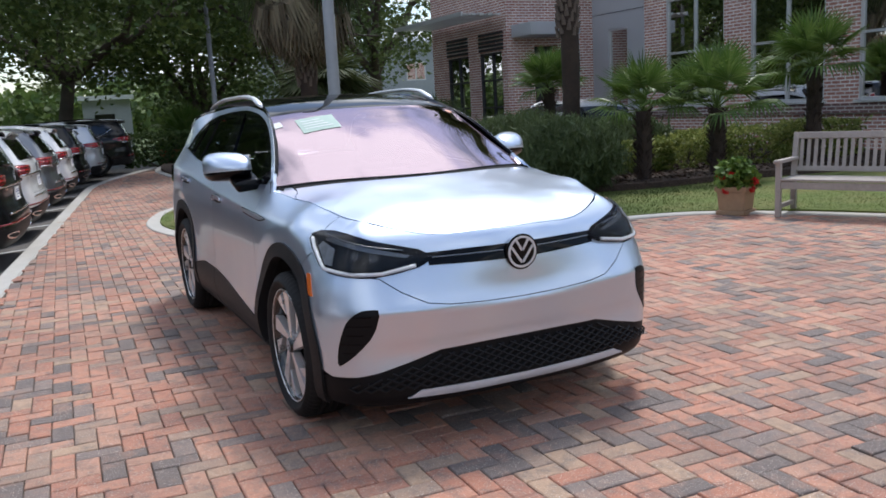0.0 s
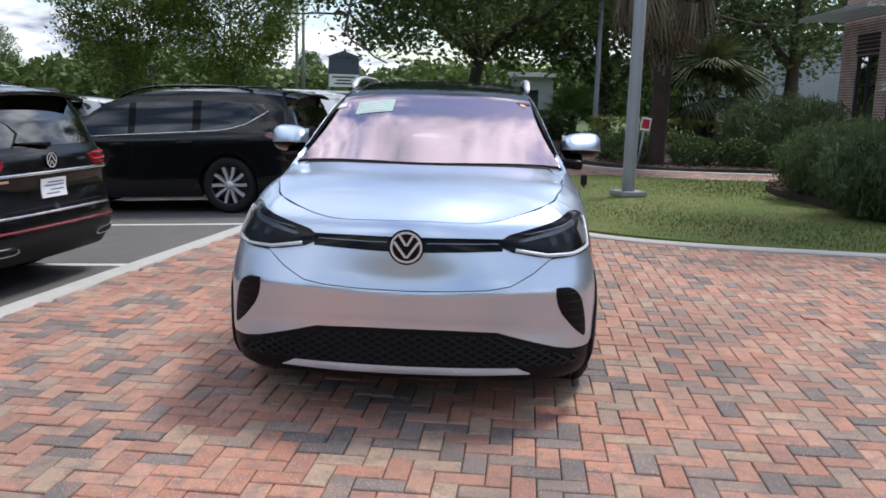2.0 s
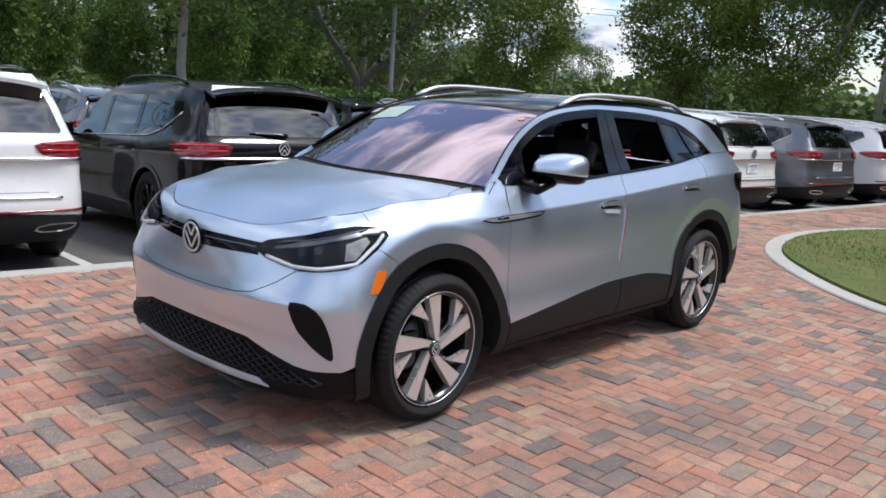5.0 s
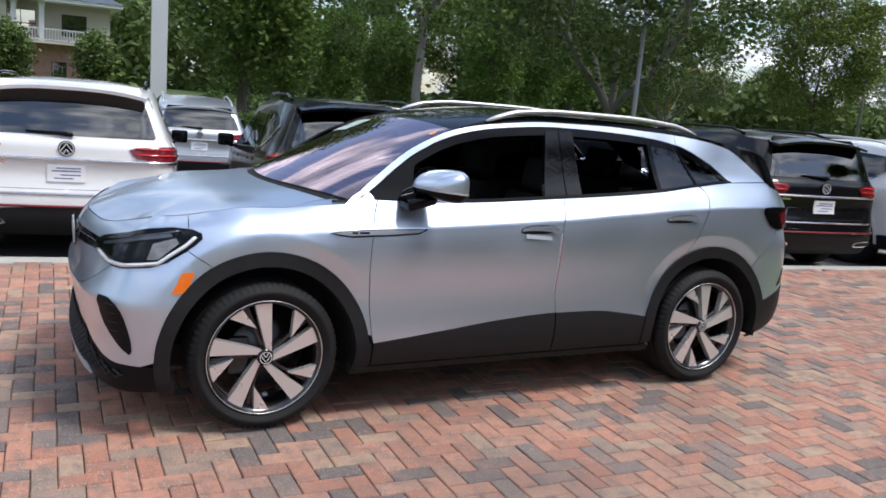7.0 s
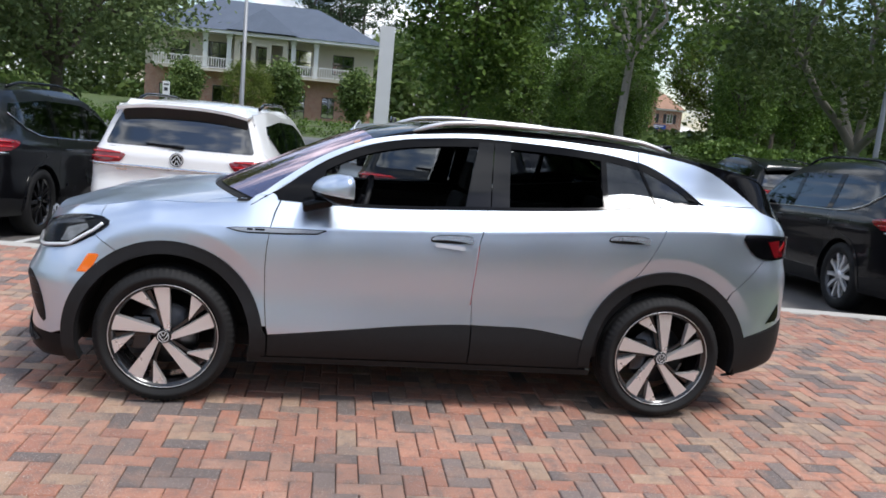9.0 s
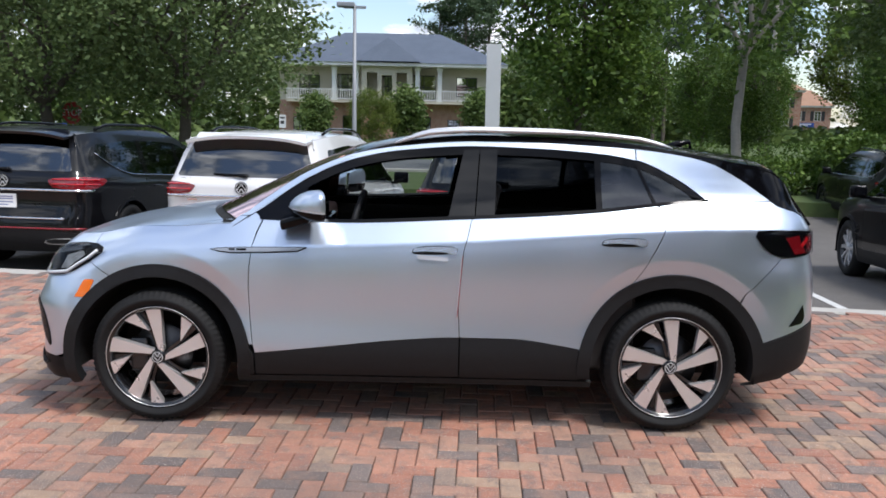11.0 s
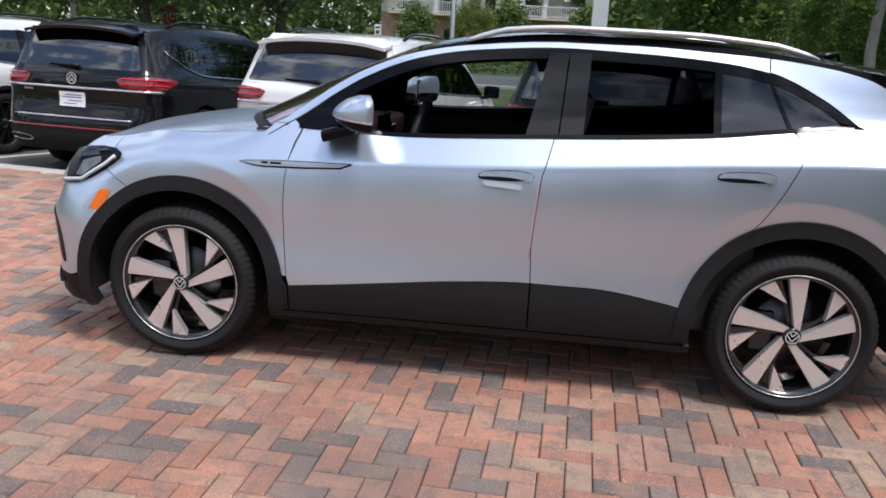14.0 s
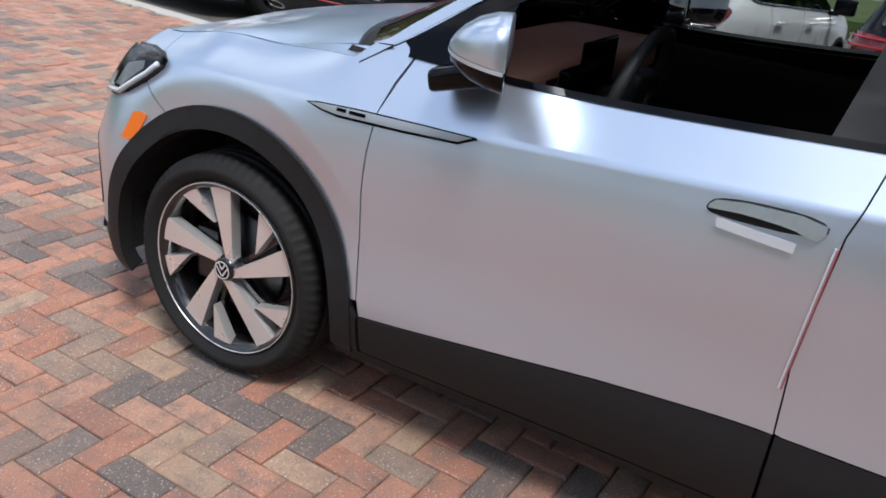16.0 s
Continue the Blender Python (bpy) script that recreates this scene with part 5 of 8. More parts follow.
    # papers on the windscreen, laid outside the pane
    for x, y, w, h, mat, nm in ((-0.37, -0.545, 0.115, 0.085, GREEN_LABEL, "windscreen_paper"), (-0.60, -0.47, 0.033, 0.03, WHITE_LABEL, "windscreen_label"), (0.545, -0.43, 0.03, 0.022, ORANGE_LABEL, "windscreen_sticker")):
        pl = part(nm, panel(R, [(x - w, y - h), (x + w, y - h), (x + w, y + h), (x - w, y + h)] if mat != ORANGE_LABEL else arc(x, y, 0.02, 0, 340, 16), mat, gap=0, deep=0, out=0.007), parent=car)
        if mat == GREEN_LABEL:
            for j in range(4):
                yy = y + 0.05 - j * 0.03
                part("printed_line", panel(R, [(x - w * 0.8, yy), (x + w * (0.2 + 0.15 * j), yy), (x + w * (0.2 + 0.15 * j), yy - 0.008), (x - w * 0.8, yy - 0.008)], WHITE_LABEL, gap=0, deep=0, out=0.009), parent=pl)
    # inner shell, wheel wells, floor
    iv, fi = [], []
    nu, nz = 220, 26
    for k in (1, -1):
        base = len(iv)
        for a in range(nu + 1):
            u = L * a / nu
            y = float(np.interp(u, EV.s, EV.xy[:, 1]))
            hi = (hood_line(u) - 0.03) if y < -1.05 else (float(belt(np.clip(u, 2, 4.9))) - 0.012 if y < 1.95 else 1.1)
            for b in range(nz + 1):
                z = 0.26 + (hi - 0.26) * b / nz
                p = EV.at(u, z, -0.03)
                iv.append((k * p[0], p[1], z))
        for a in range(nu):
            um = L * (a + 0.5) / nu
            for b in range(nz):
                zm = iv[base + a * (nz + 1) + b][2]
                if min(math.hypot(um - uf, zm - 0.362), math.hypot(um - ur, zm - 0.362)) < RA - 0.01:
                    continue
                q = (base + a * (nz + 1) + b, base + (a + 1) * (nz + 1) + b, base + (a + 1) * (nz + 1) + b + 1, base + a * (nz + 1) + b + 1)
                fi.append(q if k > 0 else q[::-1])
    part("inner_shell", mesh_of(iv, fi, DARK), parent=car)
    for s in (1, -1):
        for y in (-1.383, 1.383):
            bm = bmesh.new()
            n = 20
            rows = []
            for x in (0.50, 0.885):
                rows.append([bm.verts.new((s * x, y + 0.455 * math.cos(math.pi * min(max(i - 1, 0), n - 2) / (n - 2)), 0.275 if i in (0, n) else 0.30 + 0.515 * math.sin(math.pi * (i - 1) / (n - 2)))) for i in range(n + 1)])
            for i in range(n):
                bm.faces.new((rows[0][i], rows[0][i + 1], rows[1][i + 1], rows[1][i]))
            bm.faces.new(rows[0])
            part("wheel_well", bm, DARK, car, smooth=False)
    part("floor_pan", boxes((-0.78, 0.78, -0.93, 0.93, 0.22, 0.30), (-0.52, 0.52, -2.05, 2.12, 0.23, 0.34)), DARK, car)
    # cabin
    part("dashboard", boxes((-0.70, 0.70, -1.02, -0.60, 0.74, 0.95), (-0.14, 0.14, -0.62, 0.10, 0.3, 0.66), bevel=0.02), TRIM_IN, car, smooth=False)
    part("dash_top", boxes((-0.70, 0.70, -1.02, -0.61, 0.95, 1.075), bevel=0.045, seg=3), BROWN, car, "brown padded dashboard top", smooth=True)
    part("instrument_screen", boxes((-0.15, 0.15, -0.02, 0.015, -0.06, 0.065), (-0.05, 0.05, -0.12, -0.02, -0.06, -0.01), bevel=0.008), GLOSS_BLACK, car, at=pose(0.36, -0.53, 1.04, -12))
    part("dash_trim", boxes((-0.69, 0.69, -0.632, -0.597, 0.90, 0.925), bevel=0.008), RAIL_SILVER, car, "thin satin dashboard strip")
    part("screen", boxes((-0.15, 0.15, -0.615, -0.60, 0.97, 1.13), bevel=0.008), GLOSS_BLACK, car)
    pts = [(0.185 * math.cos(t), 0.175 * math.sin(t), 0) for t in np.linspace(0, 2 * math.pi, 41)]
    vv, ff = tube_mesh(pts, 0.018, 8, False)
    st = part("steering_wheel", mesh_of(vv, ff, TRIM_IN, True), parent=car, at=pose(0.35, -0.37, 1.06, 75, 0, 0))
    part("steering_hub", boxes((-0.17, 0.17, -0.02, 0.03, -0.015, 0.015), (-0.07, 0.07, -0.07, 0.06, -0.02, 0.02), (-0.025, 0.025, -0.17, 0, -0.012, 0.012), bevel=0.008), TRIM_IN, st)
    for x in (0.37, -0.37):
        seat(car, x, -0.02, 0.42, "front_seat")
    for x in (0.36, -0.36):
        seat(car, x, 0.98, 0.46, "rear_seat")
    for s in (1, -1):
        part("door_lining", boxes((s * 0.755 - 0.03, s * 0.755 + 0.03, -0.85, 1.2, 0.32, 1.05), bevel=0.02), TRIM_IN, car)
        part("lining_trim", boxes((s * 0.722 - 0.006, s * 0.722 + 0.006, -0.8, 0.3, 0.82, 1.0), bevel=0.006), SEAT_MAT, car)
        part("arm_rest", boxes((s * 0.70 - 0.04, s * 0.70 + 0.04, -0.45, 0.1, 0.72, 0.79), bevel=0.02), TRIM_IN, car)
    part("rear_shelf", boxes((-0.62, 0.62, 1.35, 2.1, 0.9, 1.05), bevel=0.02), TRIM_IN, car)
    part("inner_mirror", boxes((-0.12, 0.12, -0.012, 0.012, -0.03, 0.03), bevel=0.01), TRIM_IN, car, at=pose(0, -0.45, 1.40, 15))
    # wheels
    for s in (1, -1):
        for y in (-1.383, 1.383):
            ev_wheel(car, Matrix.Translation((s * 0.778, y, 0.362)) @ (Matrix.Identity(4) if s > 0 else Matrix.Rotation(math.pi, 4, "Z")), 1 if y < 0 else -2)
    return car


ev = ev_car()


# ---------------------------------------------------------------- parked sport-utility cars
def suv_body(slope):
    """Skin of a big three-row car (slope 1) or its raked two-row sister (slope above 1)."""
    side = [(0.22, -0.06), (0.32, -0.02), (0.5, 0.0), (0.75, -0.012), (0.95, -0.004), (1.04, -0.02), (1.12, -0.05), (1.2, -0.09), (1.5, -0.2), (1.66, -0.28), (1.78, -0.42)]
    tail = [(0.22, -0.16), (0.34, -0.04), (0.48, 0.0), (0.6, 0.0), (0.66, -0.03), (0.8, -0.055), (0.95, -0.04), (1.05, -0.045), (1.12, -0.085), (1.4, -0.085 - 0.115 * slope), (1.62, -0.085 - 0.26 * slope), (1.75, -0.085 - 0.36 * slope)]
    corner = [(0.22, -0.12), (0.34, -0.03), (0.48, 0.0), (0.65, 0.0), (0.8, -0.01), (0.95, -0.006), (1.05, -0.02), (1.12, -0.06), (1.4, -0.06 - 0.12 * slope), (1.62, -0.06 - 0.24 * slope), (1.75, -0.06 - 0.34 * slope)]
    nose = [(0.22, -0.1), (0.3, -0.02), (0.55, 0.0), (0.85, -0.01), (0.98, -0.04), (1.06, -0.12), (1.12, -0.3)]
    wing = [(0.22, -0.05), (0.32, 0.0), (0.6, 0.0), (0.9, -0.01), (1.0, -0.03), (1.08, -0.09), (1.15, -0.2)]
    return Body([(0, -2.52), (0.45, -2.49), (0.76, -2.37), (0.92, -2.1), (0.975, -1.7), (0.985, -0.8), (0.985, 0.8), (0.98, 1.6), (0.955, 2.12), (0.88, 2.37), (0.7, 2.475), (0.4, 2.51), (0, 2.52)],
                [('u', 0.0, nose), ('u', 0.8, nose), ('y', -1.7, wing), ('y', -1.1, side), ('y', 1.7, side), ('y', 2.3, corner), ('y', 2.5, tail)])


def road_wheel(parent, m, r, dark, spokes=10):
    hub = part("wheel", mesh_of([(0, 0, 0)], [], None), parent=parent, at=m)
    rim = r * 0.69
    bm = bmesh.new()
    h = 0.122
    lathe(bm, [(-h * 0.8, rim), (-h, rim + 0.03), (-h, r - 0.04), (-h * 0.8, r - 0.005), (0, r), (h * 0.8, r - 0.005), (h, r - 0.04), (h, rim + 0.03), (h * 0.8, rim)], 40)
    part("tyre", bm, RUBBER, hub, smooth=True)
    mat = RIM_BLACK if dark else RAIL_SILVER
    bm = bmesh.new()
    lathe(bm, [(-0.08, rim * 0.94), (0.06, rim * 0.92), (0.1, rim * 0.98), (0.105, rim * 1.01)], 40)
    lathe(bm, [(0.0, rim * 0.9), (0.0, 0.0)], 20)
    part("rim", bm, RIM_BLACK if dark else DISC, hub, smooth=True)
    for k in range(spokes):
        a = 360 / spokes * k
        bm = bmesh.new()
        prism(bm, [pol(a + 30, 0.05), pol(a + 6, rim * 0.6), pol(a + 5, rim * 0.97), pol(a - 5, rim * 0.97), pol(a - 9, rim * 0.6), pol(a - 4, 0.05)], 0.05, 0.092, 0.04)
        part("spoke", bm, mat, hub)
    bm = bmesh.new()
    lathe(bm, [(0.05, 0.075), (0.097, 0.06), (0.1, 0.0)], 24)
    part("hub", bm, mat, hub, smooth=True)


def parked_suv(name, label, coat, slope, dark_wheels, at, group, plate=True):
    car = thing(name, label, "car", at, group)
    B = suv_body(slope)
    S, T = Side(B), Side(B, True)
    hood = crown(smooth_curve([-2.6, -2.4, -2.1, -1.1, -0.9], [0.9, 1.02, 1.08, 1.17, 1.18]), smooth_curve([-2.5, -1], [0.8, 0.85]), smooth_curve([-2.5, -1], [0.05, 0.04]), 2.5)
    drop = 0.02 if slope < 1.2 else 0.06
    roof = crown(smooth_curve([-1.3, -1.15, -0.5, -0.15, 0.4, 1.2, 1.9, 2.3, 2.5], [1.08, 1.16, 1.56, 1.67, 1.73, 1.72 - drop * 0.5, 1.68 - drop, 1.63 - drop * 1.6, 1.58 - drop * 1.8]),
                 smooth_curve([-1.2, 2.3], [0.74, 0.66]), smooth_curve([-1.3, 0, 2.4], [0.08, 0.045, 0.06]), 2.6)
    R, H = Top(roof), Top(hood)
    L = B.length
    uc = B.at_y(-1.12)
    fz, rz = B.at_y(-1.55), B.at_y(1.43)

    def top_of(u):
        return trim(B, hood, u, 0.9, 1.3) if u < uc else trim(B, roof, u, 1.08, 1.8)
    us = list(np.linspace(0.0, uc, 24)) + list(np.linspace(uc + 0.005, L, 60))
    tops = [(u, top_of(u)) for u in us]
    low = 0.40
    for s in (1, -1):
        arcs = [(0.0, 0.36)] + [(fz - 0.6, 0.36)] + arc(fz, 0.38, 0.45, 180, 0, 24) + [(fz + 0.6, low), (rz - 0.6, low)] + arc(rz, 0.38, 0.45, 180, 0, 24) + [(rz + 0.6, 0.44), (L, 0.50)]
        o = [(s * a, b) for a, b in arcs + tops[::-1]]
        part("body_side", panel(S, o, coat, gap=0, deep=0.02, step=0.07), parent=car)
        skirt = [(0.0, 0.36), (fz - 0.5, 0.36), (fz - 0.43, 0.25), (0.4, 0.22), (0, 0.22)]
        part("front_skirt", panel(S, [(s * a, b) for a, b in skirt], CLAD, gap=0, step=0.08), parent=car)
        sill = [(fz + 0.42, low + 0.02), (rz - 0.42, low + 0.02), (rz - 0.40, 0.24), (fz + 0.40, 0.24)]
        part("sill", panel(S, [(s * a, b) for a, b in sill], CLAD, gap=0, out=0.004, step=0.08), parent=car)
        rs = [(rz + 0.44, 0.44), (L, 0.52), (L, 0.24), (rz + 0.42, 0.26)]
        part("rear_skirt", panel(S, [(s * a, b) for a, b in rs], CLAD, gap=0, out=0.003, step=0.08), parent=car)
        for c in (fz, rz):
            ring = arc(c, 0.38, 0.475, -8, 188, 30) + arc(c, 0.38, 0.43, 188, -8, 30)
            part("arch_trim", panel(S, [(s * a, b) for a, b in ring], coat if slope > 1.2 or coat is BLACK_PAINT else CLAD, gap=0, out=0.008, deep=0.05), parent=car)
        # side glass
        y0, y1 = B.at_y(-0.98), B.at_y(1.95)
        topg = smooth_curve([y0, B.at_y(-0.45), B.at_y(0.1), B.at_y(1.0), y1], [1.14, 1.44, 1.55, 1.54, 1.46])
        dlo = [(u, float(topg(u))) for u in np.linspace(y0, y1, 24)] + [(B.at_y(2.02), 1.36), (B.at_y(1.7), 1.20), (B.at_y(1.45), 1.135)] + [(B.at_y(0), 1.115), (y0 + 0.04, 1.10)]
        part("side_glass", panel(S, [(s * a, b) for a, b in dlo], PRIV_GLASS, gap=0, out=0.004, deep=0.01, step=0.07), parent=car)
        for y, w in ((0.03, 0.05), (1.0, 0.06)):
            u = B.at_y(y)
            part("window_pillar", panel(S, [(s * (u - w), 1.11), (s * (u + w), 1.11), (s * (u + w - 0.02), 1.545), (s * (u - w - 0.02), 1.545)], GLOSS_BLACK, gap=0, out=0.008, deep=0.01), parent=car)
        pts = [(B.at_y(y), z) for y, z in ((-0.95, 1.10), (0, 1.11), (1.3, 1.125), (1.48, 1.14), (1.72, 1.20), (2.03, 1.36))]
        tt = np.linspace(0, 5, 30)
        gu, gz = np.interp(tt, range(6), [p[0] for p in pts]), np.interp(tt, range(6), [p[1] for p in pts])
        vv, ff = tube_mesh(S.at(s * gu, gz, 0.008), 0.008, 6)
        part("belt_chrome", mesh_of(vv, ff, CHROME, True), parent=car)
        for y in (-0.93, 0.05, 1.02):
            u = B.at_y(y)
            vv, ff = tube_mesh(S.at(np.full(10, s * u), np.linspace(0.46, 1.09, 10), 0.0), 0.002, 4)
            part("door_gap", mesh_of(vv, ff, DARK), parent=car)
        for y in (-0.15, 0.85):
            u = B.at_y(y)
            vv, ff = tube_mesh(S.at(s * np.linspace(u - 0.12, u + 0.12, 6), np.full(6, 0.985), 0.03), [0.008] + [0.014] * 4 + [0.008], 6)
            part("door_handle", mesh_of(vv, ff, coat, True), parent=car)
        # tail lamp wraps the corner
        tl = rounded([(0.52, 1.06), (0.8, 1.085), (1.02, 1.09), (1.30, 1.075), (1.30, 1.03), (1.05, 0.945), (0.6, 0.955), (0.55, 1.0)], 1)
        lam = part("tail_lamp", panel(T, [(s * a, b) for a, b in tl], RED_DARK, gap=0, out=0.010, deep=0.03), parent=car, label="red wraparound tail lamp")
        for z in (1.058, 1.005):
            vv, ff = tube_mesh(T.at(s * np.linspace(0.58, 1.16, 14), np.full(14, z), 0.014), 0.009, 5)
            part("light_bar", mesh_of(vv, ff, RED_LENS, True), parent=lam)
        # exhaust trim
        ex = rounded([(0.48, 0.34), (0.52, 0.405), (0.86, 0.415), (0.84, 0.36), (0.70, 0.335)], 1)
        e = part("exhaust_trim", panel(T, [(s * a, b) for a, b in ex], CHROME, gap=0, out=0.014, deep=0.02), parent=car)
        ix = rounded([(0.51, 0.35), (0.54, 0.393), (0.84, 0.401), (0.81, 0.368), (0.70, 0.35)], 1)
        part("exhaust_inset", panel(T, [(s * a, b) for a, b in ix], DARK, gap=0, out=0.017, deep=0.005), parent=e)
        # mirror
        m = part("door_mirror", boxes((0.0, 0.2, -0.06, 0.06, -0.075, 0.085), bevel=0.035, seg=3), coat if slope > 1.2 else GLOSS_BLACK, car, at=Matrix.Translation((s * 0.99, -0.86, 1.16)) @ Matrix.Diagonal((s, 1, 1, 1)), smooth=True)
        part("mirror_arm", boxes((-0.08, 0.05, -0.03, 0.03, -0.09, -0.05), bevel=0.01), GLOSS_BLACK, m)
        pts = [(s * 0.66, y, float(roof(0.66, y)) + 0.015 + 0.045 * min(1, t * 8, (1 - t) * 8)) for t, y in zip(np.linspace(0, 1, 20), np.linspace(-0.25, 1.75, 20))]
        vv, ff = tube_mesh(pts, 0.018, 6)
        part("roof_rail", mesh_of(vv, ff, GLOSS_BLACK if slope < 1.2 else RAIL_SILVER, True), parent=car)
        for y, r in ((-1.55, 0.385), (1.43, 0.385)):
            road_wheel(car, Matrix.Translation((s * 0.845, y, 0.385)) @ (Matrix.Identity(4) if s > 0 else Matrix.Rotation(math.pi, 4, "Z")), r, dark_wheels)
        hl = rounded([(0.45, 0.93), (0.75, 0.97), (1.08, 1.0), (1.05, 0.9), (0.7, 0.84), (0.45, 0.86)], 1)
        part("headlight", panel(S, [(s * a, b) for a, b in hl], LAMP_IN, gap=0, out=0.008, deep=0.02), parent=car)
    # bonnet, screen, roof
    ed = [tuple(B.at(u, top_of(u))[:2]) for u in np.linspace(0, uc, 30)]
    ed = [p for p in ed if p[1] < -1.15]
    part("bonnet", panel(H, ed + mirror(ed[::-1])[:-1], coat, gap=0, deep=0.02, step=0.09), parent=car)
    ys = np.linspace(-1.12, 2.38 if slope < 1.2 else 2.25, 40)
    rl = [(float(B.at(B.at_y(y), top_of(B.at_y(y)))[0]), y) for y in ys]
    scr = [p for p in rl if p[1] < -0.2]
    part("windscreen", panel(R, scr + mirror(scr[::-1]), PRIV_GLASS, gap=0.01, deep=0, out=0.003, step=0.09), parent=car)
    rf = [p for p in rl if p[1] >= -0.24]
    part("roof", panel(R, rf + mirror(rf[::-1]), coat, gap=0, deep=0.03, step=0.09), parent=car)
    # rear end
    zt = 1.56 if slope < 1.2 else 1.50
    rg = [(0.77, 1.145), (0.795, 1.165), (0.70, zt - 0.03), (0.67, zt), (-0.67, zt), (-0.70, zt - 0.03), (-0.795, 1.165), (-0.77, 1.145)]
    part("rear_glass", panel(T, rg, REAR_GLASS, gap=0, out=0.006, deep=0.012, step=0.07), parent=car)
    spo = [(0.70, zt + 0.005), (0.66, zt + 0.06), (-0.66, zt + 0.06), (-0.70, zt + 0.005)]
    part("spoiler", panel(T, spo, GLOSS_BLACK if coat is not WHITE_PAINT else coat, gap=0, out=0.022, deep=0.04, step=0.07), parent=car)
    vv, ff = tube_mesh(T.at(np.linspace(-0.05, 0.34, 8), np.linspace(1.155, 1.175, 8), 0.022), [0.024, 0.022, 0.018, 0.014, 0.012, 0.01, 0.008, 0.006], 6)
    part("rear_wiper", mesh_of(vv, ff, GLOSS_BLACK, True), parent=car)
    vv, ff = tube_mesh(T.at(np.linspace(-1.06, 1.06, 40), np.full(40, 0.935), 0.012), 0.015, 6)
    part("tail_chrome", mesh_of(vv, ff, CHROME, True), parent=car, label="chrome strip under the tail lamps")
    vv, ff = tube_mesh(T.at(np.linspace(-0.72, 0.72, 30), np.full(30, 0.625), 0.010), 0.012, 6)
    part("bumper_chrome", mesh_of(vv, ff, CHROME, True), parent=car)
    vv, ff = tube_mesh(T.at(np.linspace(-0.95, 0.95, 30), np.full(30, 0.515), 0.010), 0.012, 6)
    part("red_reflector", mesh_of(vv, ff, RED_DARK, True), parent=car)
    for zz, w in ((0.665, 0.62), (1.12, 0.74)):
        vv, ff = tube_mesh(T.at(np.linspace(-w, w, 24), np.full(24, zz), 0.0005), 0.003, 4)
        part("tailgate_gap", mesh_of(vv, ff, DARK), parent=car)
    p = T.at(np.array([0.0]), np.array([1.03]), 0.012)[0]
    badge(car, Matrix.Translation(p) @ pose(0, 0, 0, -88, 0, 180), 0.062)
    if plate:
        pl = part("number_plate", panel(T, [(-0.155, 0.885), (0.155, 0.885), (0.155, 0.735), (-0.155, 0.735)], WHITE_LABEL, gap=0, out=0.016, deep=0.012), parent=car, label="white dealer plate with faint print")
        for z, a, b in ((0.86, -0.12, 0.08), (0.835, -0.12, 0.12), (0.80, -0.12, 0.05), (0.77, -0.06, 0.1)):
            part("printed_line", panel(T, [(a, z), (b, z), (b, z - 0.010), (a, z - 0.010)], BAR_INK, gap=0, out=0.018, deep=0.001), parent=pl)
    part("lettering", panel(T, [(0.50, 0.905), (0.62, 0.905), (0.62, 0.885), (0.50, 0.885)], CHROME, gap=0, out=0.006, deep=0.003), parent=car)
    # inner shell and floor
    part("floor_pan", boxes((-0.8, 0.8, -2.2, 2.25, 0.25, 0.45), (-0.55, 0.55, -2.3, 2.35, 0.3, 0.6)), DARK, car)
    part("cabin", boxes((-0.78, 0.78, -0.7, 1.95, 0.5, 1.06), (-0.55, -0.2, 0.0, 0.15, 1.0, 1.42), (0.2, 0.55, 0.0, 0.15, 1.0, 1.42), (-0.6, 0.6, 1.0, 1.15, 1.0, 1.38), bevel=0.03), TRIM_IN, car)
    for s in (1, -1):
        for y in (-1.55, 1.43):
            bm = bmesh.new()
            n = 14
            rows = [[bm.verts.new((s * x, y + 0.46 * math.cos(math.pi * i / n), 0.30 + 0.55 * math.sin(math.pi * i / n))) for i in range(n + 1)] for x in (0.6, 0.955)]
            for i in range(n):
                bm.faces.new((rows[0][i], rows[0][i + 1], rows[1][i + 1], rows[1][i]))
            bm.faces.new(rows[0])
            part("wheel_well", bm, DARK, car)
    return car


TURN = -97.5


def bay(y, back=0.0, yaw=0.0, row=0):
    """Pose of a car nose-in, its tail a hand's width from the kerb at y along the drive (row 0), or in the far row."""
    d = Vector((0.991, -0.131, 0))
    if row == 0:
        tail = Vector((float(kerb_x(y)) - 0.5 - back, y, 0))
    else:
        tail = Vector((-12.0 - back, y, 0))
    c = tail - d * 2.52
    return pose(c.x, c.y, float(lot_z(c.x, c.y)), 3.5 if row == 0 else 0, 0, TURN + yaw)


G1 = "cars parked along the drive"
black_suv = parked_suv("large_suv", "black three-row sport utility car parked on asphalt", BLACK_PAINT, 1.0, True, bay(0.72, -0.0), G1)
white_suv = parked_suv("large_suv", "white three-row sport utility car parked on asphalt", WHITE_PAINT, 1.0, True, bay(-2.02, 0.0), G1)
black_silver = parked_suv("large_suv", "black three-row sport utility car with silver alloy wheels", BLACK_PAINT, 1.0, False, bay(6.1, -0.4), G1)
white_cross = parked_suv("crossover", "white raked-back crossover parked on asphalt", WHITE_PAINT, 1.5, False, bay(8.6, -0.35), G1)
grey_cross = parked_suv("crossover", "grey raked-back crossover parked on asphalt", GREY_PAINT, 1.5, False, bay(11.4, -0.35), G1)
silver_suv = parked_suv("large_suv", "pale silver sport utility car parked on asphalt", STEEL_PAINT, 1.2, False, bay(20.0), G1)
copy_thing(black_suv, bay(-4.76, 0.05))
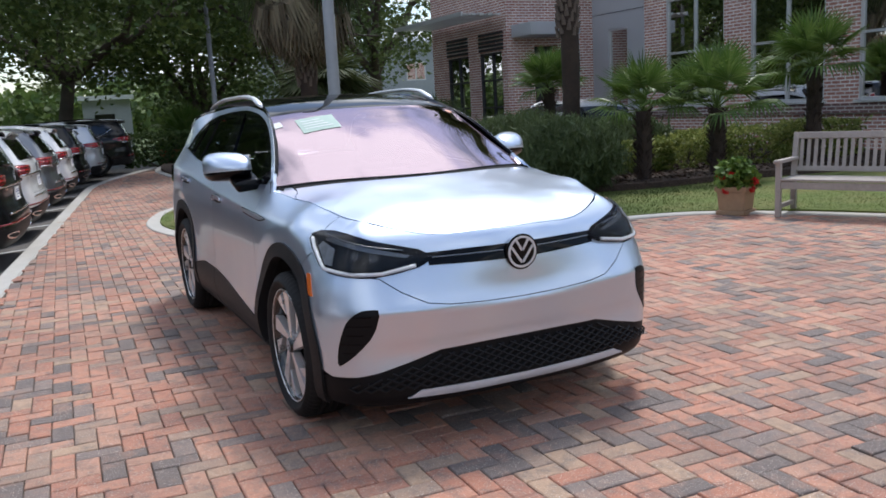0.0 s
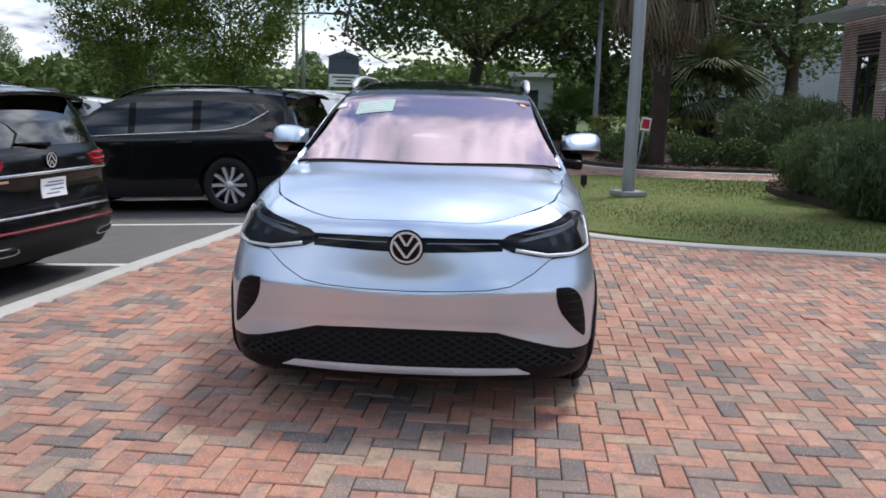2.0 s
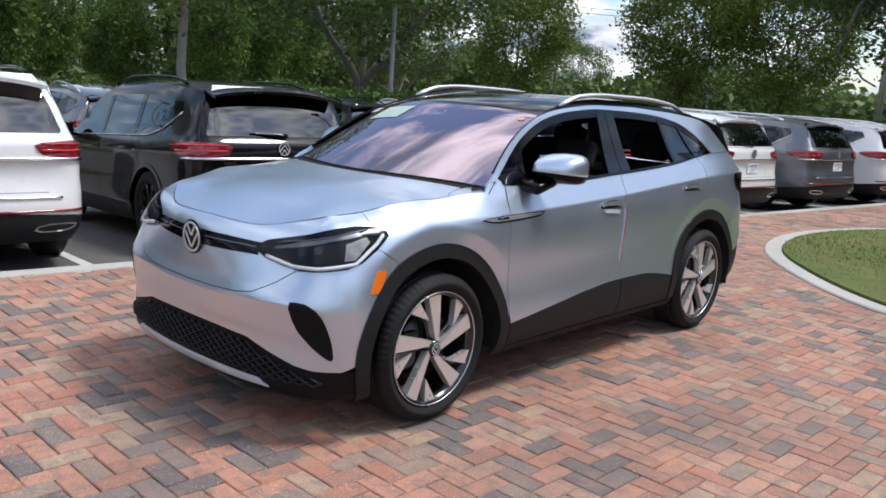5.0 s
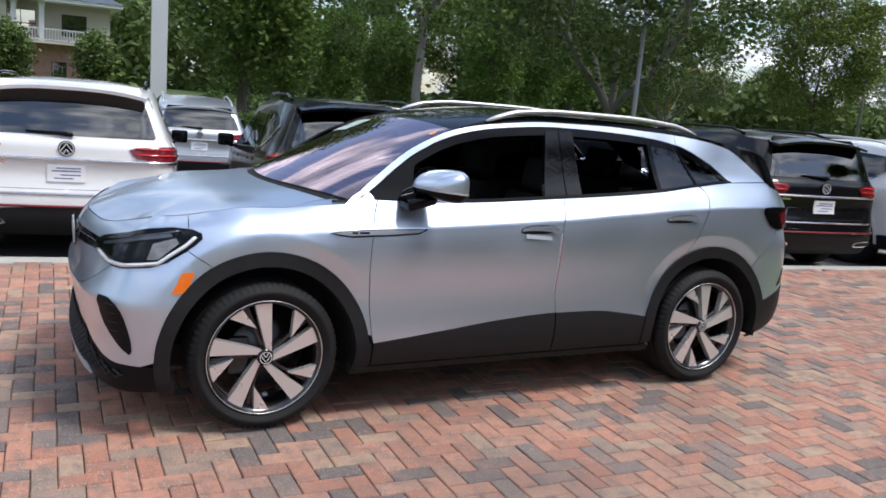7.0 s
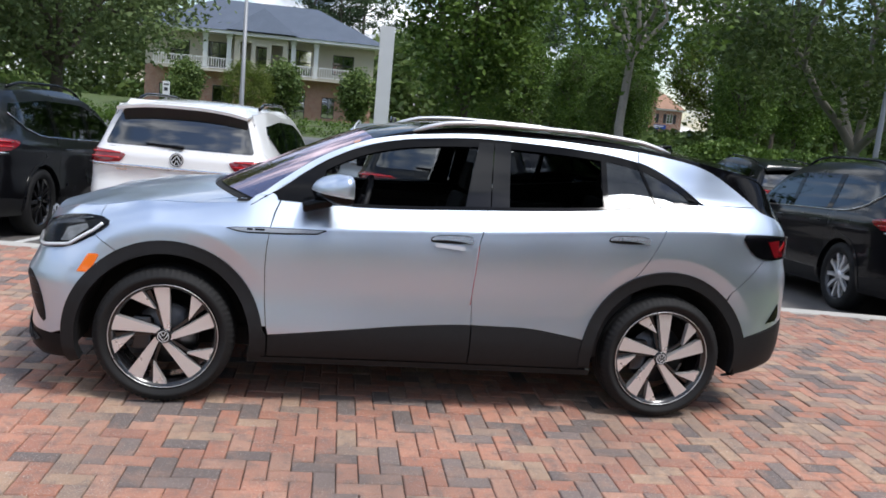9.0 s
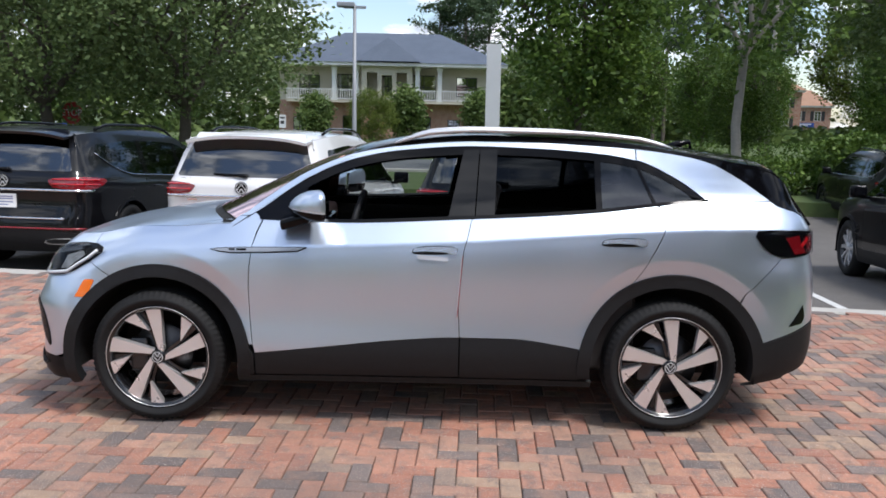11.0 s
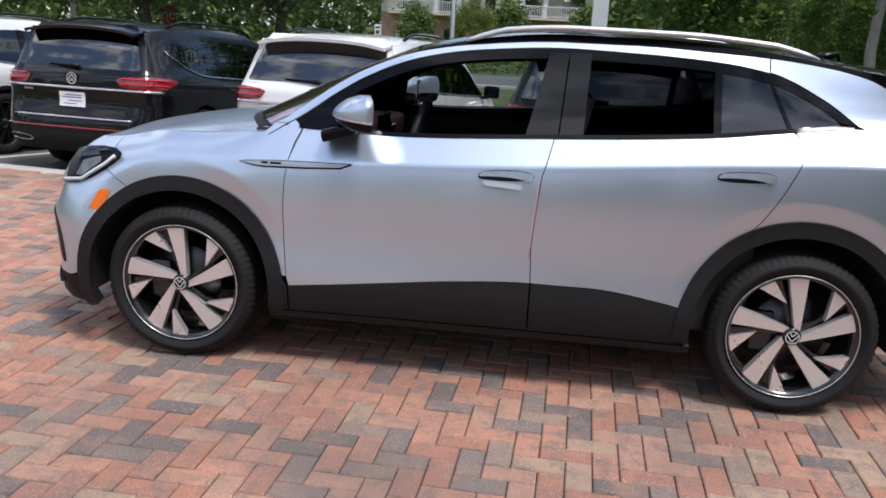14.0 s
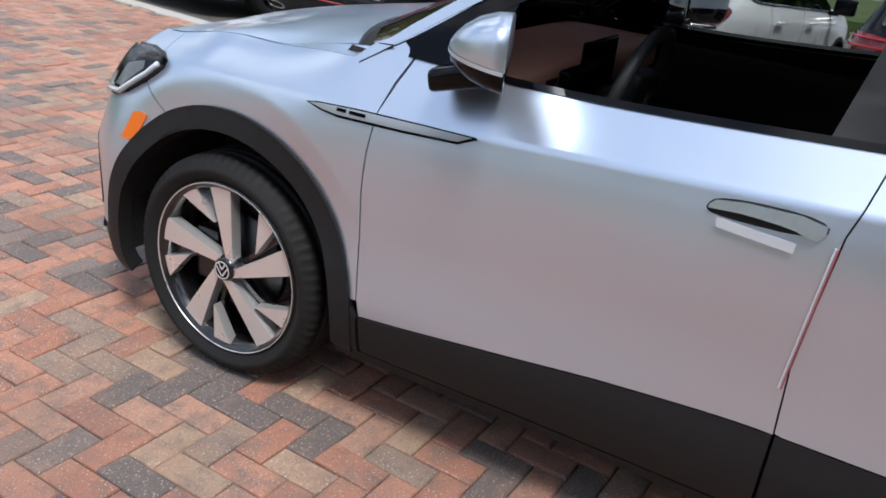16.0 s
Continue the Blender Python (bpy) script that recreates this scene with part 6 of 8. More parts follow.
copy_thing(white_suv, bay(-7.5, 0.1))
copy_thing(white_cross, bay(14.2, -0.35))
copy_thing(black_silver, bay(17.0, -0.3))
copy_thing(black_suv, bay(22.6))
G2 = "cars in the far row"
for y, src, lab in ((0.8, silver_suv, ""), (3.6, grey_cross, ""), (10.2, black_suv, ""), (13.0, white_cross, ""), (15.8, grey_cross, ""), (18.6, black_suv, ""), (21.4, white_suv, ""), (-11.0, silver_suv, "")):
    tagged(copy_thing(src, bay(y, row=1)), group=G2)


# ---------------------------------------------------------------- plants
BARK = plain("grey_brown_bark", (0.10, 0.082, 0.065), 0.95, grain=0.45, scale=16, bump=0.9)
PALE_BARK = plain("pale_bark", (0.27, 0.25, 0.22), 0.9, grain=0.35, scale=14, bump=0.6)
PALM_BARK = plain("fibrous_palm_trunk", (0.048, 0.032, 0.024), 0.95, grain=0.75, scale=18, bump=1.0)
PALM_BOOT = plain("old_palm_leaf_bases", (0.15, 0.115, 0.095), 0.9, grain=0.45, scale=20, bump=0.6)
LEAF_OAK = leaf_mat("oak_leaves", (0.076, 0.124, 0.040), (0.222, 0.285, 0.104))
LEAF_DARK = leaf_mat("dark_leaves", (0.064, 0.112, 0.030), (0.200, 0.268, 0.074))
LEAF_YEL = leaf_mat("yellowish_leaves", (0.071, 0.118, 0.017), (0.224, 0.266, 0.047))
LEAF_MAPLE = leaf_mat("maple_leaves", (0.045, 0.100, 0.014), (0.177, 0.266, 0.050))
LEAF_PINE = leaf_mat("pine_needles", (0.04, 0.075, 0.032), (0.085, 0.125, 0.055))
LEAF_HEDGE = leaf_mat("clipped_hedge_leaves", (0.11, 0.165, 0.03), (0.44, 0.45, 0.13))
LEAF_BOX = leaf_mat("boxwood_leaves", (0.036, 0.075, 0.020), (0.105, 0.155, 0.042))
LEAF_ROSE = leaf_mat("rosemary_needles", (0.055, 0.085, 0.030), (0.135, 0.175, 0.075))
PALM_GREEN = leaf_mat("fan_palm_green", (0.070, 0.135, 0.026), (0.19, 0.265, 0.075), 0.35)
PALM_DRY = leaf_mat("dry_palm_leaves", (0.11, 0.09, 0.065), (0.36, 0.31, 0.22), 0.8)
PALM_OLD = leaf_mat("sabal_palm_leaves", (0.040, 0.062, 0.020), (0.115, 0.135, 0.050), 0.6)
GERANIUM = leaf_mat("red_petals", (0.45, 0.012, 0.012), (0.65, 0.035, 0.03))


def leaves(centres, per, spread, size, rng, flat=0.0, long=1.6, hang=0.0):
    """Small leaf shapes strewn round clump middles: verts and faces."""
    c = np.repeat(np.asarray(centres, float), per, 0)
    n = len(c)
    p = c + rng.normal(0, 1, (n, 3)) * np.array([spread, spread, spread * 0.6])
    a = rng.normal(0, 1, (n, 3))
    a[:, 2] = a[:, 2] * (1 - flat) - hang
    a /= np.linalg.norm(a, axis=1)[:, None]
    b = np.cross(a, rng.normal(0, 1, (n, 3)))
    b /= np.linalg.norm(b, axis=1)[:, None]
    s = size * rng.uniform(0.6, 1.3, (n, 1))
    a, b = a * s * long / 2, b * s / 2
    v = np.stack([p - a, p + b * 0.9 - a * 0.1, p + a, p - b * 0.9 - a * 0.1], 1).reshape(-1, 3)
    return v, np.arange(4 * n).reshape(-1, 4)


def fast_mesh(v, f, mat):
    me = bpy.data.meshes.new("m")
    me.from_pydata(np.asarray(v).tolist(), [], np.asarray(f).tolist())
    me.materials.append(mat)
    return me


def grow(rng, base, top, r, depth, out, tips, bend=0.25, keep=None):
    """Limbs that fork; collects tubes and the ends of twigs."""
    a, b = np.array(base, float), np.array(top, float)
    if keep:
        b = keep(b)
    ln = max(np.linalg.norm(b - a), 0.05)
    pts = [a + (b - a) * t + rng.normal(0, 0.035 * ln, 3) * math.sin(math.pi * t) for t in np.linspace(0, 1, 5)]
    out.append((pts, [r * (1 - 0.38 * t) for t in np.linspace(0, 1, 5)]))
    if depth == 0:
        tips.append(b)
        return
    d = (b - a) / ln
    for k in range(3 if depth > 1 else 2):
        w = rng.normal(0, 1, 3)
        w -= d * (w @ d)
        w /= np.linalg.norm(w)
        e = d * rng.uniform(0.45, 0.9) + w * rng.uniform(0.55, 0.95) + np.array([0, 0, bend * 0.4])
        e /= np.linalg.norm(e)
        s = b if k else pts[3]
        grow(rng, s, s + e * ln * rng.uniform(0.6, 0.85), r * 0.6, depth - 1, out, tips, bend, keep)
    if depth >= 2:
        tips.append(b)


def limbs_mesh(tubes, mat, n=7):
    v, f = [], []
    for pts, rad in tubes:
        a, b = tube_mesh(pts, rad, n, False)
        f += [tuple(i + len(v) for i in q) for q in b]
        v += a
    return mesh_of(v, f, mat, True)


def tree(name, label, at, seed, height, trunk, trunk_r, crown_r, leaf, bark, size=0.16, clumps=420, per=22, low=0.35, lean=(0, 0), spread=0.55, forks=4, group="", airy=0.35):
    """A tree: a tapered trunk with forking limbs, and an uneven crown of leaf clumps."""
    rng = np.random.RandomState(seed)
    t = thing(name, label, "tree", at, group)
    tubes, tips = [], []
    foot = np.array([0, 0, -0.1])
    fork = np.array([lean[0], lean[1], trunk])
    pts = [foot + (fork - foot) * q + (rng.normal(0, trunk_r * 0.4, 3) if 0 < q < 1 else 0) for q in (0, 0.12, 0.5, 1)]
    tubes.append((pts, [trunk_r * 1.5, trunk_r * 1.1, trunk_r, trunk_r * 0.85]))
    mid = np.array([lean[0] * 1.5, lean[1] * 1.5, (height + height * low) / 2])
    half = np.array([crown_r, crown_r, height * (1 - low) / 2])
    def keep(p):
        q = np.linalg.norm((p - mid) / half)
        return mid + (p - mid) * 0.9 / q if q > 0.9 and p[2] > mid[2] * 0.6 else p

    for k in range(forks):
        a = 2 * math.pi * (k + rng.uniform(-0.25, 0.25)) / forks
        goal = fork + np.array([math.cos(a) * crown_r * 0.5, math.sin(a) * crown_r * 0.5, (height - trunk) * rng.uniform(0.22, 0.45)])
        grow(rng, fork, goal, trunk_r * 0.62, 3, tubes, tips, 0.25, keep)
    grow(rng, fork, fork + np.array([0, 0, (height - trunk) * 0.5]), trunk_r * 0.6, 3, tubes, tips, 0.25, keep)
    part("trunk", limbs_mesh(tubes, bark), parent=t)
    tips = np.array(tips)
    k = ((tips - mid) / half)
    ln = np.linalg.norm(k, axis=1)[:, None]
    tips = np.where(ln > 1, mid + (tips - mid) / np.maximum(ln, 1e-6) * rng.uniform(0.8, 1.0, (len(tips), 1)), tips)
    extra = rng.normal(0, 1, (clumps, 3))
    extra /= np.linalg.norm(extra, axis=1)[:, None]
    extra = mid + extra * half * rng.uniform(airy, 1.0, (clumps, 1)) ** 0.5
    lump = np.array([noise.noise(Vector(e * 2.2 / crown_r) + Vector((seed, 0, 0))) for e in extra])
    extra = extra[lump > -0.13]
    cs = np.vstack([tips, extra])
    v, f = leaves(cs, per, spread, size, rng, 0.35)
    part("crown", fast_mesh(v, f, leaf), parent=t)
    return t


def pine(name, label, at, seed, height, leaf, group=""):
    rng = np.random.RandomState(seed)
    t = thing(name, label, "tree", at, group)
    tubes = [([(0, 0, -0.2), (0.1, 0, height * 0.5), (0, 0.1, height)], [0.24, 0.18, 0.04])]
    cs = []
    for k in range(26):
        z = height * rng.uniform(0.5, 1.0)
        a, l = rng.uniform(0, 6.28), (1.05 - z / height) * height * 0.34 + 0.5
        e = np.array([math.cos(a) * l, math.sin(a) * l, z + 0.5])
        tubes.append(([(0, 0, z), tuple(e)], [0.06, 0.02]))
        cs += [e * q + np.array([0, 0, z]) * (1 - q) + rng.normal(0, 0.25, 3) for q in (0.45, 0.65, 0.85, 1.0)]
    part("trunk", limbs_mesh(tubes, BARK, 6), parent=t)
    v, f = leaves(cs, 40, 0.42, 0.2, rng, 0.2, 2.4)
    part("crown", fast_mesh(v, f, leaf), parent=t)
    return t


def fan_mesh(rng, blades, length, open_deg, droop, mat, stalk):
    """A palm leaf: a stalk and a fan of folded narrow blades."""
    v, f = [], []
    tv, tf = tube_mesh([(0, 0, 0), (stalk * 0.5, 0, 0.03 * stalk), (stalk, 0, 0)], [0.012, 0.009, 0.007], 4, False)
    v += [tuple(q) for q in tv]
    f += tf
    for k in range(blades):
        a = radians(-open_deg / 2 + open_deg * k / (blades - 1))
        l = length * (0.72 + 0.28 * math.cos(a * 0.8)) * rng.uniform(0.9, 1.08)
        d = np.array([math.cos(a), math.sin(a), 0.0])
        s = np.array([-math.sin(a), math.cos(a), 0.0])
        w = 0.022 * length / 0.55
        o = np.array([stalk, 0, 0.0])
        up = np.array([0, 0, 1.0])
        p1, p2 = o + d * l * 0.55 + up * 0.02, o + d * l - up * droop * l
        i = len(v)
        v += [tuple(o), tuple(p1 + s * w), tuple(p1 - up * 0.012), tuple(p1 - s * w), tuple(p2)]
        f += [(i, i + 2, i + 1), (i, i + 3, i + 2), (i + 1, i + 2, i + 4), (i + 2, i + 3, i + 4)]
    return mesh_of(v, f, mat)


def fan_palm(label, at, seed, trunk_h, count=26, length=0.5, stalk=0.42):
    """A small fan palm on a shaggy dark trunk."""
    rng = np.random.RandomState(seed)
    t = thing("fan_palm", label, "palm", at, "fan palms in the bed")
    tubes = [([(0, 0, -0.1), (0.02, 0, trunk_h * 0.5), (0, 0, trunk_h)], [0.125, 0.13, 0.125])]
    for k in range(130):
        a, z = rng.uniform(0, 6.28), rng.uniform(0.05, trunk_h)
        c, s = math.cos(a), math.sin(a)
        tubes.append(([(c * 0.10, s * 0.10, z), (c * 0.175, s * 0.175, z + 0.08)], [0.016, 0.007]))
    part("trunk", limbs_mesh(tubes, PALM_BARK, 6), parent=t)
    kinds = [fan_mesh(rng, 24, length, 230, d, PALM_GREEN, stalk) for d in (0.05, 0.2, 0.4)]
    for k in range(count):
        up = 80 - 84 * (k / count) ** 0.9 + rng.uniform(-8, 8)
        kind = kinds[0 if up > 35 else 1 if up > 5 else 2]
        fr = new("frond", kind)
        fr.parent = t
        fr.matrix_basis = pose(0, 0, trunk_h - 0.02 + 0.05 * (up / 90), rng.uniform(-15, 15), -up, k * 137.5 + rng.uniform(-10, 10))
    return t


def sabal_palm(label, at, seed, trunk_h, radius=0.19, dry=60, green=40, length=1.0):
    """A tall palm with a hanging skirt of dry leaves."""
    rng = np.random.RandomState(seed)
    t = thing("cabbage_palm", label, "palm", at)
    pts = [(0.03 * math.sin(z), 0.02 * math.cos(z * 1.3), z) for z in np.linspace(-0.1, trunk_h, 12)]
    part("trunk", mesh_of(*tube_mesh(pts, [radius * 1.2] + [radius * rng.uniform(0.95, 1.06) for _ in range(11)], 14, False), PALM_BARK, True), parent=t)
    stubs = []
    for k in range(int(trunk_h * 34)):
        a, z = k * 2.4, trunk_h * (0.42 + 0.58 * k / (trunk_h * 34))
        c, s, r = math.cos(a), math.sin(a), radius * rng.uniform(0.85, 0.98)
        stubs.append(([(c * r, s * r, z), (c * (r + radius * 0.18), s * (r + radius * 0.18), z + radius * 0.55), (c * (r + radius * 0.42), s * (r + radius * 0.42), z + radius * 1.15)], [radius * 0.3, radius * 0.2, radius * 0.07]))
    part("leaf_base", limbs_mesh(stubs, PALM_BOOT, 5), parent=t, label="old split leaf bases")
    dk = [fan_mesh(rng, 26, length, 150, 0.75, PALM_DRY, 0.9), fan_mesh(rng, 22, length * 0.9, 110, 0.9, PALM_DRY, 0.7)]
    gk = [fan_mesh(rng, 28, length, 220, 0.45, PALM_OLD, 1.0), fan_mesh(rng, 28, length, 200, 0.7, PALM_OLD, 0.9)]
    for k in range(dry + green):
        old = k < dry
        up = rng.uniform(-88, -38) if old else rng.uniform(-40, 75)
        fr = new("dry_frond" if old else "frond", (dk if old else gk)[k % 2])
        fr.parent = t
        fr.matrix_basis = pose(0, 0, trunk_h + (rng.uniform(-0.5, 0.1) if old else 0.1), rng.uniform(-25, 25), -up, k * 137.5)
    return t


def shrub(name, label, at, seed, half, leaf, size, n, per, spread, shell=0.8, long=1.6, upright=False, group="", box_like=False):
    """A bush: leaf clumps over a rounded or clipped shape on short stems."""
    rng = np.random.RandomState(seed)
    t = thing(name, label, "shrub", at, group)
    hx, hy, hz = half
    if box_like:
        p = rng.uniform(-1, 1, (n, 3))
        ax = rng.randint(0, 5, n)
        for i in range(n):
            if rng.rand() < shell:
                p[i, (0, 0, 1, 1, 2)[ax[i]]] = (1, -1, 1, -1, 1)[ax[i]]
        c = p * np.array([hx, hy, hz]) + np.array([0, 0, hz])
        c += rng.normal(0, 0.03, c.shape)
    else:
        d = rng.normal(0, 1, (n, 3))
        d /= np.linalg.norm(d, axis=1)[:, None]
        rad = np.where(rng.rand(n) < shell, rng.uniform(0.86, 1.0, n), rng.uniform(0.3, 0.9, n))
        bumps = np.array([1 + 0.16 * noise.noise(Vector(q * 2.3) + Vector((seed, 3, 1))) for q in d])
        c = d * (rad * bumps)[:, None] * np.array([hx, hy, hz]) + np.array([0, 0, hz * 0.95])
        c[:, 2] = np.maximum(c[:, 2], 0.03)
    v, f = leaves(c, per, spread, size, rng, 0.0, long, -1.4 if upright else 0.0)
    v[:, 2] = np.maximum(v[:, 2], -0.03)
    part("foliage", fast_mesh(v, f, leaf), parent=t)
    tubes = []
    for k in range(14):
        e = c[rng.randint(len(c))] * 0.9
        tubes.append(([(rng.uniform(-0.2, 0.2) * hx, rng.uniform(-0.2, 0.2) * hy, -0.05), tuple(e * np.array([0.6, 0.6, 0.5])), tuple(e)], [0.018, 0.012, 0.006]))
    part("woody_stem", limbs_mesh(tubes, BARK, 5), parent=t)
    return t


# the great oak at the end of the drive, and the trees behind it
oak = tree("oak_tree", "broad spreading live oak with dark forking limbs", pose(-0.5, 26.5, 0), 3, 12.5, 2.9, 0.25, 9.0, LEAF_DARK, BARK, 0.15, 3000, 34, 0.22, (0.2, 0), 0.62, 6, airy=0.4)
tree("shade_tree", "dense green tree behind the drive", pose(11.0, 37, -0.1), 8, 12, 2.2, 0.3, 5.5, LEAF_OAK, BARK, 0.16, 700, 28, 0.08, spread=0.6)
tree("shade_tree", "dense green tree at the end of the drive", pose(5.2, 32, -0.1), 27, 10.5, 1.6, 0.25, 3.4, LEAF_OAK, BARK, 0.16, 440, 26, 0.08, spread=0.5)
tree("shade_tree", "dense green tree beside the palms", pose(12.5, 30, -0.1), 18, 12, 3.0, 0.3, 5.0, LEAF_OAK, BARK, 0.16, 560, 26, 0.25, spread=0.6)
street = tree("street_tree", "yellow-green street tree at the edge of the lot", pose(-24, 49, -0.1), 5, 11.5, 2.4, 0.17, 4.2, LEAF_YEL, BARK, 0.145, 760, 42, 0.14, spread=0.45)
copy_thing(street, pose(-16.6, 48, -0.1, 0, 0, 130))
maple = tree("maple_tree", "dense bright green maple beside the sign pylon", pose(-25.5, 4.9, -0.1), 11, 10.5, 2.0, 0.18, 2.6, LEAF_MAPLE, BARK, 0.14, 760, 30, 0.14, spread=0.4)
sycamore = tree("sycamore_tree", "pale-barked tree with a thin open crown", pose(-17.6, 8.05, -0.1), 14, 9.5, 3.6, 0.13, 3.0, LEAF_MAPLE, PALE_BARK, 0.12, 300, 24, 0.32, spread=0.5)
bosk = tree("oak_tree", "low wide dark oak by the road", pose(-21.5, -12.6, -0.1), 21, 8.6, 2.0, 0.2, 4.3, LEAF_OAK, BARK, 0.11, 1000, 34, 0.2, spread=0.5, airy=0.42)
copy_thing(bosk, pose(-22.0, -8.3, -0.1, 0, 0, 75))
copy_thing(bosk, pose(-20, -18, -0.1, 0, 0, 160))
oak2 = tree("oak_tree", "big dark oak with pale forking trunk by the road", pose(-22.6, 18.9, -0.1), 31, 11.5, 1.6, 0.26, 6.8, LEAF_DARK, PALE_BARK, 0.15, 1350, 30, 0.25, spread=0.5, airy=0.4)
copy_thing(oak2, pose(-33, 31, -0.1, 0, 0, 200) @ Matrix.Scale(0.6, 4))
copy_thing(maple, pose(-28, 11.6, -0.1, 0, 0, 60) @ Matrix.Scale(0.45, 4))
copy_thing(maple, pose(-33, 8.5, -0.1, 0, 0, 220) @ Matrix.Scale(0.6, 4))
for _x, _y, _r, _k in ((-42, 14.5, 10, 0.62), (-44, 18.5, 120, 0.6), (-45, 10, 220, 0.75)):
    copy_thing(maple, pose(_x, _y, -0.1, 0, 0, _r) @ Matrix.Scale(_k, 4))
small = tree("small_tree", "small dark evergreen before the white house", pose(-50, -2.6, -0.6), 41, 4.4, 0.8, 0.1, 0.95, LEAF_DARK, BARK, 0.16, 240, 22, 0.15, spread=0.3)
copy_thing(small, pose(-52, -8.8, -0.6, 0, 0, 70) @ Matrix.Scale(0.9, 4))
copy_thing(small, pose(-54, 2.4, -0.6, 0, 0, 170))
tagged(copy_thing(street, pose(-48, -4.6, -0.6, 0, 0, 90) @ Matrix.Scale(0.36, 4)), "small yellow-green tree before the white house")
pine_a = pine("pine_tree", "tall thin pine with tufted crown", pose(-92, 2, -0.2), 51, 19, LEAF_PINE, "far pines")
for x, y, k in ((-98, 5, 1.05), (-95, -1, 0.95), (-80, 22, 0.9), (-84, 27, 1.0), (-78, 31, 0.85), (-88, 36, 1.0), (-72, 19, 0.8), (-110, 44, 1.1), (-97, 60, 1.0), (-60, 36, 0.8), (-66, 41, 0.85)):
    copy_thing(pine_a, pose(x, y, -0.2, 0, 0, x * 37) @ Matrix.Scale(k, 4))

# woods all round; trees out of view are added for what the cars mirror
rng = np.random.RandomState(77)
WOODS = "woods round the lot"
kinds = [oak2, maple, street, bosk, oak2]
for k, ang in enumerate(np.arange(-170, 175, 7.0)):
    # nearer ring, mostly out of view: added to darken the cars' reflections
    if -40 < ang < 62:
        dist = rng.uniform(52, 72)
    elif 62 <= ang < 120:
        dist = rng.uniform(92, 125)
    else:
        dist = rng.uniform(95, 135)
    x, y = math.cos(radians(ang)) * dist, math.sin(radians(ang)) * dist
    if -95 < x < -55 and -24 < y < 12:
        continue
    if math.hypot(x - 16, y - 16) < 14 or 152 < ang < 160:
        continue
    src = kinds[rng.randint(5)]
    tagged(copy_thing(src, pose(x, y, -0.6, 0, 0, rng.uniform(0, 360)) @ Matrix.Scale(rng.uniform(0.95, 1.5) * (0.6 if 66 < ang < 150 or 160 < ang < 173 else 1.0), 4)), "broadleaf tree in the ring of woods, added out of view too", group=WOODS)

# the dense edge of the woods, far off
rng = np.random.RandomState(78)
cs = []
for k in range(9000):
    ang = rng.uniform(55, 285)
    top = 9.0 + 4.0 * noise.noise(Vector((ang * 0.11, 1.7, 0))) + 2.2 * noise.noise(Vector((ang * 0.5, 4.1, 0)))
    if 152 < ang < 159.5:
        top = 1.0
    if 191 < ang < 250:
        top += 6.0
    if 55 < ang < 140:
        top *= 0.6
    dist = rng.uniform(84, 108)
    z = top * rng.uniform(0, 1) ** (0.85 if k % 3 else 2.2)
    x, y = math.cos(radians(ang)) * dist, math.sin(radians(ang)) * dist
    if x > -88 and -28 < y < 16:
        x -= 22
    cs.append((x, y, z - 0.6))
v, f = leaves(cs, 18, 0.95, 0.62, rng, 0.3)
far_woods = part("far_woods", fast_mesh(v, f, LEAF_DARK))
tagged(far_woods, "dark dense edge of the woods beyond the road", "woods", kind="stuff")
copy_thing(street, pose(-48, 61.7, -0.3, 0, 0, 75) @ Matrix.Scale(1.3, 4))
for _x, _y, _r, _k in ((-46, 27, 30, 0.8), (-51, 34, 150, 1.0), (-58, 42, 250, 1.1)):
    copy_thing(maple, pose(_x, _y, -0.3, 0, 0, _r) @ Matrix.Scale(_k, 4))

# palms and beds
sabal_palm("tall palm with a skirt of hanging dry fan leaves", pose(4.05, 13.5, 0.05), 61, 4.75, 0.19, 90, 46, 1.0)
sabal_palm("short palm with drooping grey-green fan leaves", pose(6.6, 19.5, 0.05), 62, 1.6, 0.2, 6, 30, 1.0)
sabal_palm("slender palm with a rough dark trunk in the bed", pose(6.2, 6.25, 0.1), 63, 5.6, 0.15, 10, 26, 0.9)
fan_palm("fan palm with bright green leaves and shaggy trunk", pose(7.1, 5.5, 0.12), 64, 1.1, 20, 0.5, 0.5)
fan_palm("fan palm with bright green leaves and shaggy trunk", pose(8.45, 5.25, 0.12), 65, 1.08, 22, 0.56, 0.65)
fan_palm("taller fan palm with bright green leaves", pose(10.75, 5.25, 0.12), 66, 1.68, 21, 0.58, 0.55)
fan_palm("fan palm half hidden behind the tall trunk", pose(7.9, 9.4, 0.12), 67, 1.6)
fan_palm("low palm beside the end of the drive", pose(3.1, 24.5, 0.0), 68, 0.8, 30, 0.7, 0.6)
shrub("rosemary_bush", "dark grey-green rosemary bush before the palm trunk", pose(5.62, 5.5, 0.1), 75, (0.78, 0.72, 0.54), LEAF_ROSE, 0.018, 700, 34, 0.10, 0.7, 9.0, True)
shrub("rosemary_bush", "large grey-green rosemary bush in the mulch bed", pose(5.95, 7.3, 0.1), 71, (1.1, 1.0, 0.58), LEAF_ROSE, 0.018, 900, 34, 0.10, 0.7, 9.0, True)
shrub("rosemary_bush", "grey-green rosemary bush behind the first", pose(6.8, 8.9, 0.1), 72, (1.15, 1.0, 0.5), LEAF_ROSE, 0.018, 700, 34, 0.10, 0.7, 9.0, True)
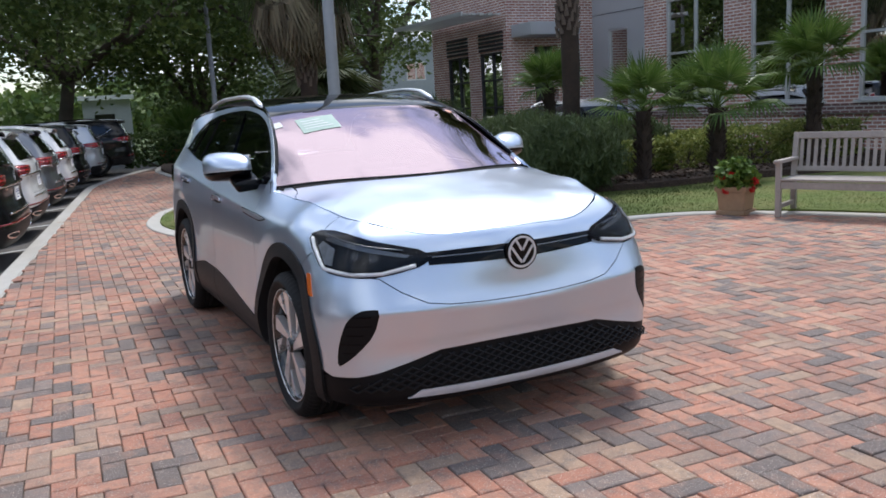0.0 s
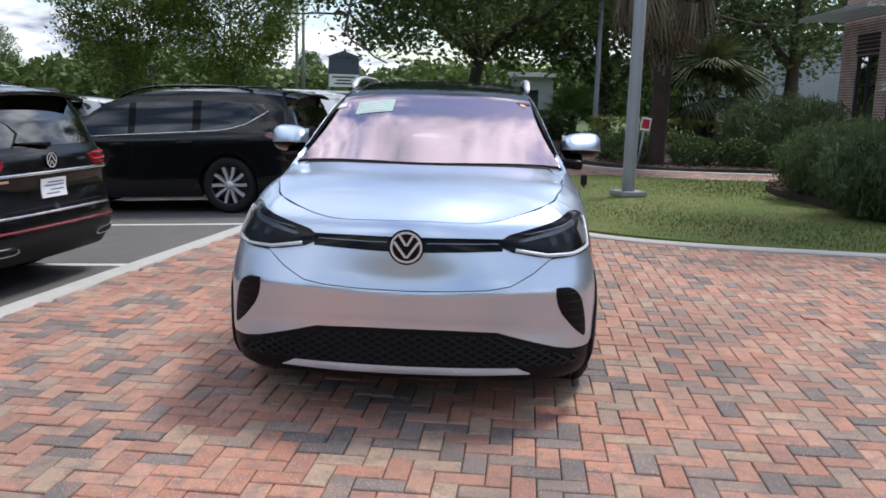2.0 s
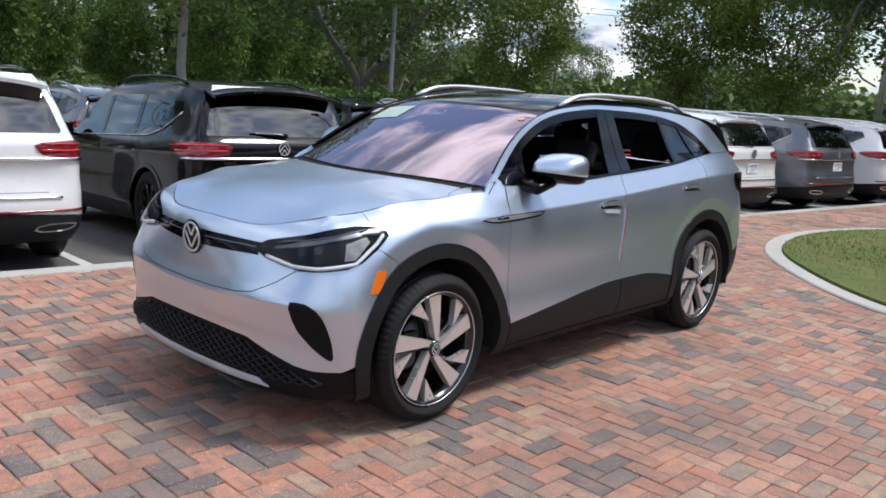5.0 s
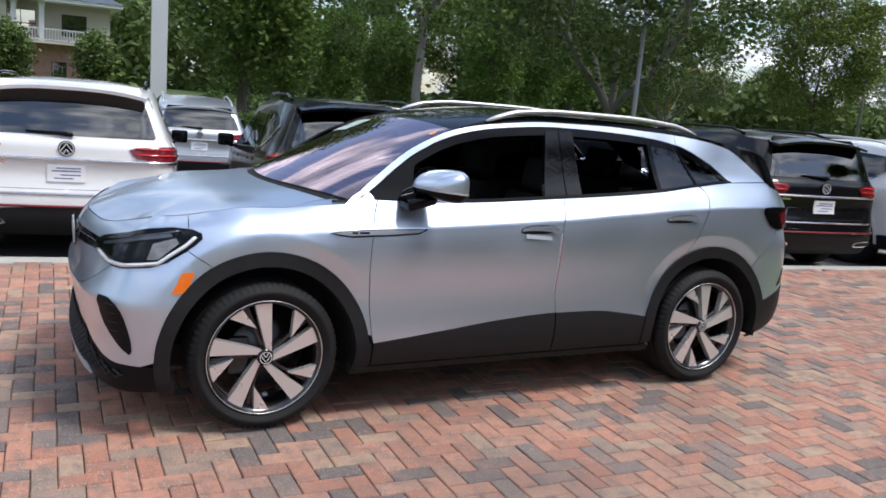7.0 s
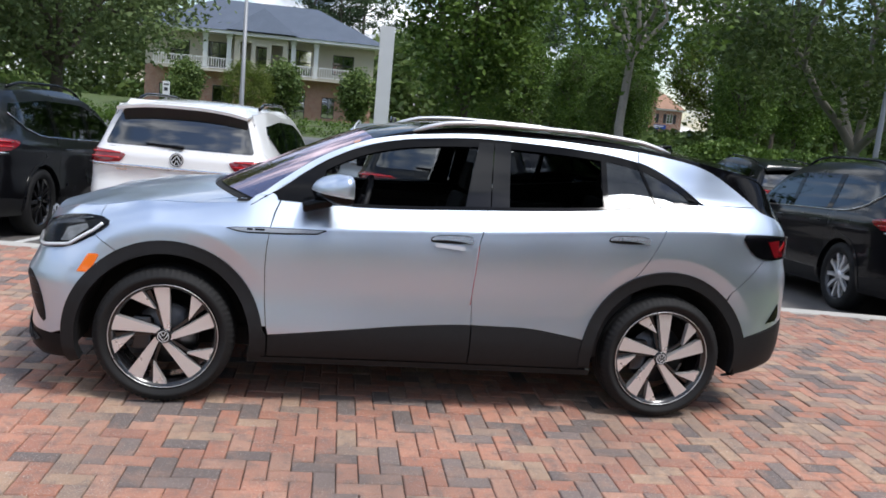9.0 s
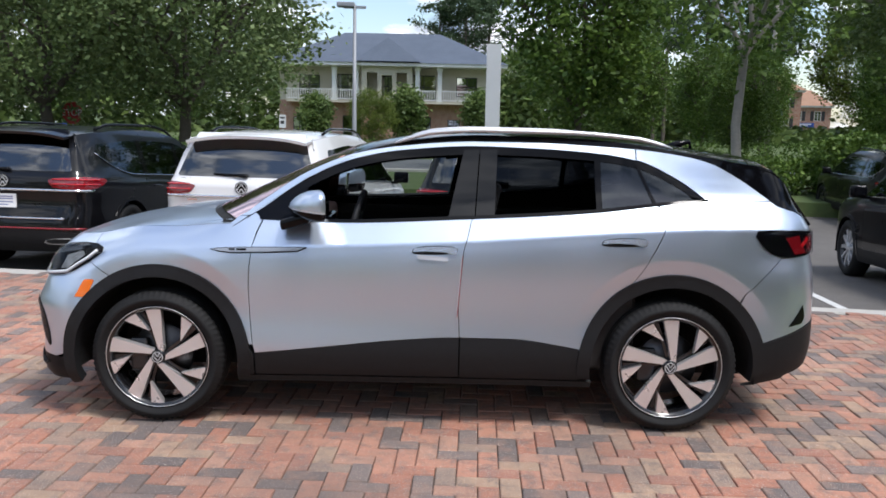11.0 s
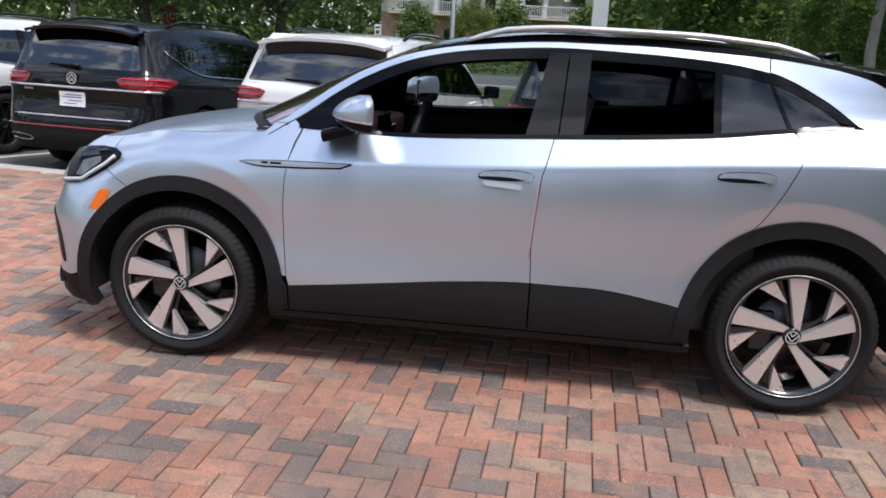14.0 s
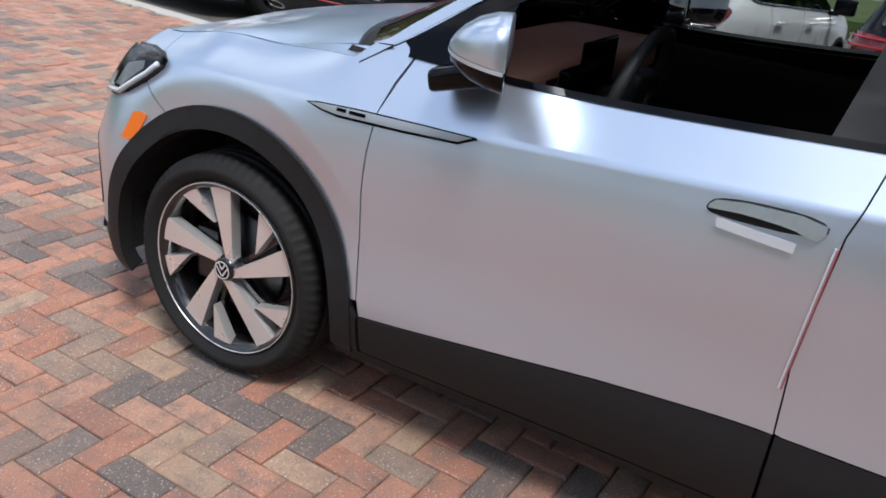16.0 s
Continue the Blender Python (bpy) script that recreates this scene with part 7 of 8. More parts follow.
shrub("rosemary_bush", "feathery shrub near the palm island", pose(7.5, 15.4, 0.05), 73, (1.6, 1.3, 0.85), LEAF_ROSE, 0.035, 560, 16, 0.11, 0.7, 7.0, True)
GH = "clipped hedges in the bed"
for i, (x, y, hx, hy, hz) in enumerate(((7.6, 6.7, 0.75, 0.4, 0.27), (8.9, 6.5, 0.7, 0.45, 0.28), (10.2, 6.2, 0.7, 0.5, 0.33), (11.6, 5.8, 0.6, 0.45, 0.35), (9.6, 7.9, 0.9, 0.5, 0.3))):
    shrub("clipped_hedge", "clipped yellow-green hedge over mulch", pose(x, y, 0.08, 0, 0, -14), 80 + i, (hx, hy, hz), LEAF_HEDGE, 0.045, 520, 12, 0.04, 0.85, 1.5, False, GH, True)
GB = "clipped box balls"
for i, (x, y, r) in enumerate(((3.55, 14.0, 0.62), (2.9, 15.2, 0.6), (4.95, 13.75, 0.56), (6.05, 13.7, 0.56), (7.15, 13.75, 0.52))):
    shrub("box_ball", "round clipped dark green box bush", pose(x, y, 0.04), 90 + i, (r, r, r * 0.62), LEAF_BOX, 0.035, 520, 12, 0.03, 0.92, 1.4, False, GB)
for i, (x, y, hx, hy, hz) in enumerate(((5.5, 19.0, 2.2, 0.5, 0.45), (2.0, 23.0, 1.0, 0.4, 0.5))):
    shrub("clipped_hedge", "low clipped hedge behind the palms", pose(x, y, 0.05), 96 + i, (hx, hy, hz), LEAF_HEDGE if i == 0 else LEAF_BOX, 0.06, 620, 12, 0.05, 0.85, 1.5, False, "", True)
shrub("feather_shrub", "soft upright shrub behind the hedges", pose(8.4, 7.5, 0.1), 99, (0.9, 0.6, 0.5), LEAF_ROSE, 0.035, 300, 14, 0.1, 0.7, 7.0, True)
# hedges along the road
for i, (x, y, hx, hy, hz) in enumerate(((-18.6, -9, 0.7, 5.5, 0.42), (-19.2, 4.0, 0.6, 3.0, 0.35), (-18.4, 9.2, 0.8, 3.4, 0.4), (-17.6, 11.5, 1.3, 1.4, 0.85), (-18.5, 16.5, 0.9, 3.0, 0.7), (-36, -6, 0.9, 12, 0.32), (-36, 14, 0.9, 8, 0.45), (-17, 30, 0.8, 7, 0.5))):
    shrub("road_hedge", "rough green hedge along the road", pose(x, y, -0.15), 110 + i, (hx, hy, hz), LEAF_MAPLE, 0.09, 900, 12, 0.12, 0.8, 1.5, False, "hedges along the road", i != 3)


def lawn_blades():
    """Short grass over the lawn, thicker near the drive."""
    rng = np.random.RandomState(6)
    n = 60000
    x, y = rng.uniform(-0.4, 8.0, n), rng.uniform(0.8, 11, n)
    ok = inside(x, y, lawn_ring)
    ok &= ~inside(x, y, outline_smooth(BED))
    x, y = x[ok], y[ok]
    n = len(x)
    a = rng.uniform(0, 6.28, n)
    h, w = rng.uniform(0.02, 0.05, n), rng.uniform(0.004, 0.009, n)
    z = np.full(n, 0.02)
    lean = rng.normal(0, 0.018, (n, 2))
    c, s = np.cos(a) * w, np.sin(a) * w
    v = np.stack([np.stack([x - c, y - s, z], 1), np.stack([x + c, y + s, z], 1), np.stack([x + lean[:, 0], y + lean[:, 1], z + h], 1)], 1).reshape(-1, 3)
    ob = part("lawn_grass", fast_mesh(v, np.arange(3 * n).reshape(-1, 3), leaf_mat("grass_blades", (0.058, 0.088, 0.018), (0.145, 0.165, 0.045))))
    tagged(ob, "short mown grass blades on the lawn", "grass", kind="stuff")


lawn_blades()


def mulch_chips():
    rng = np.random.RandomState(9)
    ring = [outline_smooth(BED), isl_ring]
    vs, fs = [], []
    for r, n, z in ((ring[0], 9000, 0.13), (ring[1], 5000, 0.09)):
        lo, hi = r.min(0), np.minimum(r.max(0), (13, 17))
        x, y = rng.uniform(lo[0], hi[0], n), rng.uniform(lo[1], hi[1], n)
        ok = inside(x, y, r)
        c = np.stack([x[ok], y[ok], np.full(ok.sum(), z) + rng.uniform(-0.01, 0.05, ok.sum())], 1)
        v, f = leaves(c, 1, 0.001, 0.035, rng, 0.85, 2.2)
        fs.append(f + sum(len(q) for q in vs))
        vs.append(v)
    ob = part("mulch_chips", fast_mesh(np.vstack(vs), np.vstack(fs), leaf_mat("bark_chips", (0.02, 0.014, 0.011), (0.12, 0.08, 0.06), 0.9)))
    tagged(ob, "dark bark chips strewn over the beds", "mulch", kind="stuff")


mulch_chips()


# ---------------------------------------------------------------- buildings and street furniture
def wall_brick(name, a, b, mortar, scale=1.0):
    m = Mat(name).set(rough=0.85)
    t = m.n.new("ShaderNodeTexBrick")
    t.inputs["Scale"].default_value = 1.0
    t.inputs["Brick Width"].default_value, t.inputs["Row Height"].default_value, t.inputs["Mortar Size"].default_value = 0.215 * scale, 0.075 * scale, 0.013 * scale
    t.inputs["Color1"].default_value, t.inputs["Color2"].default_value, t.inputs["Mortar"].default_value = (*a, 1), (*b, 1), (*mortar, 1)
    mp = m.n.new("ShaderNodeMapping")
    mp.inputs["Rotation"].default_value = (radians(90), 0, 0)
    sx = m.n.new("ShaderNodeSeparateXYZ")
    cb = m.n.new("ShaderNodeCombineXYZ")
    ad = m.n.new("ShaderNodeMath")
    ad.operation = "ADD"
    m.l.new(m.coord(), sx.inputs[0])
    m.l.new(sx.outputs["X"], ad.inputs[0])
    m.l.new(sx.outputs["Y"], ad.inputs[1])
    m.l.new(ad.outputs[0], cb.inputs["X"])
    m.l.new(sx.outputs["Z"], cb.inputs["Y"])
    m.l.new(cb.outputs[0], t.inputs["Vector"])
    c = m.mix(m.ramp(m.noise(2.5, 4), (0.4, 0.0), (0.7, 0.4)), t.outputs["Color"], tuple(v * 0.6 for v in a))
    m.link(c, "Base Color")
    m.bump(t.outputs["Fac"], -0.4, 0.01)
    return m.m


SHOW_BRICK = wall_brick("showroom_brick", (0.36, 0.16, 0.13), (0.47, 0.25, 0.20), (0.78, 0.74, 0.70))
SHOW_DARK = wall_brick("dark_showroom_brick", (0.15, 0.085, 0.08), (0.20, 0.11, 0.10), (0.50, 0.47, 0.45))
HOUSE_BRICK = wall_brick("house_brick", (0.33, 0.14, 0.09), (0.40, 0.19, 0.12), (0.45, 0.36, 0.30))
STUCCO = plain("cream_stucco", (0.50, 0.46, 0.37), 0.85, grain=0.08, scale=8)
SLATE = plain("blue_grey_roofing", (0.105, 0.125, 0.16), 0.9, grain=0.2, scale=6, spec=0.1)
TAN_ROOF = plain("tan_shingles", (0.34, 0.20, 0.13), 0.9, grain=0.25, scale=8)
METAL_PANEL = plain("grey_metal_panel", (0.48, 0.50, 0.53), 0.5, 0.2, grain=0.08, scale=3)
ALU = plain("pale_aluminium", (0.62, 0.63, 0.64), 0.4, 0.5, grain=0.08, scale=10)
WHITE_WOOD = plain("white_painted_wood", (0.72, 0.72, 0.70), 0.6, grain=0.06, scale=12)
GREY_WALL = plain("grey_siding", (0.36, 0.38, 0.40), 0.8, grain=0.15, scale=4)
POLE_GREY = plain("grey_painted_steel", (0.30, 0.31, 0.33), 0.5, 0.2, grain=0.15, scale=14)
PYLON_WHITE = plain("off_white_panel", (0.58, 0.59, 0.60), 0.45, grain=0.06, scale=3)
TEAK = plain("weathered_teak", (0.36, 0.32, 0.29), 0.85, grain=0.3, scale=26, bump=0.35)
TERRA = plain("tan_stoneware", (0.36, 0.235, 0.14), 0.8, grain=0.25, scale=18, bump=0.3)
TERRA_RED = plain("terracotta", (0.42, 0.14, 0.07), 0.8, grain=0.2, scale=18)
SIGN_RED = plain("red_sign_paint", (0.42, 0.02, 0.03), 0.45, grain=0.08, scale=10)
SIGN_BLUE = plain("blue_sign_paint", (0.03, 0.07, 0.30), 0.45, grain=0.08, scale=10)
SIGN_NAVY = plain("navy_sign_paint", (0.06, 0.07, 0.10), 0.5, grain=0.1, scale=10)
SIGN_YELLOW = plain("amber_sign_paint", (0.62, 0.30, 0.02), 0.45, grain=0.08, scale=10)
SHUTTER = plain("dark_shutters", (0.03, 0.03, 0.035), 0.6, grain=0.2, scale=20)
WINDOW_DARK = glass("window_pane", (0.05, 0.06, 0.06), 0.55)
# the shade of unlit rooms and recesses, put into a dark colour
ROOM_SHADE = plain("room_shade_grey", (0.06, 0.06, 0.06), 0.9, grain=0.3, scale=2)


def window(parent, at, w, h, cols, rows, frame_mat, bar=0.05, deep=0.12, name="window", shutters=False):
    """A glazed window standing on its sill's middle, facing -y of its pose."""
    win = part(name, mesh_of([(0, 0, 0)], [], None), parent=parent, at=at)
    bm = boxes((-w / 2, w / 2, -0.03, deep, 0, bar), (-w / 2, w / 2, -0.03, deep, h - bar, h), (-w / 2, -w / 2 + bar, -0.028, deep, bar, h - bar), (w / 2 - bar, w / 2, -0.028, deep, bar, h - bar))
    for c in range(1, cols):
        x = -w / 2 + w * c / cols
        box(bm, x - bar / 2, x + bar / 2, -0.024, 0.05, bar, h - bar)
    for r in range(1, rows):
        z = h * r / rows
        box(bm, -w / 2 + bar, w / 2 - bar, -0.02, 0.05, z - bar / 2, z + bar / 2)
    part("frame", bm, frame_mat, win)
    for c in range(cols):
        for r in range(rows):
            x0, x1, z0, z1 = -w / 2 + w * c / cols, -w / 2 + w * (c + 1) / cols, h * r / rows, h * (r + 1) / rows
            part("pane", mesh_of([(x0, 0.02, z0), (x1, 0.02, z0), (x1, 0.02, z1), (x0, 0.02, z1)], [(0, 1, 2, 3)], WINDOW_DARK), parent=win)
    # dark slab close behind the panes in place of a shaded room
    part("dark_room", boxes((-w / 2, w / 2, deep, deep + 0.05, 0, h)), ROOM_SHADE, win)
    if shutters:
        for s in (-1, 1):
            part("shutter", boxes((s * (w / 2 + 0.3) - 0.24, s * (w / 2 + 0.3) + 0.24, -0.08, -0.02, 0, h), bevel=0.01), SHUTTER, win)
    return win


def gapped_wall(x0, x1, z0, z1, holes, thick=0.3):
    """A wall along x with openings through it: boxes round the holes (x0, x1, z0, z1)."""
    bm = bmesh.new()
    xs = sorted({x0, x1, *[h[0] for h in holes], *[h[1] for h in holes]})
    for a, b in zip(xs, xs[1:]):
        m = (a + b) / 2
        cuts = sorted((h[2], h[3]) for h in holes if h[0] < m < h[1])
        z = z0
        for lo, hi in cuts:
            if lo > z:
                box(bm, a, b, 0, thick, z, lo)
            z = hi
        if z < z1:
            box(bm, a, b, 0, thick, z, z1)
    bmesh.ops.remove_doubles(bm, verts=bm.verts[:], dist=1e-4)
    return bm


# showroom: two wings square to the drive, the far one standing forward
def showroom():
    b = thing("showroom", "red brick showroom with large windows and grey metal panels", "building", kind="")
    # near wing: its x runs towards -y of the world
    base = pose(13.1, 12.58, -0.1, 0, 0, -90)
    holes = [(0.82 + 2.8 * k, 2.83 + 2.8 * k, 1.25, 5.2) for k in range(4)]
    part("wall", gapped_wall(0, 12.5, 0, 7.5, holes), SHOW_BRICK, b, at=base)
    for a, c, z0, z1 in holes:
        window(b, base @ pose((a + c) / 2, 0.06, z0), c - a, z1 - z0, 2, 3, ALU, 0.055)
        part("window_sill", boxes((a - 0.05, c + 0.05, -0.08, 0.06, z0 - 0.06, z0), bevel=0.008), ALU, b, at=base)
    part("sill_course", boxes((0, 12.5, -0.05, 0.0, 0.98, 1.18), bevel=0.01), SHOW_DARK, b, at=base)
    # grey metal entrance bay, set back a little
    bay_at = pose(13.45, 15.3, -0.1, 0, 0, -90)
    part("metal_bay", gapped_wall(0, 2.72, 0, 7.5, [(0.72, 1.6, 0.9, 3.45)], 0.3), METAL_PANEL, b, at=bay_at)
    window(b, bay_at @ pose(1.16, 0.05, 0.9), 0.88, 2.55, 1, 1, ALU, 0.05)
    for z in (1.5, 3.9, 5.4):
        part("panel_joint", boxes((0, 2.72, -0.012, -0.002, z, z + 0.012)), DARK, b, at=bay_at)
    # end wall of the far wing, facing the drive
    end = pose(10.5, 15.3, -0.1)
    part("end_wall", gapped_wall(0, 2.95, 0, 7.5, [(0.9, 1.7, 0.0, 3.1)]), SHOW_BRICK, b, at=end)
    # dark block closing the opening; its colour stands in for the recess's shade
    part("entrance_recess", boxes((0.9, 1.7, 0.3, 1.2, 0, 3.1)), ROOM_SHADE, b, at=end)
    part("canopy", boxes((0.15, 1.8, -1.0, 0.0, 3.33, 3.68), bevel=0.02), METAL_PANEL, b, at=end)
    # long front of the far wing
    left = pose(10.5, 15.3, -0.1, 0, 0, -90)
    holes = [(-1.6 - 2.09 * k, -0.2 - 2.09 * k, 0.65, 3.0) for k in range(2)]
    part("wall", gapped_wall(-4.75, -0.004, 0, 7.5, holes), SHOW_BRICK, b, at=left @ pose(0, 0.003, 0))
    for a, c, z0, z1 in holes:
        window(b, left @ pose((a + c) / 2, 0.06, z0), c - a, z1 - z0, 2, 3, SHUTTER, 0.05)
        part("louvre_panel", boxes(*[(a, c, -0.03, 0.0, 3.05 + 0.11 * j, 3.12 + 0.11 * j) for j in range(5)]), SHUTTER, b, at=left)
    shade = part("sunshade", boxes((-4.7, -0.1, -1.36, -1.3, 3.95, 4.07)), ALU, b, at=left)
    for j in range(5):
        part("blade", boxes((-4.7, -0.1, -1.29 + 0.26 * j, -1.15 + 0.26 * j, 3.98, 4.03)), ALU, shade)
    part("back_wall", boxes((0.3, 12, 4.45, 4.75, 0, 7.5)), SHOW_BRICK, b, at=end)
    part("roof", boxes((0.3, 12, 0.3, 4.75, 7.4, 7.6), (3.1, 12, -15.0, 0.3, 7.4, 7.598)), GREY_WALL, b, at=end)
    return b


showroom()


def house_white():
    """Two-storey office: brick below, cream above, hipped blue-grey roof and a columned balcony."""
    h = thing("office_house", "cream and brick two-storey office with hipped roof", "building", pose(-62, -4.6, -0.6, 0, 0, 90) @ Matrix.Diagonal((0.82, 1, 0.95, 1)))
    W = 10.5
    low = [(x - 0.6, x + 0.6, 0.7, 2.4) for x in (-8.6, -6.2, 6.4, 8.8)] + [(-4.4, -2.6, 0.1, 2.6), (2.4, 4.2, 0.1, 2.6)]
    part("ground_wall", gapped_wall(-W, W, 0, 3.8, low), HOUSE_BRICK, h)
    for a, b, z0, z1 in low:
        window(h, pose((a + b) / 2, 0.06, z0), b - a, z1 - z0, 2, 2, SHUTTER, 0.06)
    high = [(-8.6, -6.6, 4.3, 5.9), (-4.9, -2.9, 4.0, 6.0), (-0.9, 0.9, 4.2, 5.9), (2.3, 4.6, 4.0, 6.0), (6.6, 8.6, 4.3, 5.9)]
    part("upper_wall", gapped_wall(-W, W, 3.8, 6.6, high), STUCCO, h, at=pose(0, 0.02, 0))
    for a, b, z0, z1 in high:
        window(h, pose((a + b) / 2, 0.08, z0), b - a, z1 - z0, 2, 2, SHUTTER, 0.06)
    part("portico", gapped_wall(-2.4, 2.4, 3.8, 6.9, [(-1.9, -0.9, 4.2, 6.1), (0.9, 1.9, 4.2, 6.1), (-0.5, 0.5, 4.2, 5.9)], 1.6), STUCCO, h, at=pose(0, -1.5, 0))
    part("portico_base", boxes((-2.4, 2.4, -1.5, 0, 0, 3.8)), HOUSE_BRICK, h)
    for x in (-5.0, -2.9, 2.9, 5.0):
        bm = boxes((x - 0.2, x + 0.2, -1.4, -1.0, 3.8, 6.5), (x - 0.28, x + 0.28, -1.48, -0.92, 6.3, 6.6), (x - 0.26, x + 0.26, -1.46, -0.94, 3.8, 4.0))
        part("column", bm, WHITE_WOOD, h)
    for a, b in ((-9.5, -2.5), (2.5, 9.5)):
        part("balcony", boxes((a, b, -1.5, 0, 3.65, 3.82)), STUCCO, h)
        part("balcony_rail", boxes((a, b, -1.46, -1.4, 4.65, 4.72), (a, b, -1.46, -1.4, 3.9, 3.96), *[(x, x + 0.05, -1.45, -1.41, 3.96, 4.65) for x in np.arange(a, b, 0.22)]), WHITE_WOOD, h)
    part("eave", boxes((-W - 0.8, W + 0.8, -2.1, 12.8, 6.6, 6.85)), WHITE_WOOD, h)
    e = W + 0.9
    part("roof", mesh_of([(-e, -2.2, 6.85), (e, -2.2, 6.85), (e, 12.9, 6.85), (-e, 12.9, 6.85), (-e + 6.5, 5.3, 9.9), (e - 6.5, 5.3, 9.9)], [(0, 1, 5, 4), (1, 2, 5), (2, 3, 4, 5), (3, 0, 4)], SLATE), parent=h)
    part("roof", mesh_of([(-3.1, -2.4, 6.95), (3.1, -2.4, 6.95), (0, -0.4, 9.0), (0, 4.5, 9.2), (-3.3, 2.0, 6.95), (3.3, 2.0, 6.95)], [(0, 1, 2), (1, 5, 3, 2), (4, 0, 2, 3)], SLATE), parent=h)
    part("back_wall", boxes((-W, W, 11.8, 12, 0, 6.6), (-W, -W + 0.2, 0.3, 11.8, 0, 6.6), (W - 0.2, W, 0.3, 11.8, 0, 6.6)), HOUSE_BRICK, h)
    return h


def house_tan(at, label):
    """A tan brick two-storey house with shuttered windows and a dormer."""
    h = thing("brick_house", label, "building", at, "brick houses across the road")
    W = 7.5
    wins = [(x - 0.5, x + 0.5, z, z + 1.5) for x in (-5.6, -2.8, 0, 2.8, 5.6) for z in (0.8, 3.7)]
    part("wall", gapped_wall(-W, W, 0, 5.8, wins), HOUSE_BRICK, h)
    for a, b, z0, z1 in wins:
        window(h, pose((a + b) / 2, 0.06, z0), 1.0, 1.5, 2, 3, WHITE_WOOD, 0.08, shutters=True)
    part("eave", boxes((-W - 0.4, W + 0.4, -0.4, 9.4, 5.8, 6.05)), WHITE_WOOD, h)
    part("roof", mesh_of([(-W - 0.5, -0.5, 6.05), (W + 0.5, -0.5, 6.05), (W + 0.5, 9.5, 6.05), (-W - 0.5, 9.5, 6.05), (-W + 3, 4.5, 8.6), (W - 3, 4.5, 8.6)], [(0, 1, 5, 4), (1, 2, 5), (2, 3, 4, 5), (3, 0, 4)], TAN_ROOF), parent=h)
    part("dormer", boxes((0.6, 2.2, 0.4, 3.4, 6.2, 8.0)), WHITE_WOOD, h)
    part("dormer_roof", mesh_of([(0.4, 0.2, 8.0), (2.4, 0.2, 8.0), (1.4, 0.2, 8.7), (0.4, 4.2, 8.0), (2.4, 4.2, 8.0), (1.4, 4.2, 8.7)], [(0, 1, 2), (0, 2, 5, 3), (1, 4, 5, 2)], TAN_ROOF), parent=h)
    window(h, pose(1.4, 0.36, 6.6), 0.8, 1.1, 2, 2, WHITE_WOOD, 0.07, 0.03)
    s = part("sign_board", boxes((2.0, 5.2, -0.16, -0.05, 2.7, 3.4), bevel=0.02), SIGN_BLUE, h, "blue sign board with white print")
    for z, a, b in ((3.12, 2.4, 4.8), (2.88, 2.9, 4.3)):
        part("printed_line", boxes((a, b, -0.165, -0.161, z, z + 0.13)), WHITE_LABEL, s)
    part("shell_wall", boxes((-W, W, 8.8, 9, 0, 5.8), (-W, -W + 0.2, 0.3, 8.8, 0, 5.8), (W - 0.2, W, 0.3, 8.8, 0, 5.8)), HOUSE_BRICK, h)
    return h


house_white()
house_tan(pose(-129.3, 52.9, -1.0, 0, 0, 68), "tan brick house with a dormer and blue sign")
house_tan(pose(-112, 41, 0.6, 0, 0, 75), "tan brick house half hidden by trees")
house_tan(pose(-92, 84, 0.2, 0, 0, 48), "tan brick house far beyond the lot")

grey = thing("grey_building", "plain grey building behind the trees", "building", pose(23, 56, -0.1, 0, 0, -20))
part("wall", gapped_wall(-9, 9, 0, 6.2, [(-5, -3.4, 3.6, 5.0), (2.5, 4.0, 3.6, 5.0)]), GREY_WALL, grey)
for x in (-4.2, 3.25):
    window(grey, pose(x, 0.06, 3.6), 1.5, 1.4, 2, 1, WHITE_WOOD, 0.08)
part("roof", boxes((-9.3, 9.3, -0.3, 9, 6.2, 6.5)), GREY_WALL, grey)
shed = thing("low_building", "low pale building behind the oak", "building", pose(2.6, 47, -0.1, 0, 0, -4))
part("wall", gapped_wall(-1.3, 1.3, 0, 2.9, [(-0.7, 0.4, 0, 2.1)]), GREY_WALL, shed)
# dark block across the opening, coloured as the shade inside
part("doorway", boxes((-0.7, 0.4, 0.3, 0.5, 0, 2.1)), ROOM_SHADE, shed)
part("roof", boxes((-1.5, 1.5, -0.4, 6, 2.9, 3.15)), WHITE_WOOD, shed)

# road beyond the lot
road = part("road", slab([(-24.5, -120), (-24.5, 120), (-33, 120), (-33, -120)], -0.14, -0.3, ROAD, step=8))
tagged(road, "pale grey road beyond the parking lot", "road", kind="structure")
road_kerb = part("road_kerb", strip_along([(-24.3, y) for y in np.linspace(-120, 120, 61)], 0.3, -0.3, -0.08, CONCRETE, closed=False))
tagged(road_kerb, "pale concrete kerb along the road", "kerb", kind="structure")


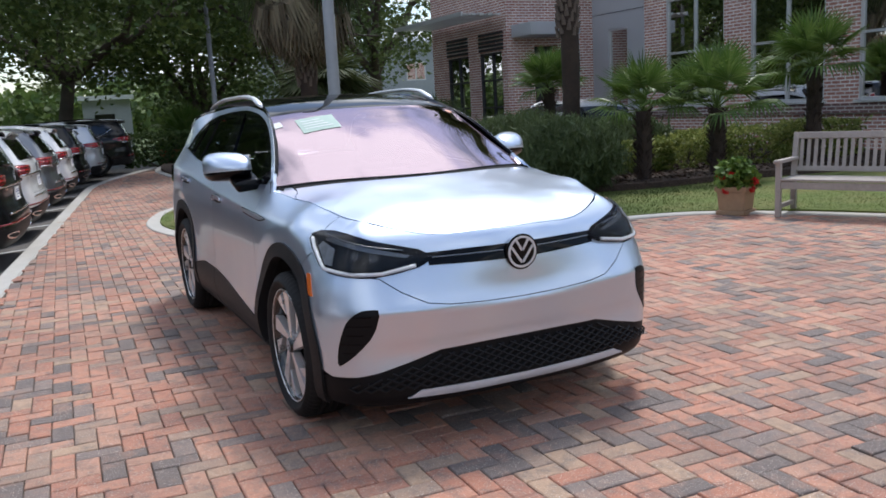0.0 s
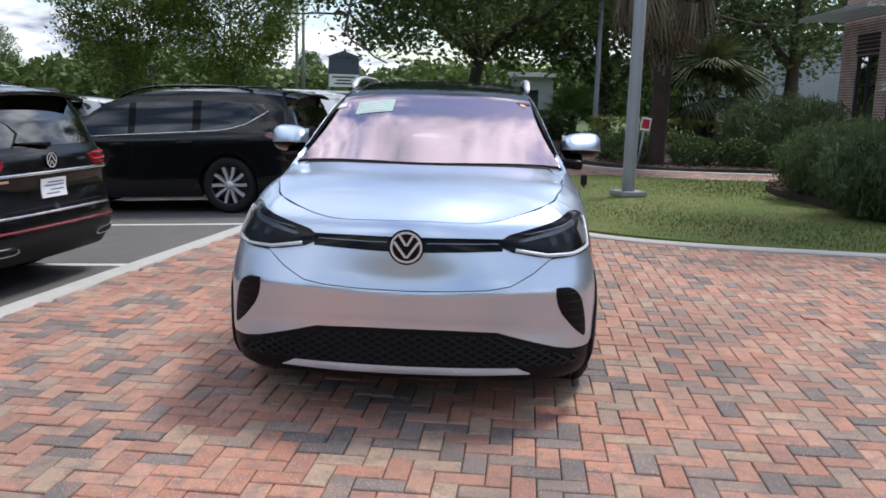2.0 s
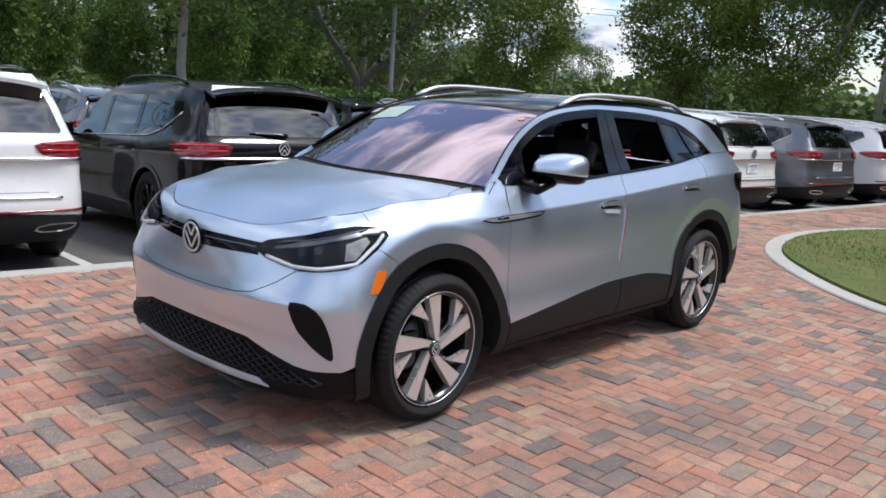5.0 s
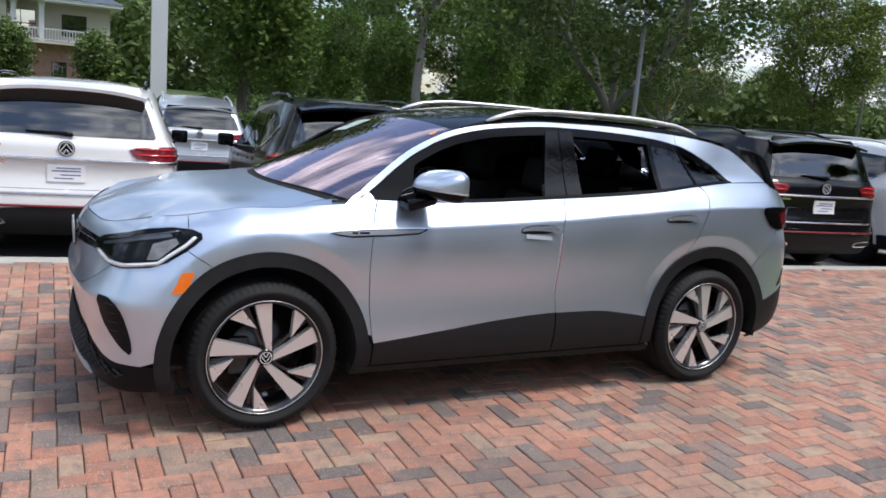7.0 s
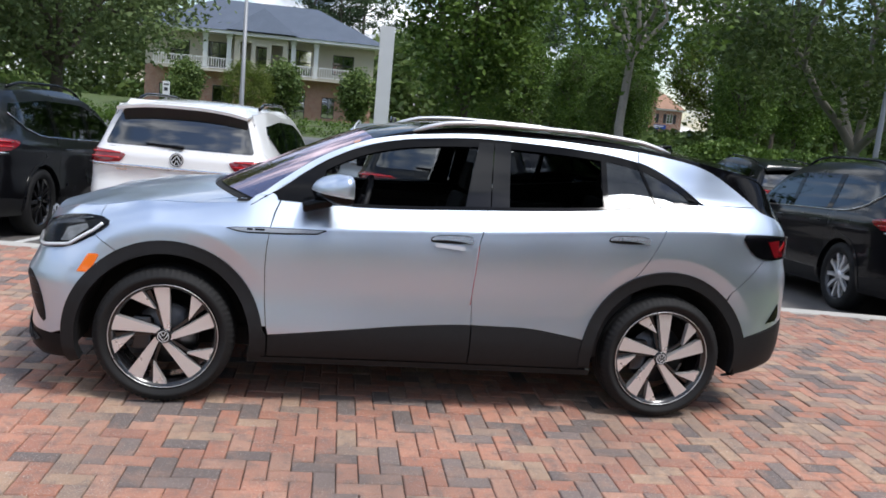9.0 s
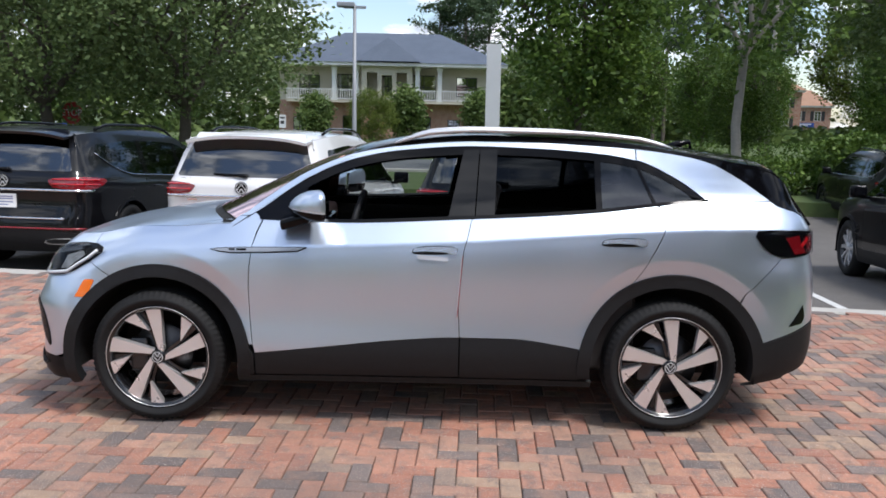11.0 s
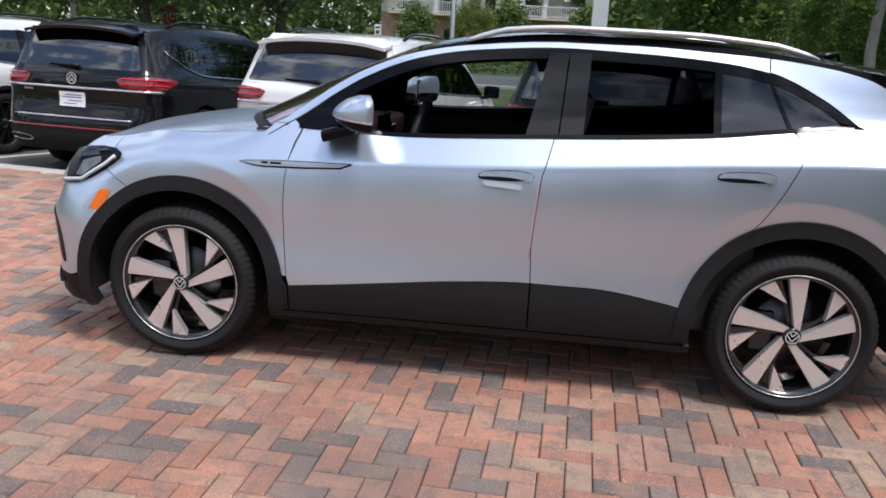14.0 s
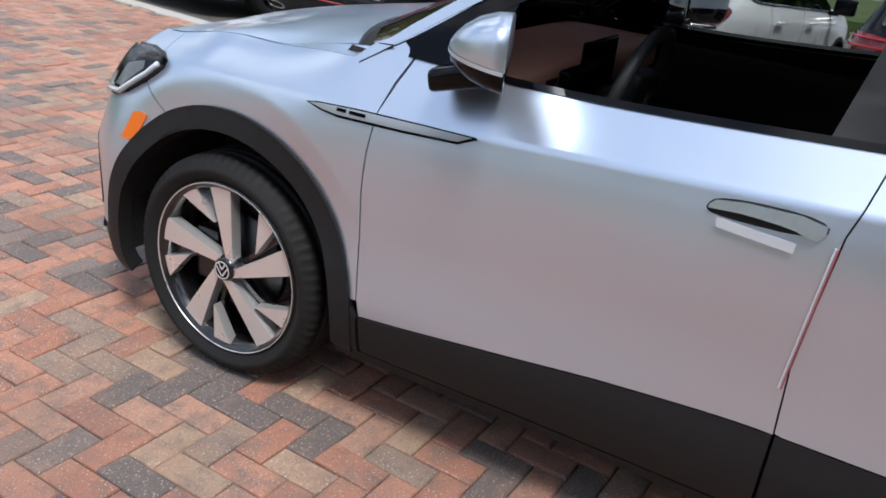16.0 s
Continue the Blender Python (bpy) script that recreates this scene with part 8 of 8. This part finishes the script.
def lamp_post(at, height, r, label, head=True):
    p = thing("street_lamp", label, "lamp post", at, "lamp posts")
    vv, ff = tube_mesh([(0, 0, 0.02), (0, 0, 0.3), (0, 0, height)], [r, r, r * 0.62], 14)
    part("pole", mesh_of(vv, ff, POLE_GREY, True), parent=p)
    part("base_plate", boxes((-r * 2.1, r * 2.1, -r * 2.1, r * 2.1, 0, 0.075), bevel=0.012), POLE_GREY, p)
    for a in (-1, 1):
        for b in (-1, 1):
            bm = bmesh.new()
            lathe(bm, [(0.075, 0.016), (0.1, 0.016), (0.1, 0.0)], 6, "Z")
            part("bolt", bm, POLE_GREY, p, at=pose(a * r * 1.6, b * r * 1.6, 0))
    part("hand_hole", boxes((-0.05, 0.05, -r - 0.012, -r * 0.7, 0.55, 0.75), bevel=0.01), POLE_GREY, p)
    if head:
        part("arm", boxes((-0.35, 0.35, -0.04, 0.04, height - 0.1, height - 0.02)), POLE_GREY, p)
        part("lamp_head", boxes((-0.55, 0.0, -0.18, 0.18, height - 0.06, height + 0.08), bevel=0.03), POLE_GREY, p)
    return p


lamp_post(pose(2.47, 7.2, 0.05, 0, 0, 20), 8.5, 0.1, "grey steel lamp post bolted to the lawn")
lamp_post(pose(3.6, 21.7, 0.0), 8.5, 0.085, "grey steel lamp post beside the drive")
lamp_post(pose(-21.7, -2.82, -0.15, 0, 0, 90), 5.3, 0.08, "slim grey lamp post with a flat head")
lamp_post(pose(-18.8, 17.0, -0.15), 8.5, 0.09, "grey steel lamp post beside the road")

pylon = thing("sign_pylon", "tall plain off-white sign pylon in the verge", "sign", pose(-23.1, 1.66, -0.18, 0, 0, 85))
part("panel", boxes((-0.24, 0.24, -0.09, 0.09, 0.1, 4.35), bevel=0.015), PYLON_WHITE, pylon)
part("base", boxes((-0.34, 0.34, -0.2, 0.2, 0.0, 0.14), bevel=0.01), CONCRETE, pylon)

up = thing("uplight", "small black garden uplight on the lawn", "garden light", pose(1.9, 8.3, 0.05))
part("housing", boxes((-0.05, 0.05, -0.05, 0.05, 0.03, 0.2), bevel=0.012), CLAD, up)
part("spike", boxes((-0.015, 0.015, -0.015, 0.015, -0.03, 0.03)), CLAD, up)


def post_sign(name, label, at, h, plate, mat, bars=(), text=""):
    s = thing(name, label, "sign", at)
    vv, ff = tube_mesh([(0, 0.03, 0), (0, 0.03, h)], 0.025, 8)
    part("post", mesh_of(vv, ff, POLE_GREY, True), parent=s)
    pl = part("plate", plate, mat, s)
    for x0, x1, z0, z1, m in bars:
        part("printed_line", boxes((x0, x1, -0.012, -0.009, z0, z1)), m, pl)
    if text:
        c = bpy.data.curves.new("sign_text", "FONT")
        c.body, c.size, c.align_x, c.align_y, c.extrude = text, 0.3, "CENTER", "CENTER", 0.002
        c.materials.append(WHITE_LABEL)
        tmp = new("tmp_text", c)
        me = bpy.data.meshes.new_from_object(tmp.evaluated_get(bpy.context.evaluated_depsgraph_get()))
        bpy.data.objects.remove(tmp)
        part("sign_text", me, None, pl, at=pose(0, -0.012, h - 0.38, 90))
    return s


def octagon(r, z):
    bm = bmesh.new()
    ring = [[bm.verts.new((r * math.sin(radians(22.5 + 45 * k)), y, z + r * math.cos(radians(22.5 + 45 * k)))) for k in range(8)] for y in (-0.008, 0.008)]
    bm.faces.new(ring[0])
    bm.faces.new(ring[1][::-1])
    for k in range(8):
        bm.faces.new((ring[0][k], ring[1][k], ring[1][(k + 1) % 8], ring[0][(k + 1) % 8]))
    bmesh.ops.recalc_face_normals(bm, faces=bm.faces[:])
    return bm


post_sign("stop_sign", "red octagonal stop sign on a steel post", pose(-22.5, -12.2, -0.18, 0, 0, 80), 2.2, octagon(0.38, 1.82), SIGN_RED, text="STOP")
post_sign("stop_sign", "grey back of an octagonal sign", pose(-24.5, 54.5, -0.18, 0, 0, 190), 3.6, octagon(0.55, 3.0), ALU)
post_sign("small_sign", "small white road sign with black print", pose(-20.6, -4.9, -0.18, 0, 0, 85), 1.9, boxes((-0.1, 0.1, -0.008, 0.008, 1.5, 1.9)), WHITE_LABEL, [(-0.07, 0.07, 1.78, 1.83, SHUTTER), (-0.06, 0.05, 1.62, 1.72, SHUTTER)])
post_sign("arrow_sign", "amber warning sign with a black arrow", pose(-40, 37, -0.2, 0, 0, 45), 2.9, boxes((-0.6, 0.6, -0.01, 0.01, 2.2, 2.8)), SIGN_YELLOW, [(-0.4, 0.3, 2.46, 2.54, SHUTTER), (0.1, 0.2, 2.36, 2.64, SHUTTER)])
post_sign("bed_sign", "small red and white card on a stick", pose(3.55, 12.9, 0.05, 0, 8, 10), 0.95, boxes((-0.11, 0.11, -0.006, 0.006, 0.82, 1.1)), WHITE_LABEL, [(-0.085, 0.085, 0.86, 1.06, SIGN_RED), ])
post_sign("blue_sign", "blue and white sign by the road", pose(-38, -20, -0.2, 0, 0, 65), 1.4, boxes((-0.8, 0.8, -0.02, 0.02, 0.6, 1.3)), SIGN_BLUE, [(-0.6, 0.6, 0.9, 1.0, WHITE_LABEL)])

board = thing("monument_sign", "navy sign board over a white letter board", "sign", pose(-14.3, 75.4, -0.2, 0, 0, 10))
part("post", boxes((-1.5, -1.3, -0.1, 0.1, 0, 4.4), (1.3, 1.5, -0.1, 0.1, 0, 4.4)), POLE_GREY, board)
part("name_panel", boxes((-1.45, 1.45, -0.2, 0.2, 3.5, 5.1), bevel=0.03), SIGN_NAVY, board)
part("gable", mesh_of([(-1.7, -0.3, 5.1), (1.7, -0.3, 5.1), (0, -0.3, 5.7), (-1.7, 0.3, 5.1), (1.7, 0.3, 5.1), (0, 0.3, 5.7)], [(0, 1, 2), (5, 4, 3), (0, 2, 5, 3), (1, 4, 5, 2), (0, 3, 4, 1)], SIGN_NAVY), parent=board)
lb = part("letter_board", boxes((-1.4, 1.4, -0.18, 0.18, 2.3, 3.5), bevel=0.02), WHITE_LABEL, board)
for z, a, b in ((3.15, -1.1, 1.1), (2.85, -0.7, 0.7), (2.55, -0.9, 0.8)):
    part("printed_line", boxes((a, b, -0.19, -0.182, z, z + 0.14)), SHUTTER, lb)

# utility poles and wires
poles = []
for x, y, h in ((-19.5, 78, 13), (-17, 70, 12.5), (-45, 64, 12), (-47, 20, 12), (-47, -30, 12)):
    p = thing("utility_pole", "grey wooden utility pole with cross-arms", "utility pole", pose(x, y, -0.2), "utility poles")
    vv, ff = tube_mesh([(0, 0, 0), (0, 0, h)], [0.17, 0.11], 10)
    part("pole", mesh_of(vv, ff, PALE_BARK, True), parent=p)
    part("cross_arm", boxes((-1.1, 1.1, -0.06, 0.06, h - 0.8, h - 0.65), (-0.7, 0.7, -0.06, 0.06, h - 1.9, h - 1.78)), PALE_BARK, p)
    poles.append((x, y, h))
for z in (-0.6, -1.7, -2.2):
    for a, b in ((3, 4), (2, 3), (1, 2)):
        (x0, y0, h0), (x1, y1, h1) = poles[a], poles[b]
        pts = [(x0 + (x1 - x0) * t, y0 + (y1 - y0) * t, (h0 + z) + (h1 - h0) * t - 3.2 * t * (1 - t)) for t in np.linspace(0, 1, 16)]
        vv, ff = tube_mesh(pts, 0.022, 4)
        tagged(part("overhead_wire", mesh_of(vv, ff, DARK)), "black overhead wire between utility poles", "wire", "overhead wires")


def bench(at):
    b = thing("garden_bench", "weathered grey teak bench with slatted back", "bench", at)
    Wd = 1.5
    for x in (0.0, Wd):
        part("leg", boxes((x - 0.03, x + 0.03, 0.0, 0.06, 0, 0.64), bevel=0.006), TEAK, b)
        part("leg", boxes((x - 0.03, x + 0.03, 0.5, 0.56, 0, 0.44), bevel=0.006), TEAK, b)
        part("back_post", boxes((x - 0.03, x + 0.03, -0.03, 0.03, 0, 0.50), bevel=0.006), TEAK, b, at=pose(0, 0.53, 0.43, -10))
        part("arm_rest", boxes((x - 0.04, x + 0.04, -0.05, 0.60, 0.62, 0.66), bevel=0.012), TEAK, b)
        part("side_rail", boxes((x - 0.02, x + 0.02, 0.06, 0.5, 0.34, 0.42), (x - 0.02, x + 0.02, 0.06, 0.5, 0.1, 0.15), bevel=0.005), TEAK, b)
    part("front_rail", boxes((0.03, Wd - 0.03, 0.01, 0.045, 0.33, 0.41), bevel=0.005), TEAK, b)
    for k in range(6):
        part("seat_slat", boxes((0.0, Wd, 0.0 + 0.085 * k, 0.07 + 0.085 * k, 0.42, 0.445), bevel=0.005), TEAK, b)
    part("top_rail", boxes((-0.03, Wd + 0.03, -0.025, 0.025, 0.44, 0.52), bevel=0.012), TEAK, b, at=pose(0, 0.53, 0.43, -10))
    part("low_rail", boxes((0, Wd, -0.02, 0.02, 0.06, 0.12), bevel=0.006), TEAK, b, at=pose(0, 0.53, 0.43, -10))
    for k in range(18):
        x = 0.07 + k * (Wd - 0.14) / 17
        part("back_slat", boxes((x - 0.02, x + 0.02, -0.009, 0.009, 0.12, 0.44), bevel=0.003), TEAK, b, at=pose(0, 0.53, 0.43, -10))
    return b


bench(pose(5.74, 1.55, 0.0, 0, 0, -68))


def planter(at, w, h, mat, label, flowers):
    rng = np.random.RandomState(12)
    p = thing("flower_pot", label, "planter", at)
    bm = bmesh.new()
    for z0, z1, a, b in ((0.0, 0.05, w * 0.5, w * 0.5), (0.05, h - 0.06, w * 0.42, w * 0.47), (h - 0.06, h, w * 0.53, w * 0.53)):
        r = bmesh.ops.create_cube(bm, size=1)["verts"]
        for v in r:
            k = a if v.co.z < 0 else b
            v.co = Vector((math.copysign(k, v.co.x), math.copysign(k, v.co.y), z0 if v.co.z < 0 else z1))
    bmesh.ops.bevel(bm, geom=bm.edges[:], offset=0.008, segments=2, affect="EDGES")
    part("pot", bm, mat, p)
    part("soil", boxes((-w * 0.44, w * 0.44, -w * 0.44, w * 0.44, h - 0.03, h + 0.01)), MULCH, p)
    d = rng.normal(0, 1, (150, 3))
    d /= np.linalg.norm(d, axis=1)[:, None]
    d[:, 2] = np.abs(d[:, 2])
    c = d * np.array([w * 0.7, w * 0.7, 0.34]) * rng.uniform(0.4, 1, (150, 1)) + np.array([0, 0, h])
    v, f = leaves(c, 14, 0.03, 0.06, rng, 0.3, 1.2)
    part("plant", fast_mesh(v, f, LEAF_MAPLE), parent=p)
    if flowers:
        a = rng.uniform(0, 6.28, 15)
        c = np.stack([np.cos(a) * w * rng.uniform(0.45, 0.85, 15), np.sin(a) * w * rng.uniform(0.45, 0.85, 15), h + rng.uniform(-0.06, 0.2, 15)], 1)
        v, f = leaves(c, 26, 0.018, 0.032, rng, 0.0, 1.0)
        part("flowers", fast_mesh(v, f, GERANIUM), parent=p)
    return p


planter(pose(5.68, 2.12, 0.0, 0, 0, 22), 0.36, 0.34, TERRA, "square tan flower pot with red geraniums", True)
planter(pose(2.5, 24.6, 0.0), 0.7, 0.5, TERRA_RED, "square terracotta pot with a shrub", False)


def sedan():
    """Grey saloon parked before the showroom."""
    at = pose(9.6, 11.6, 0.0, 0, 0, -75)
    car = parked_suv("grey_car", "silver-grey car parked before the showroom", STEEL_PAINT, 1.5, False, at, "")
    car.scale = (0.92, 0.92, 0.82)
    return car


sedan()

lay_pavers()
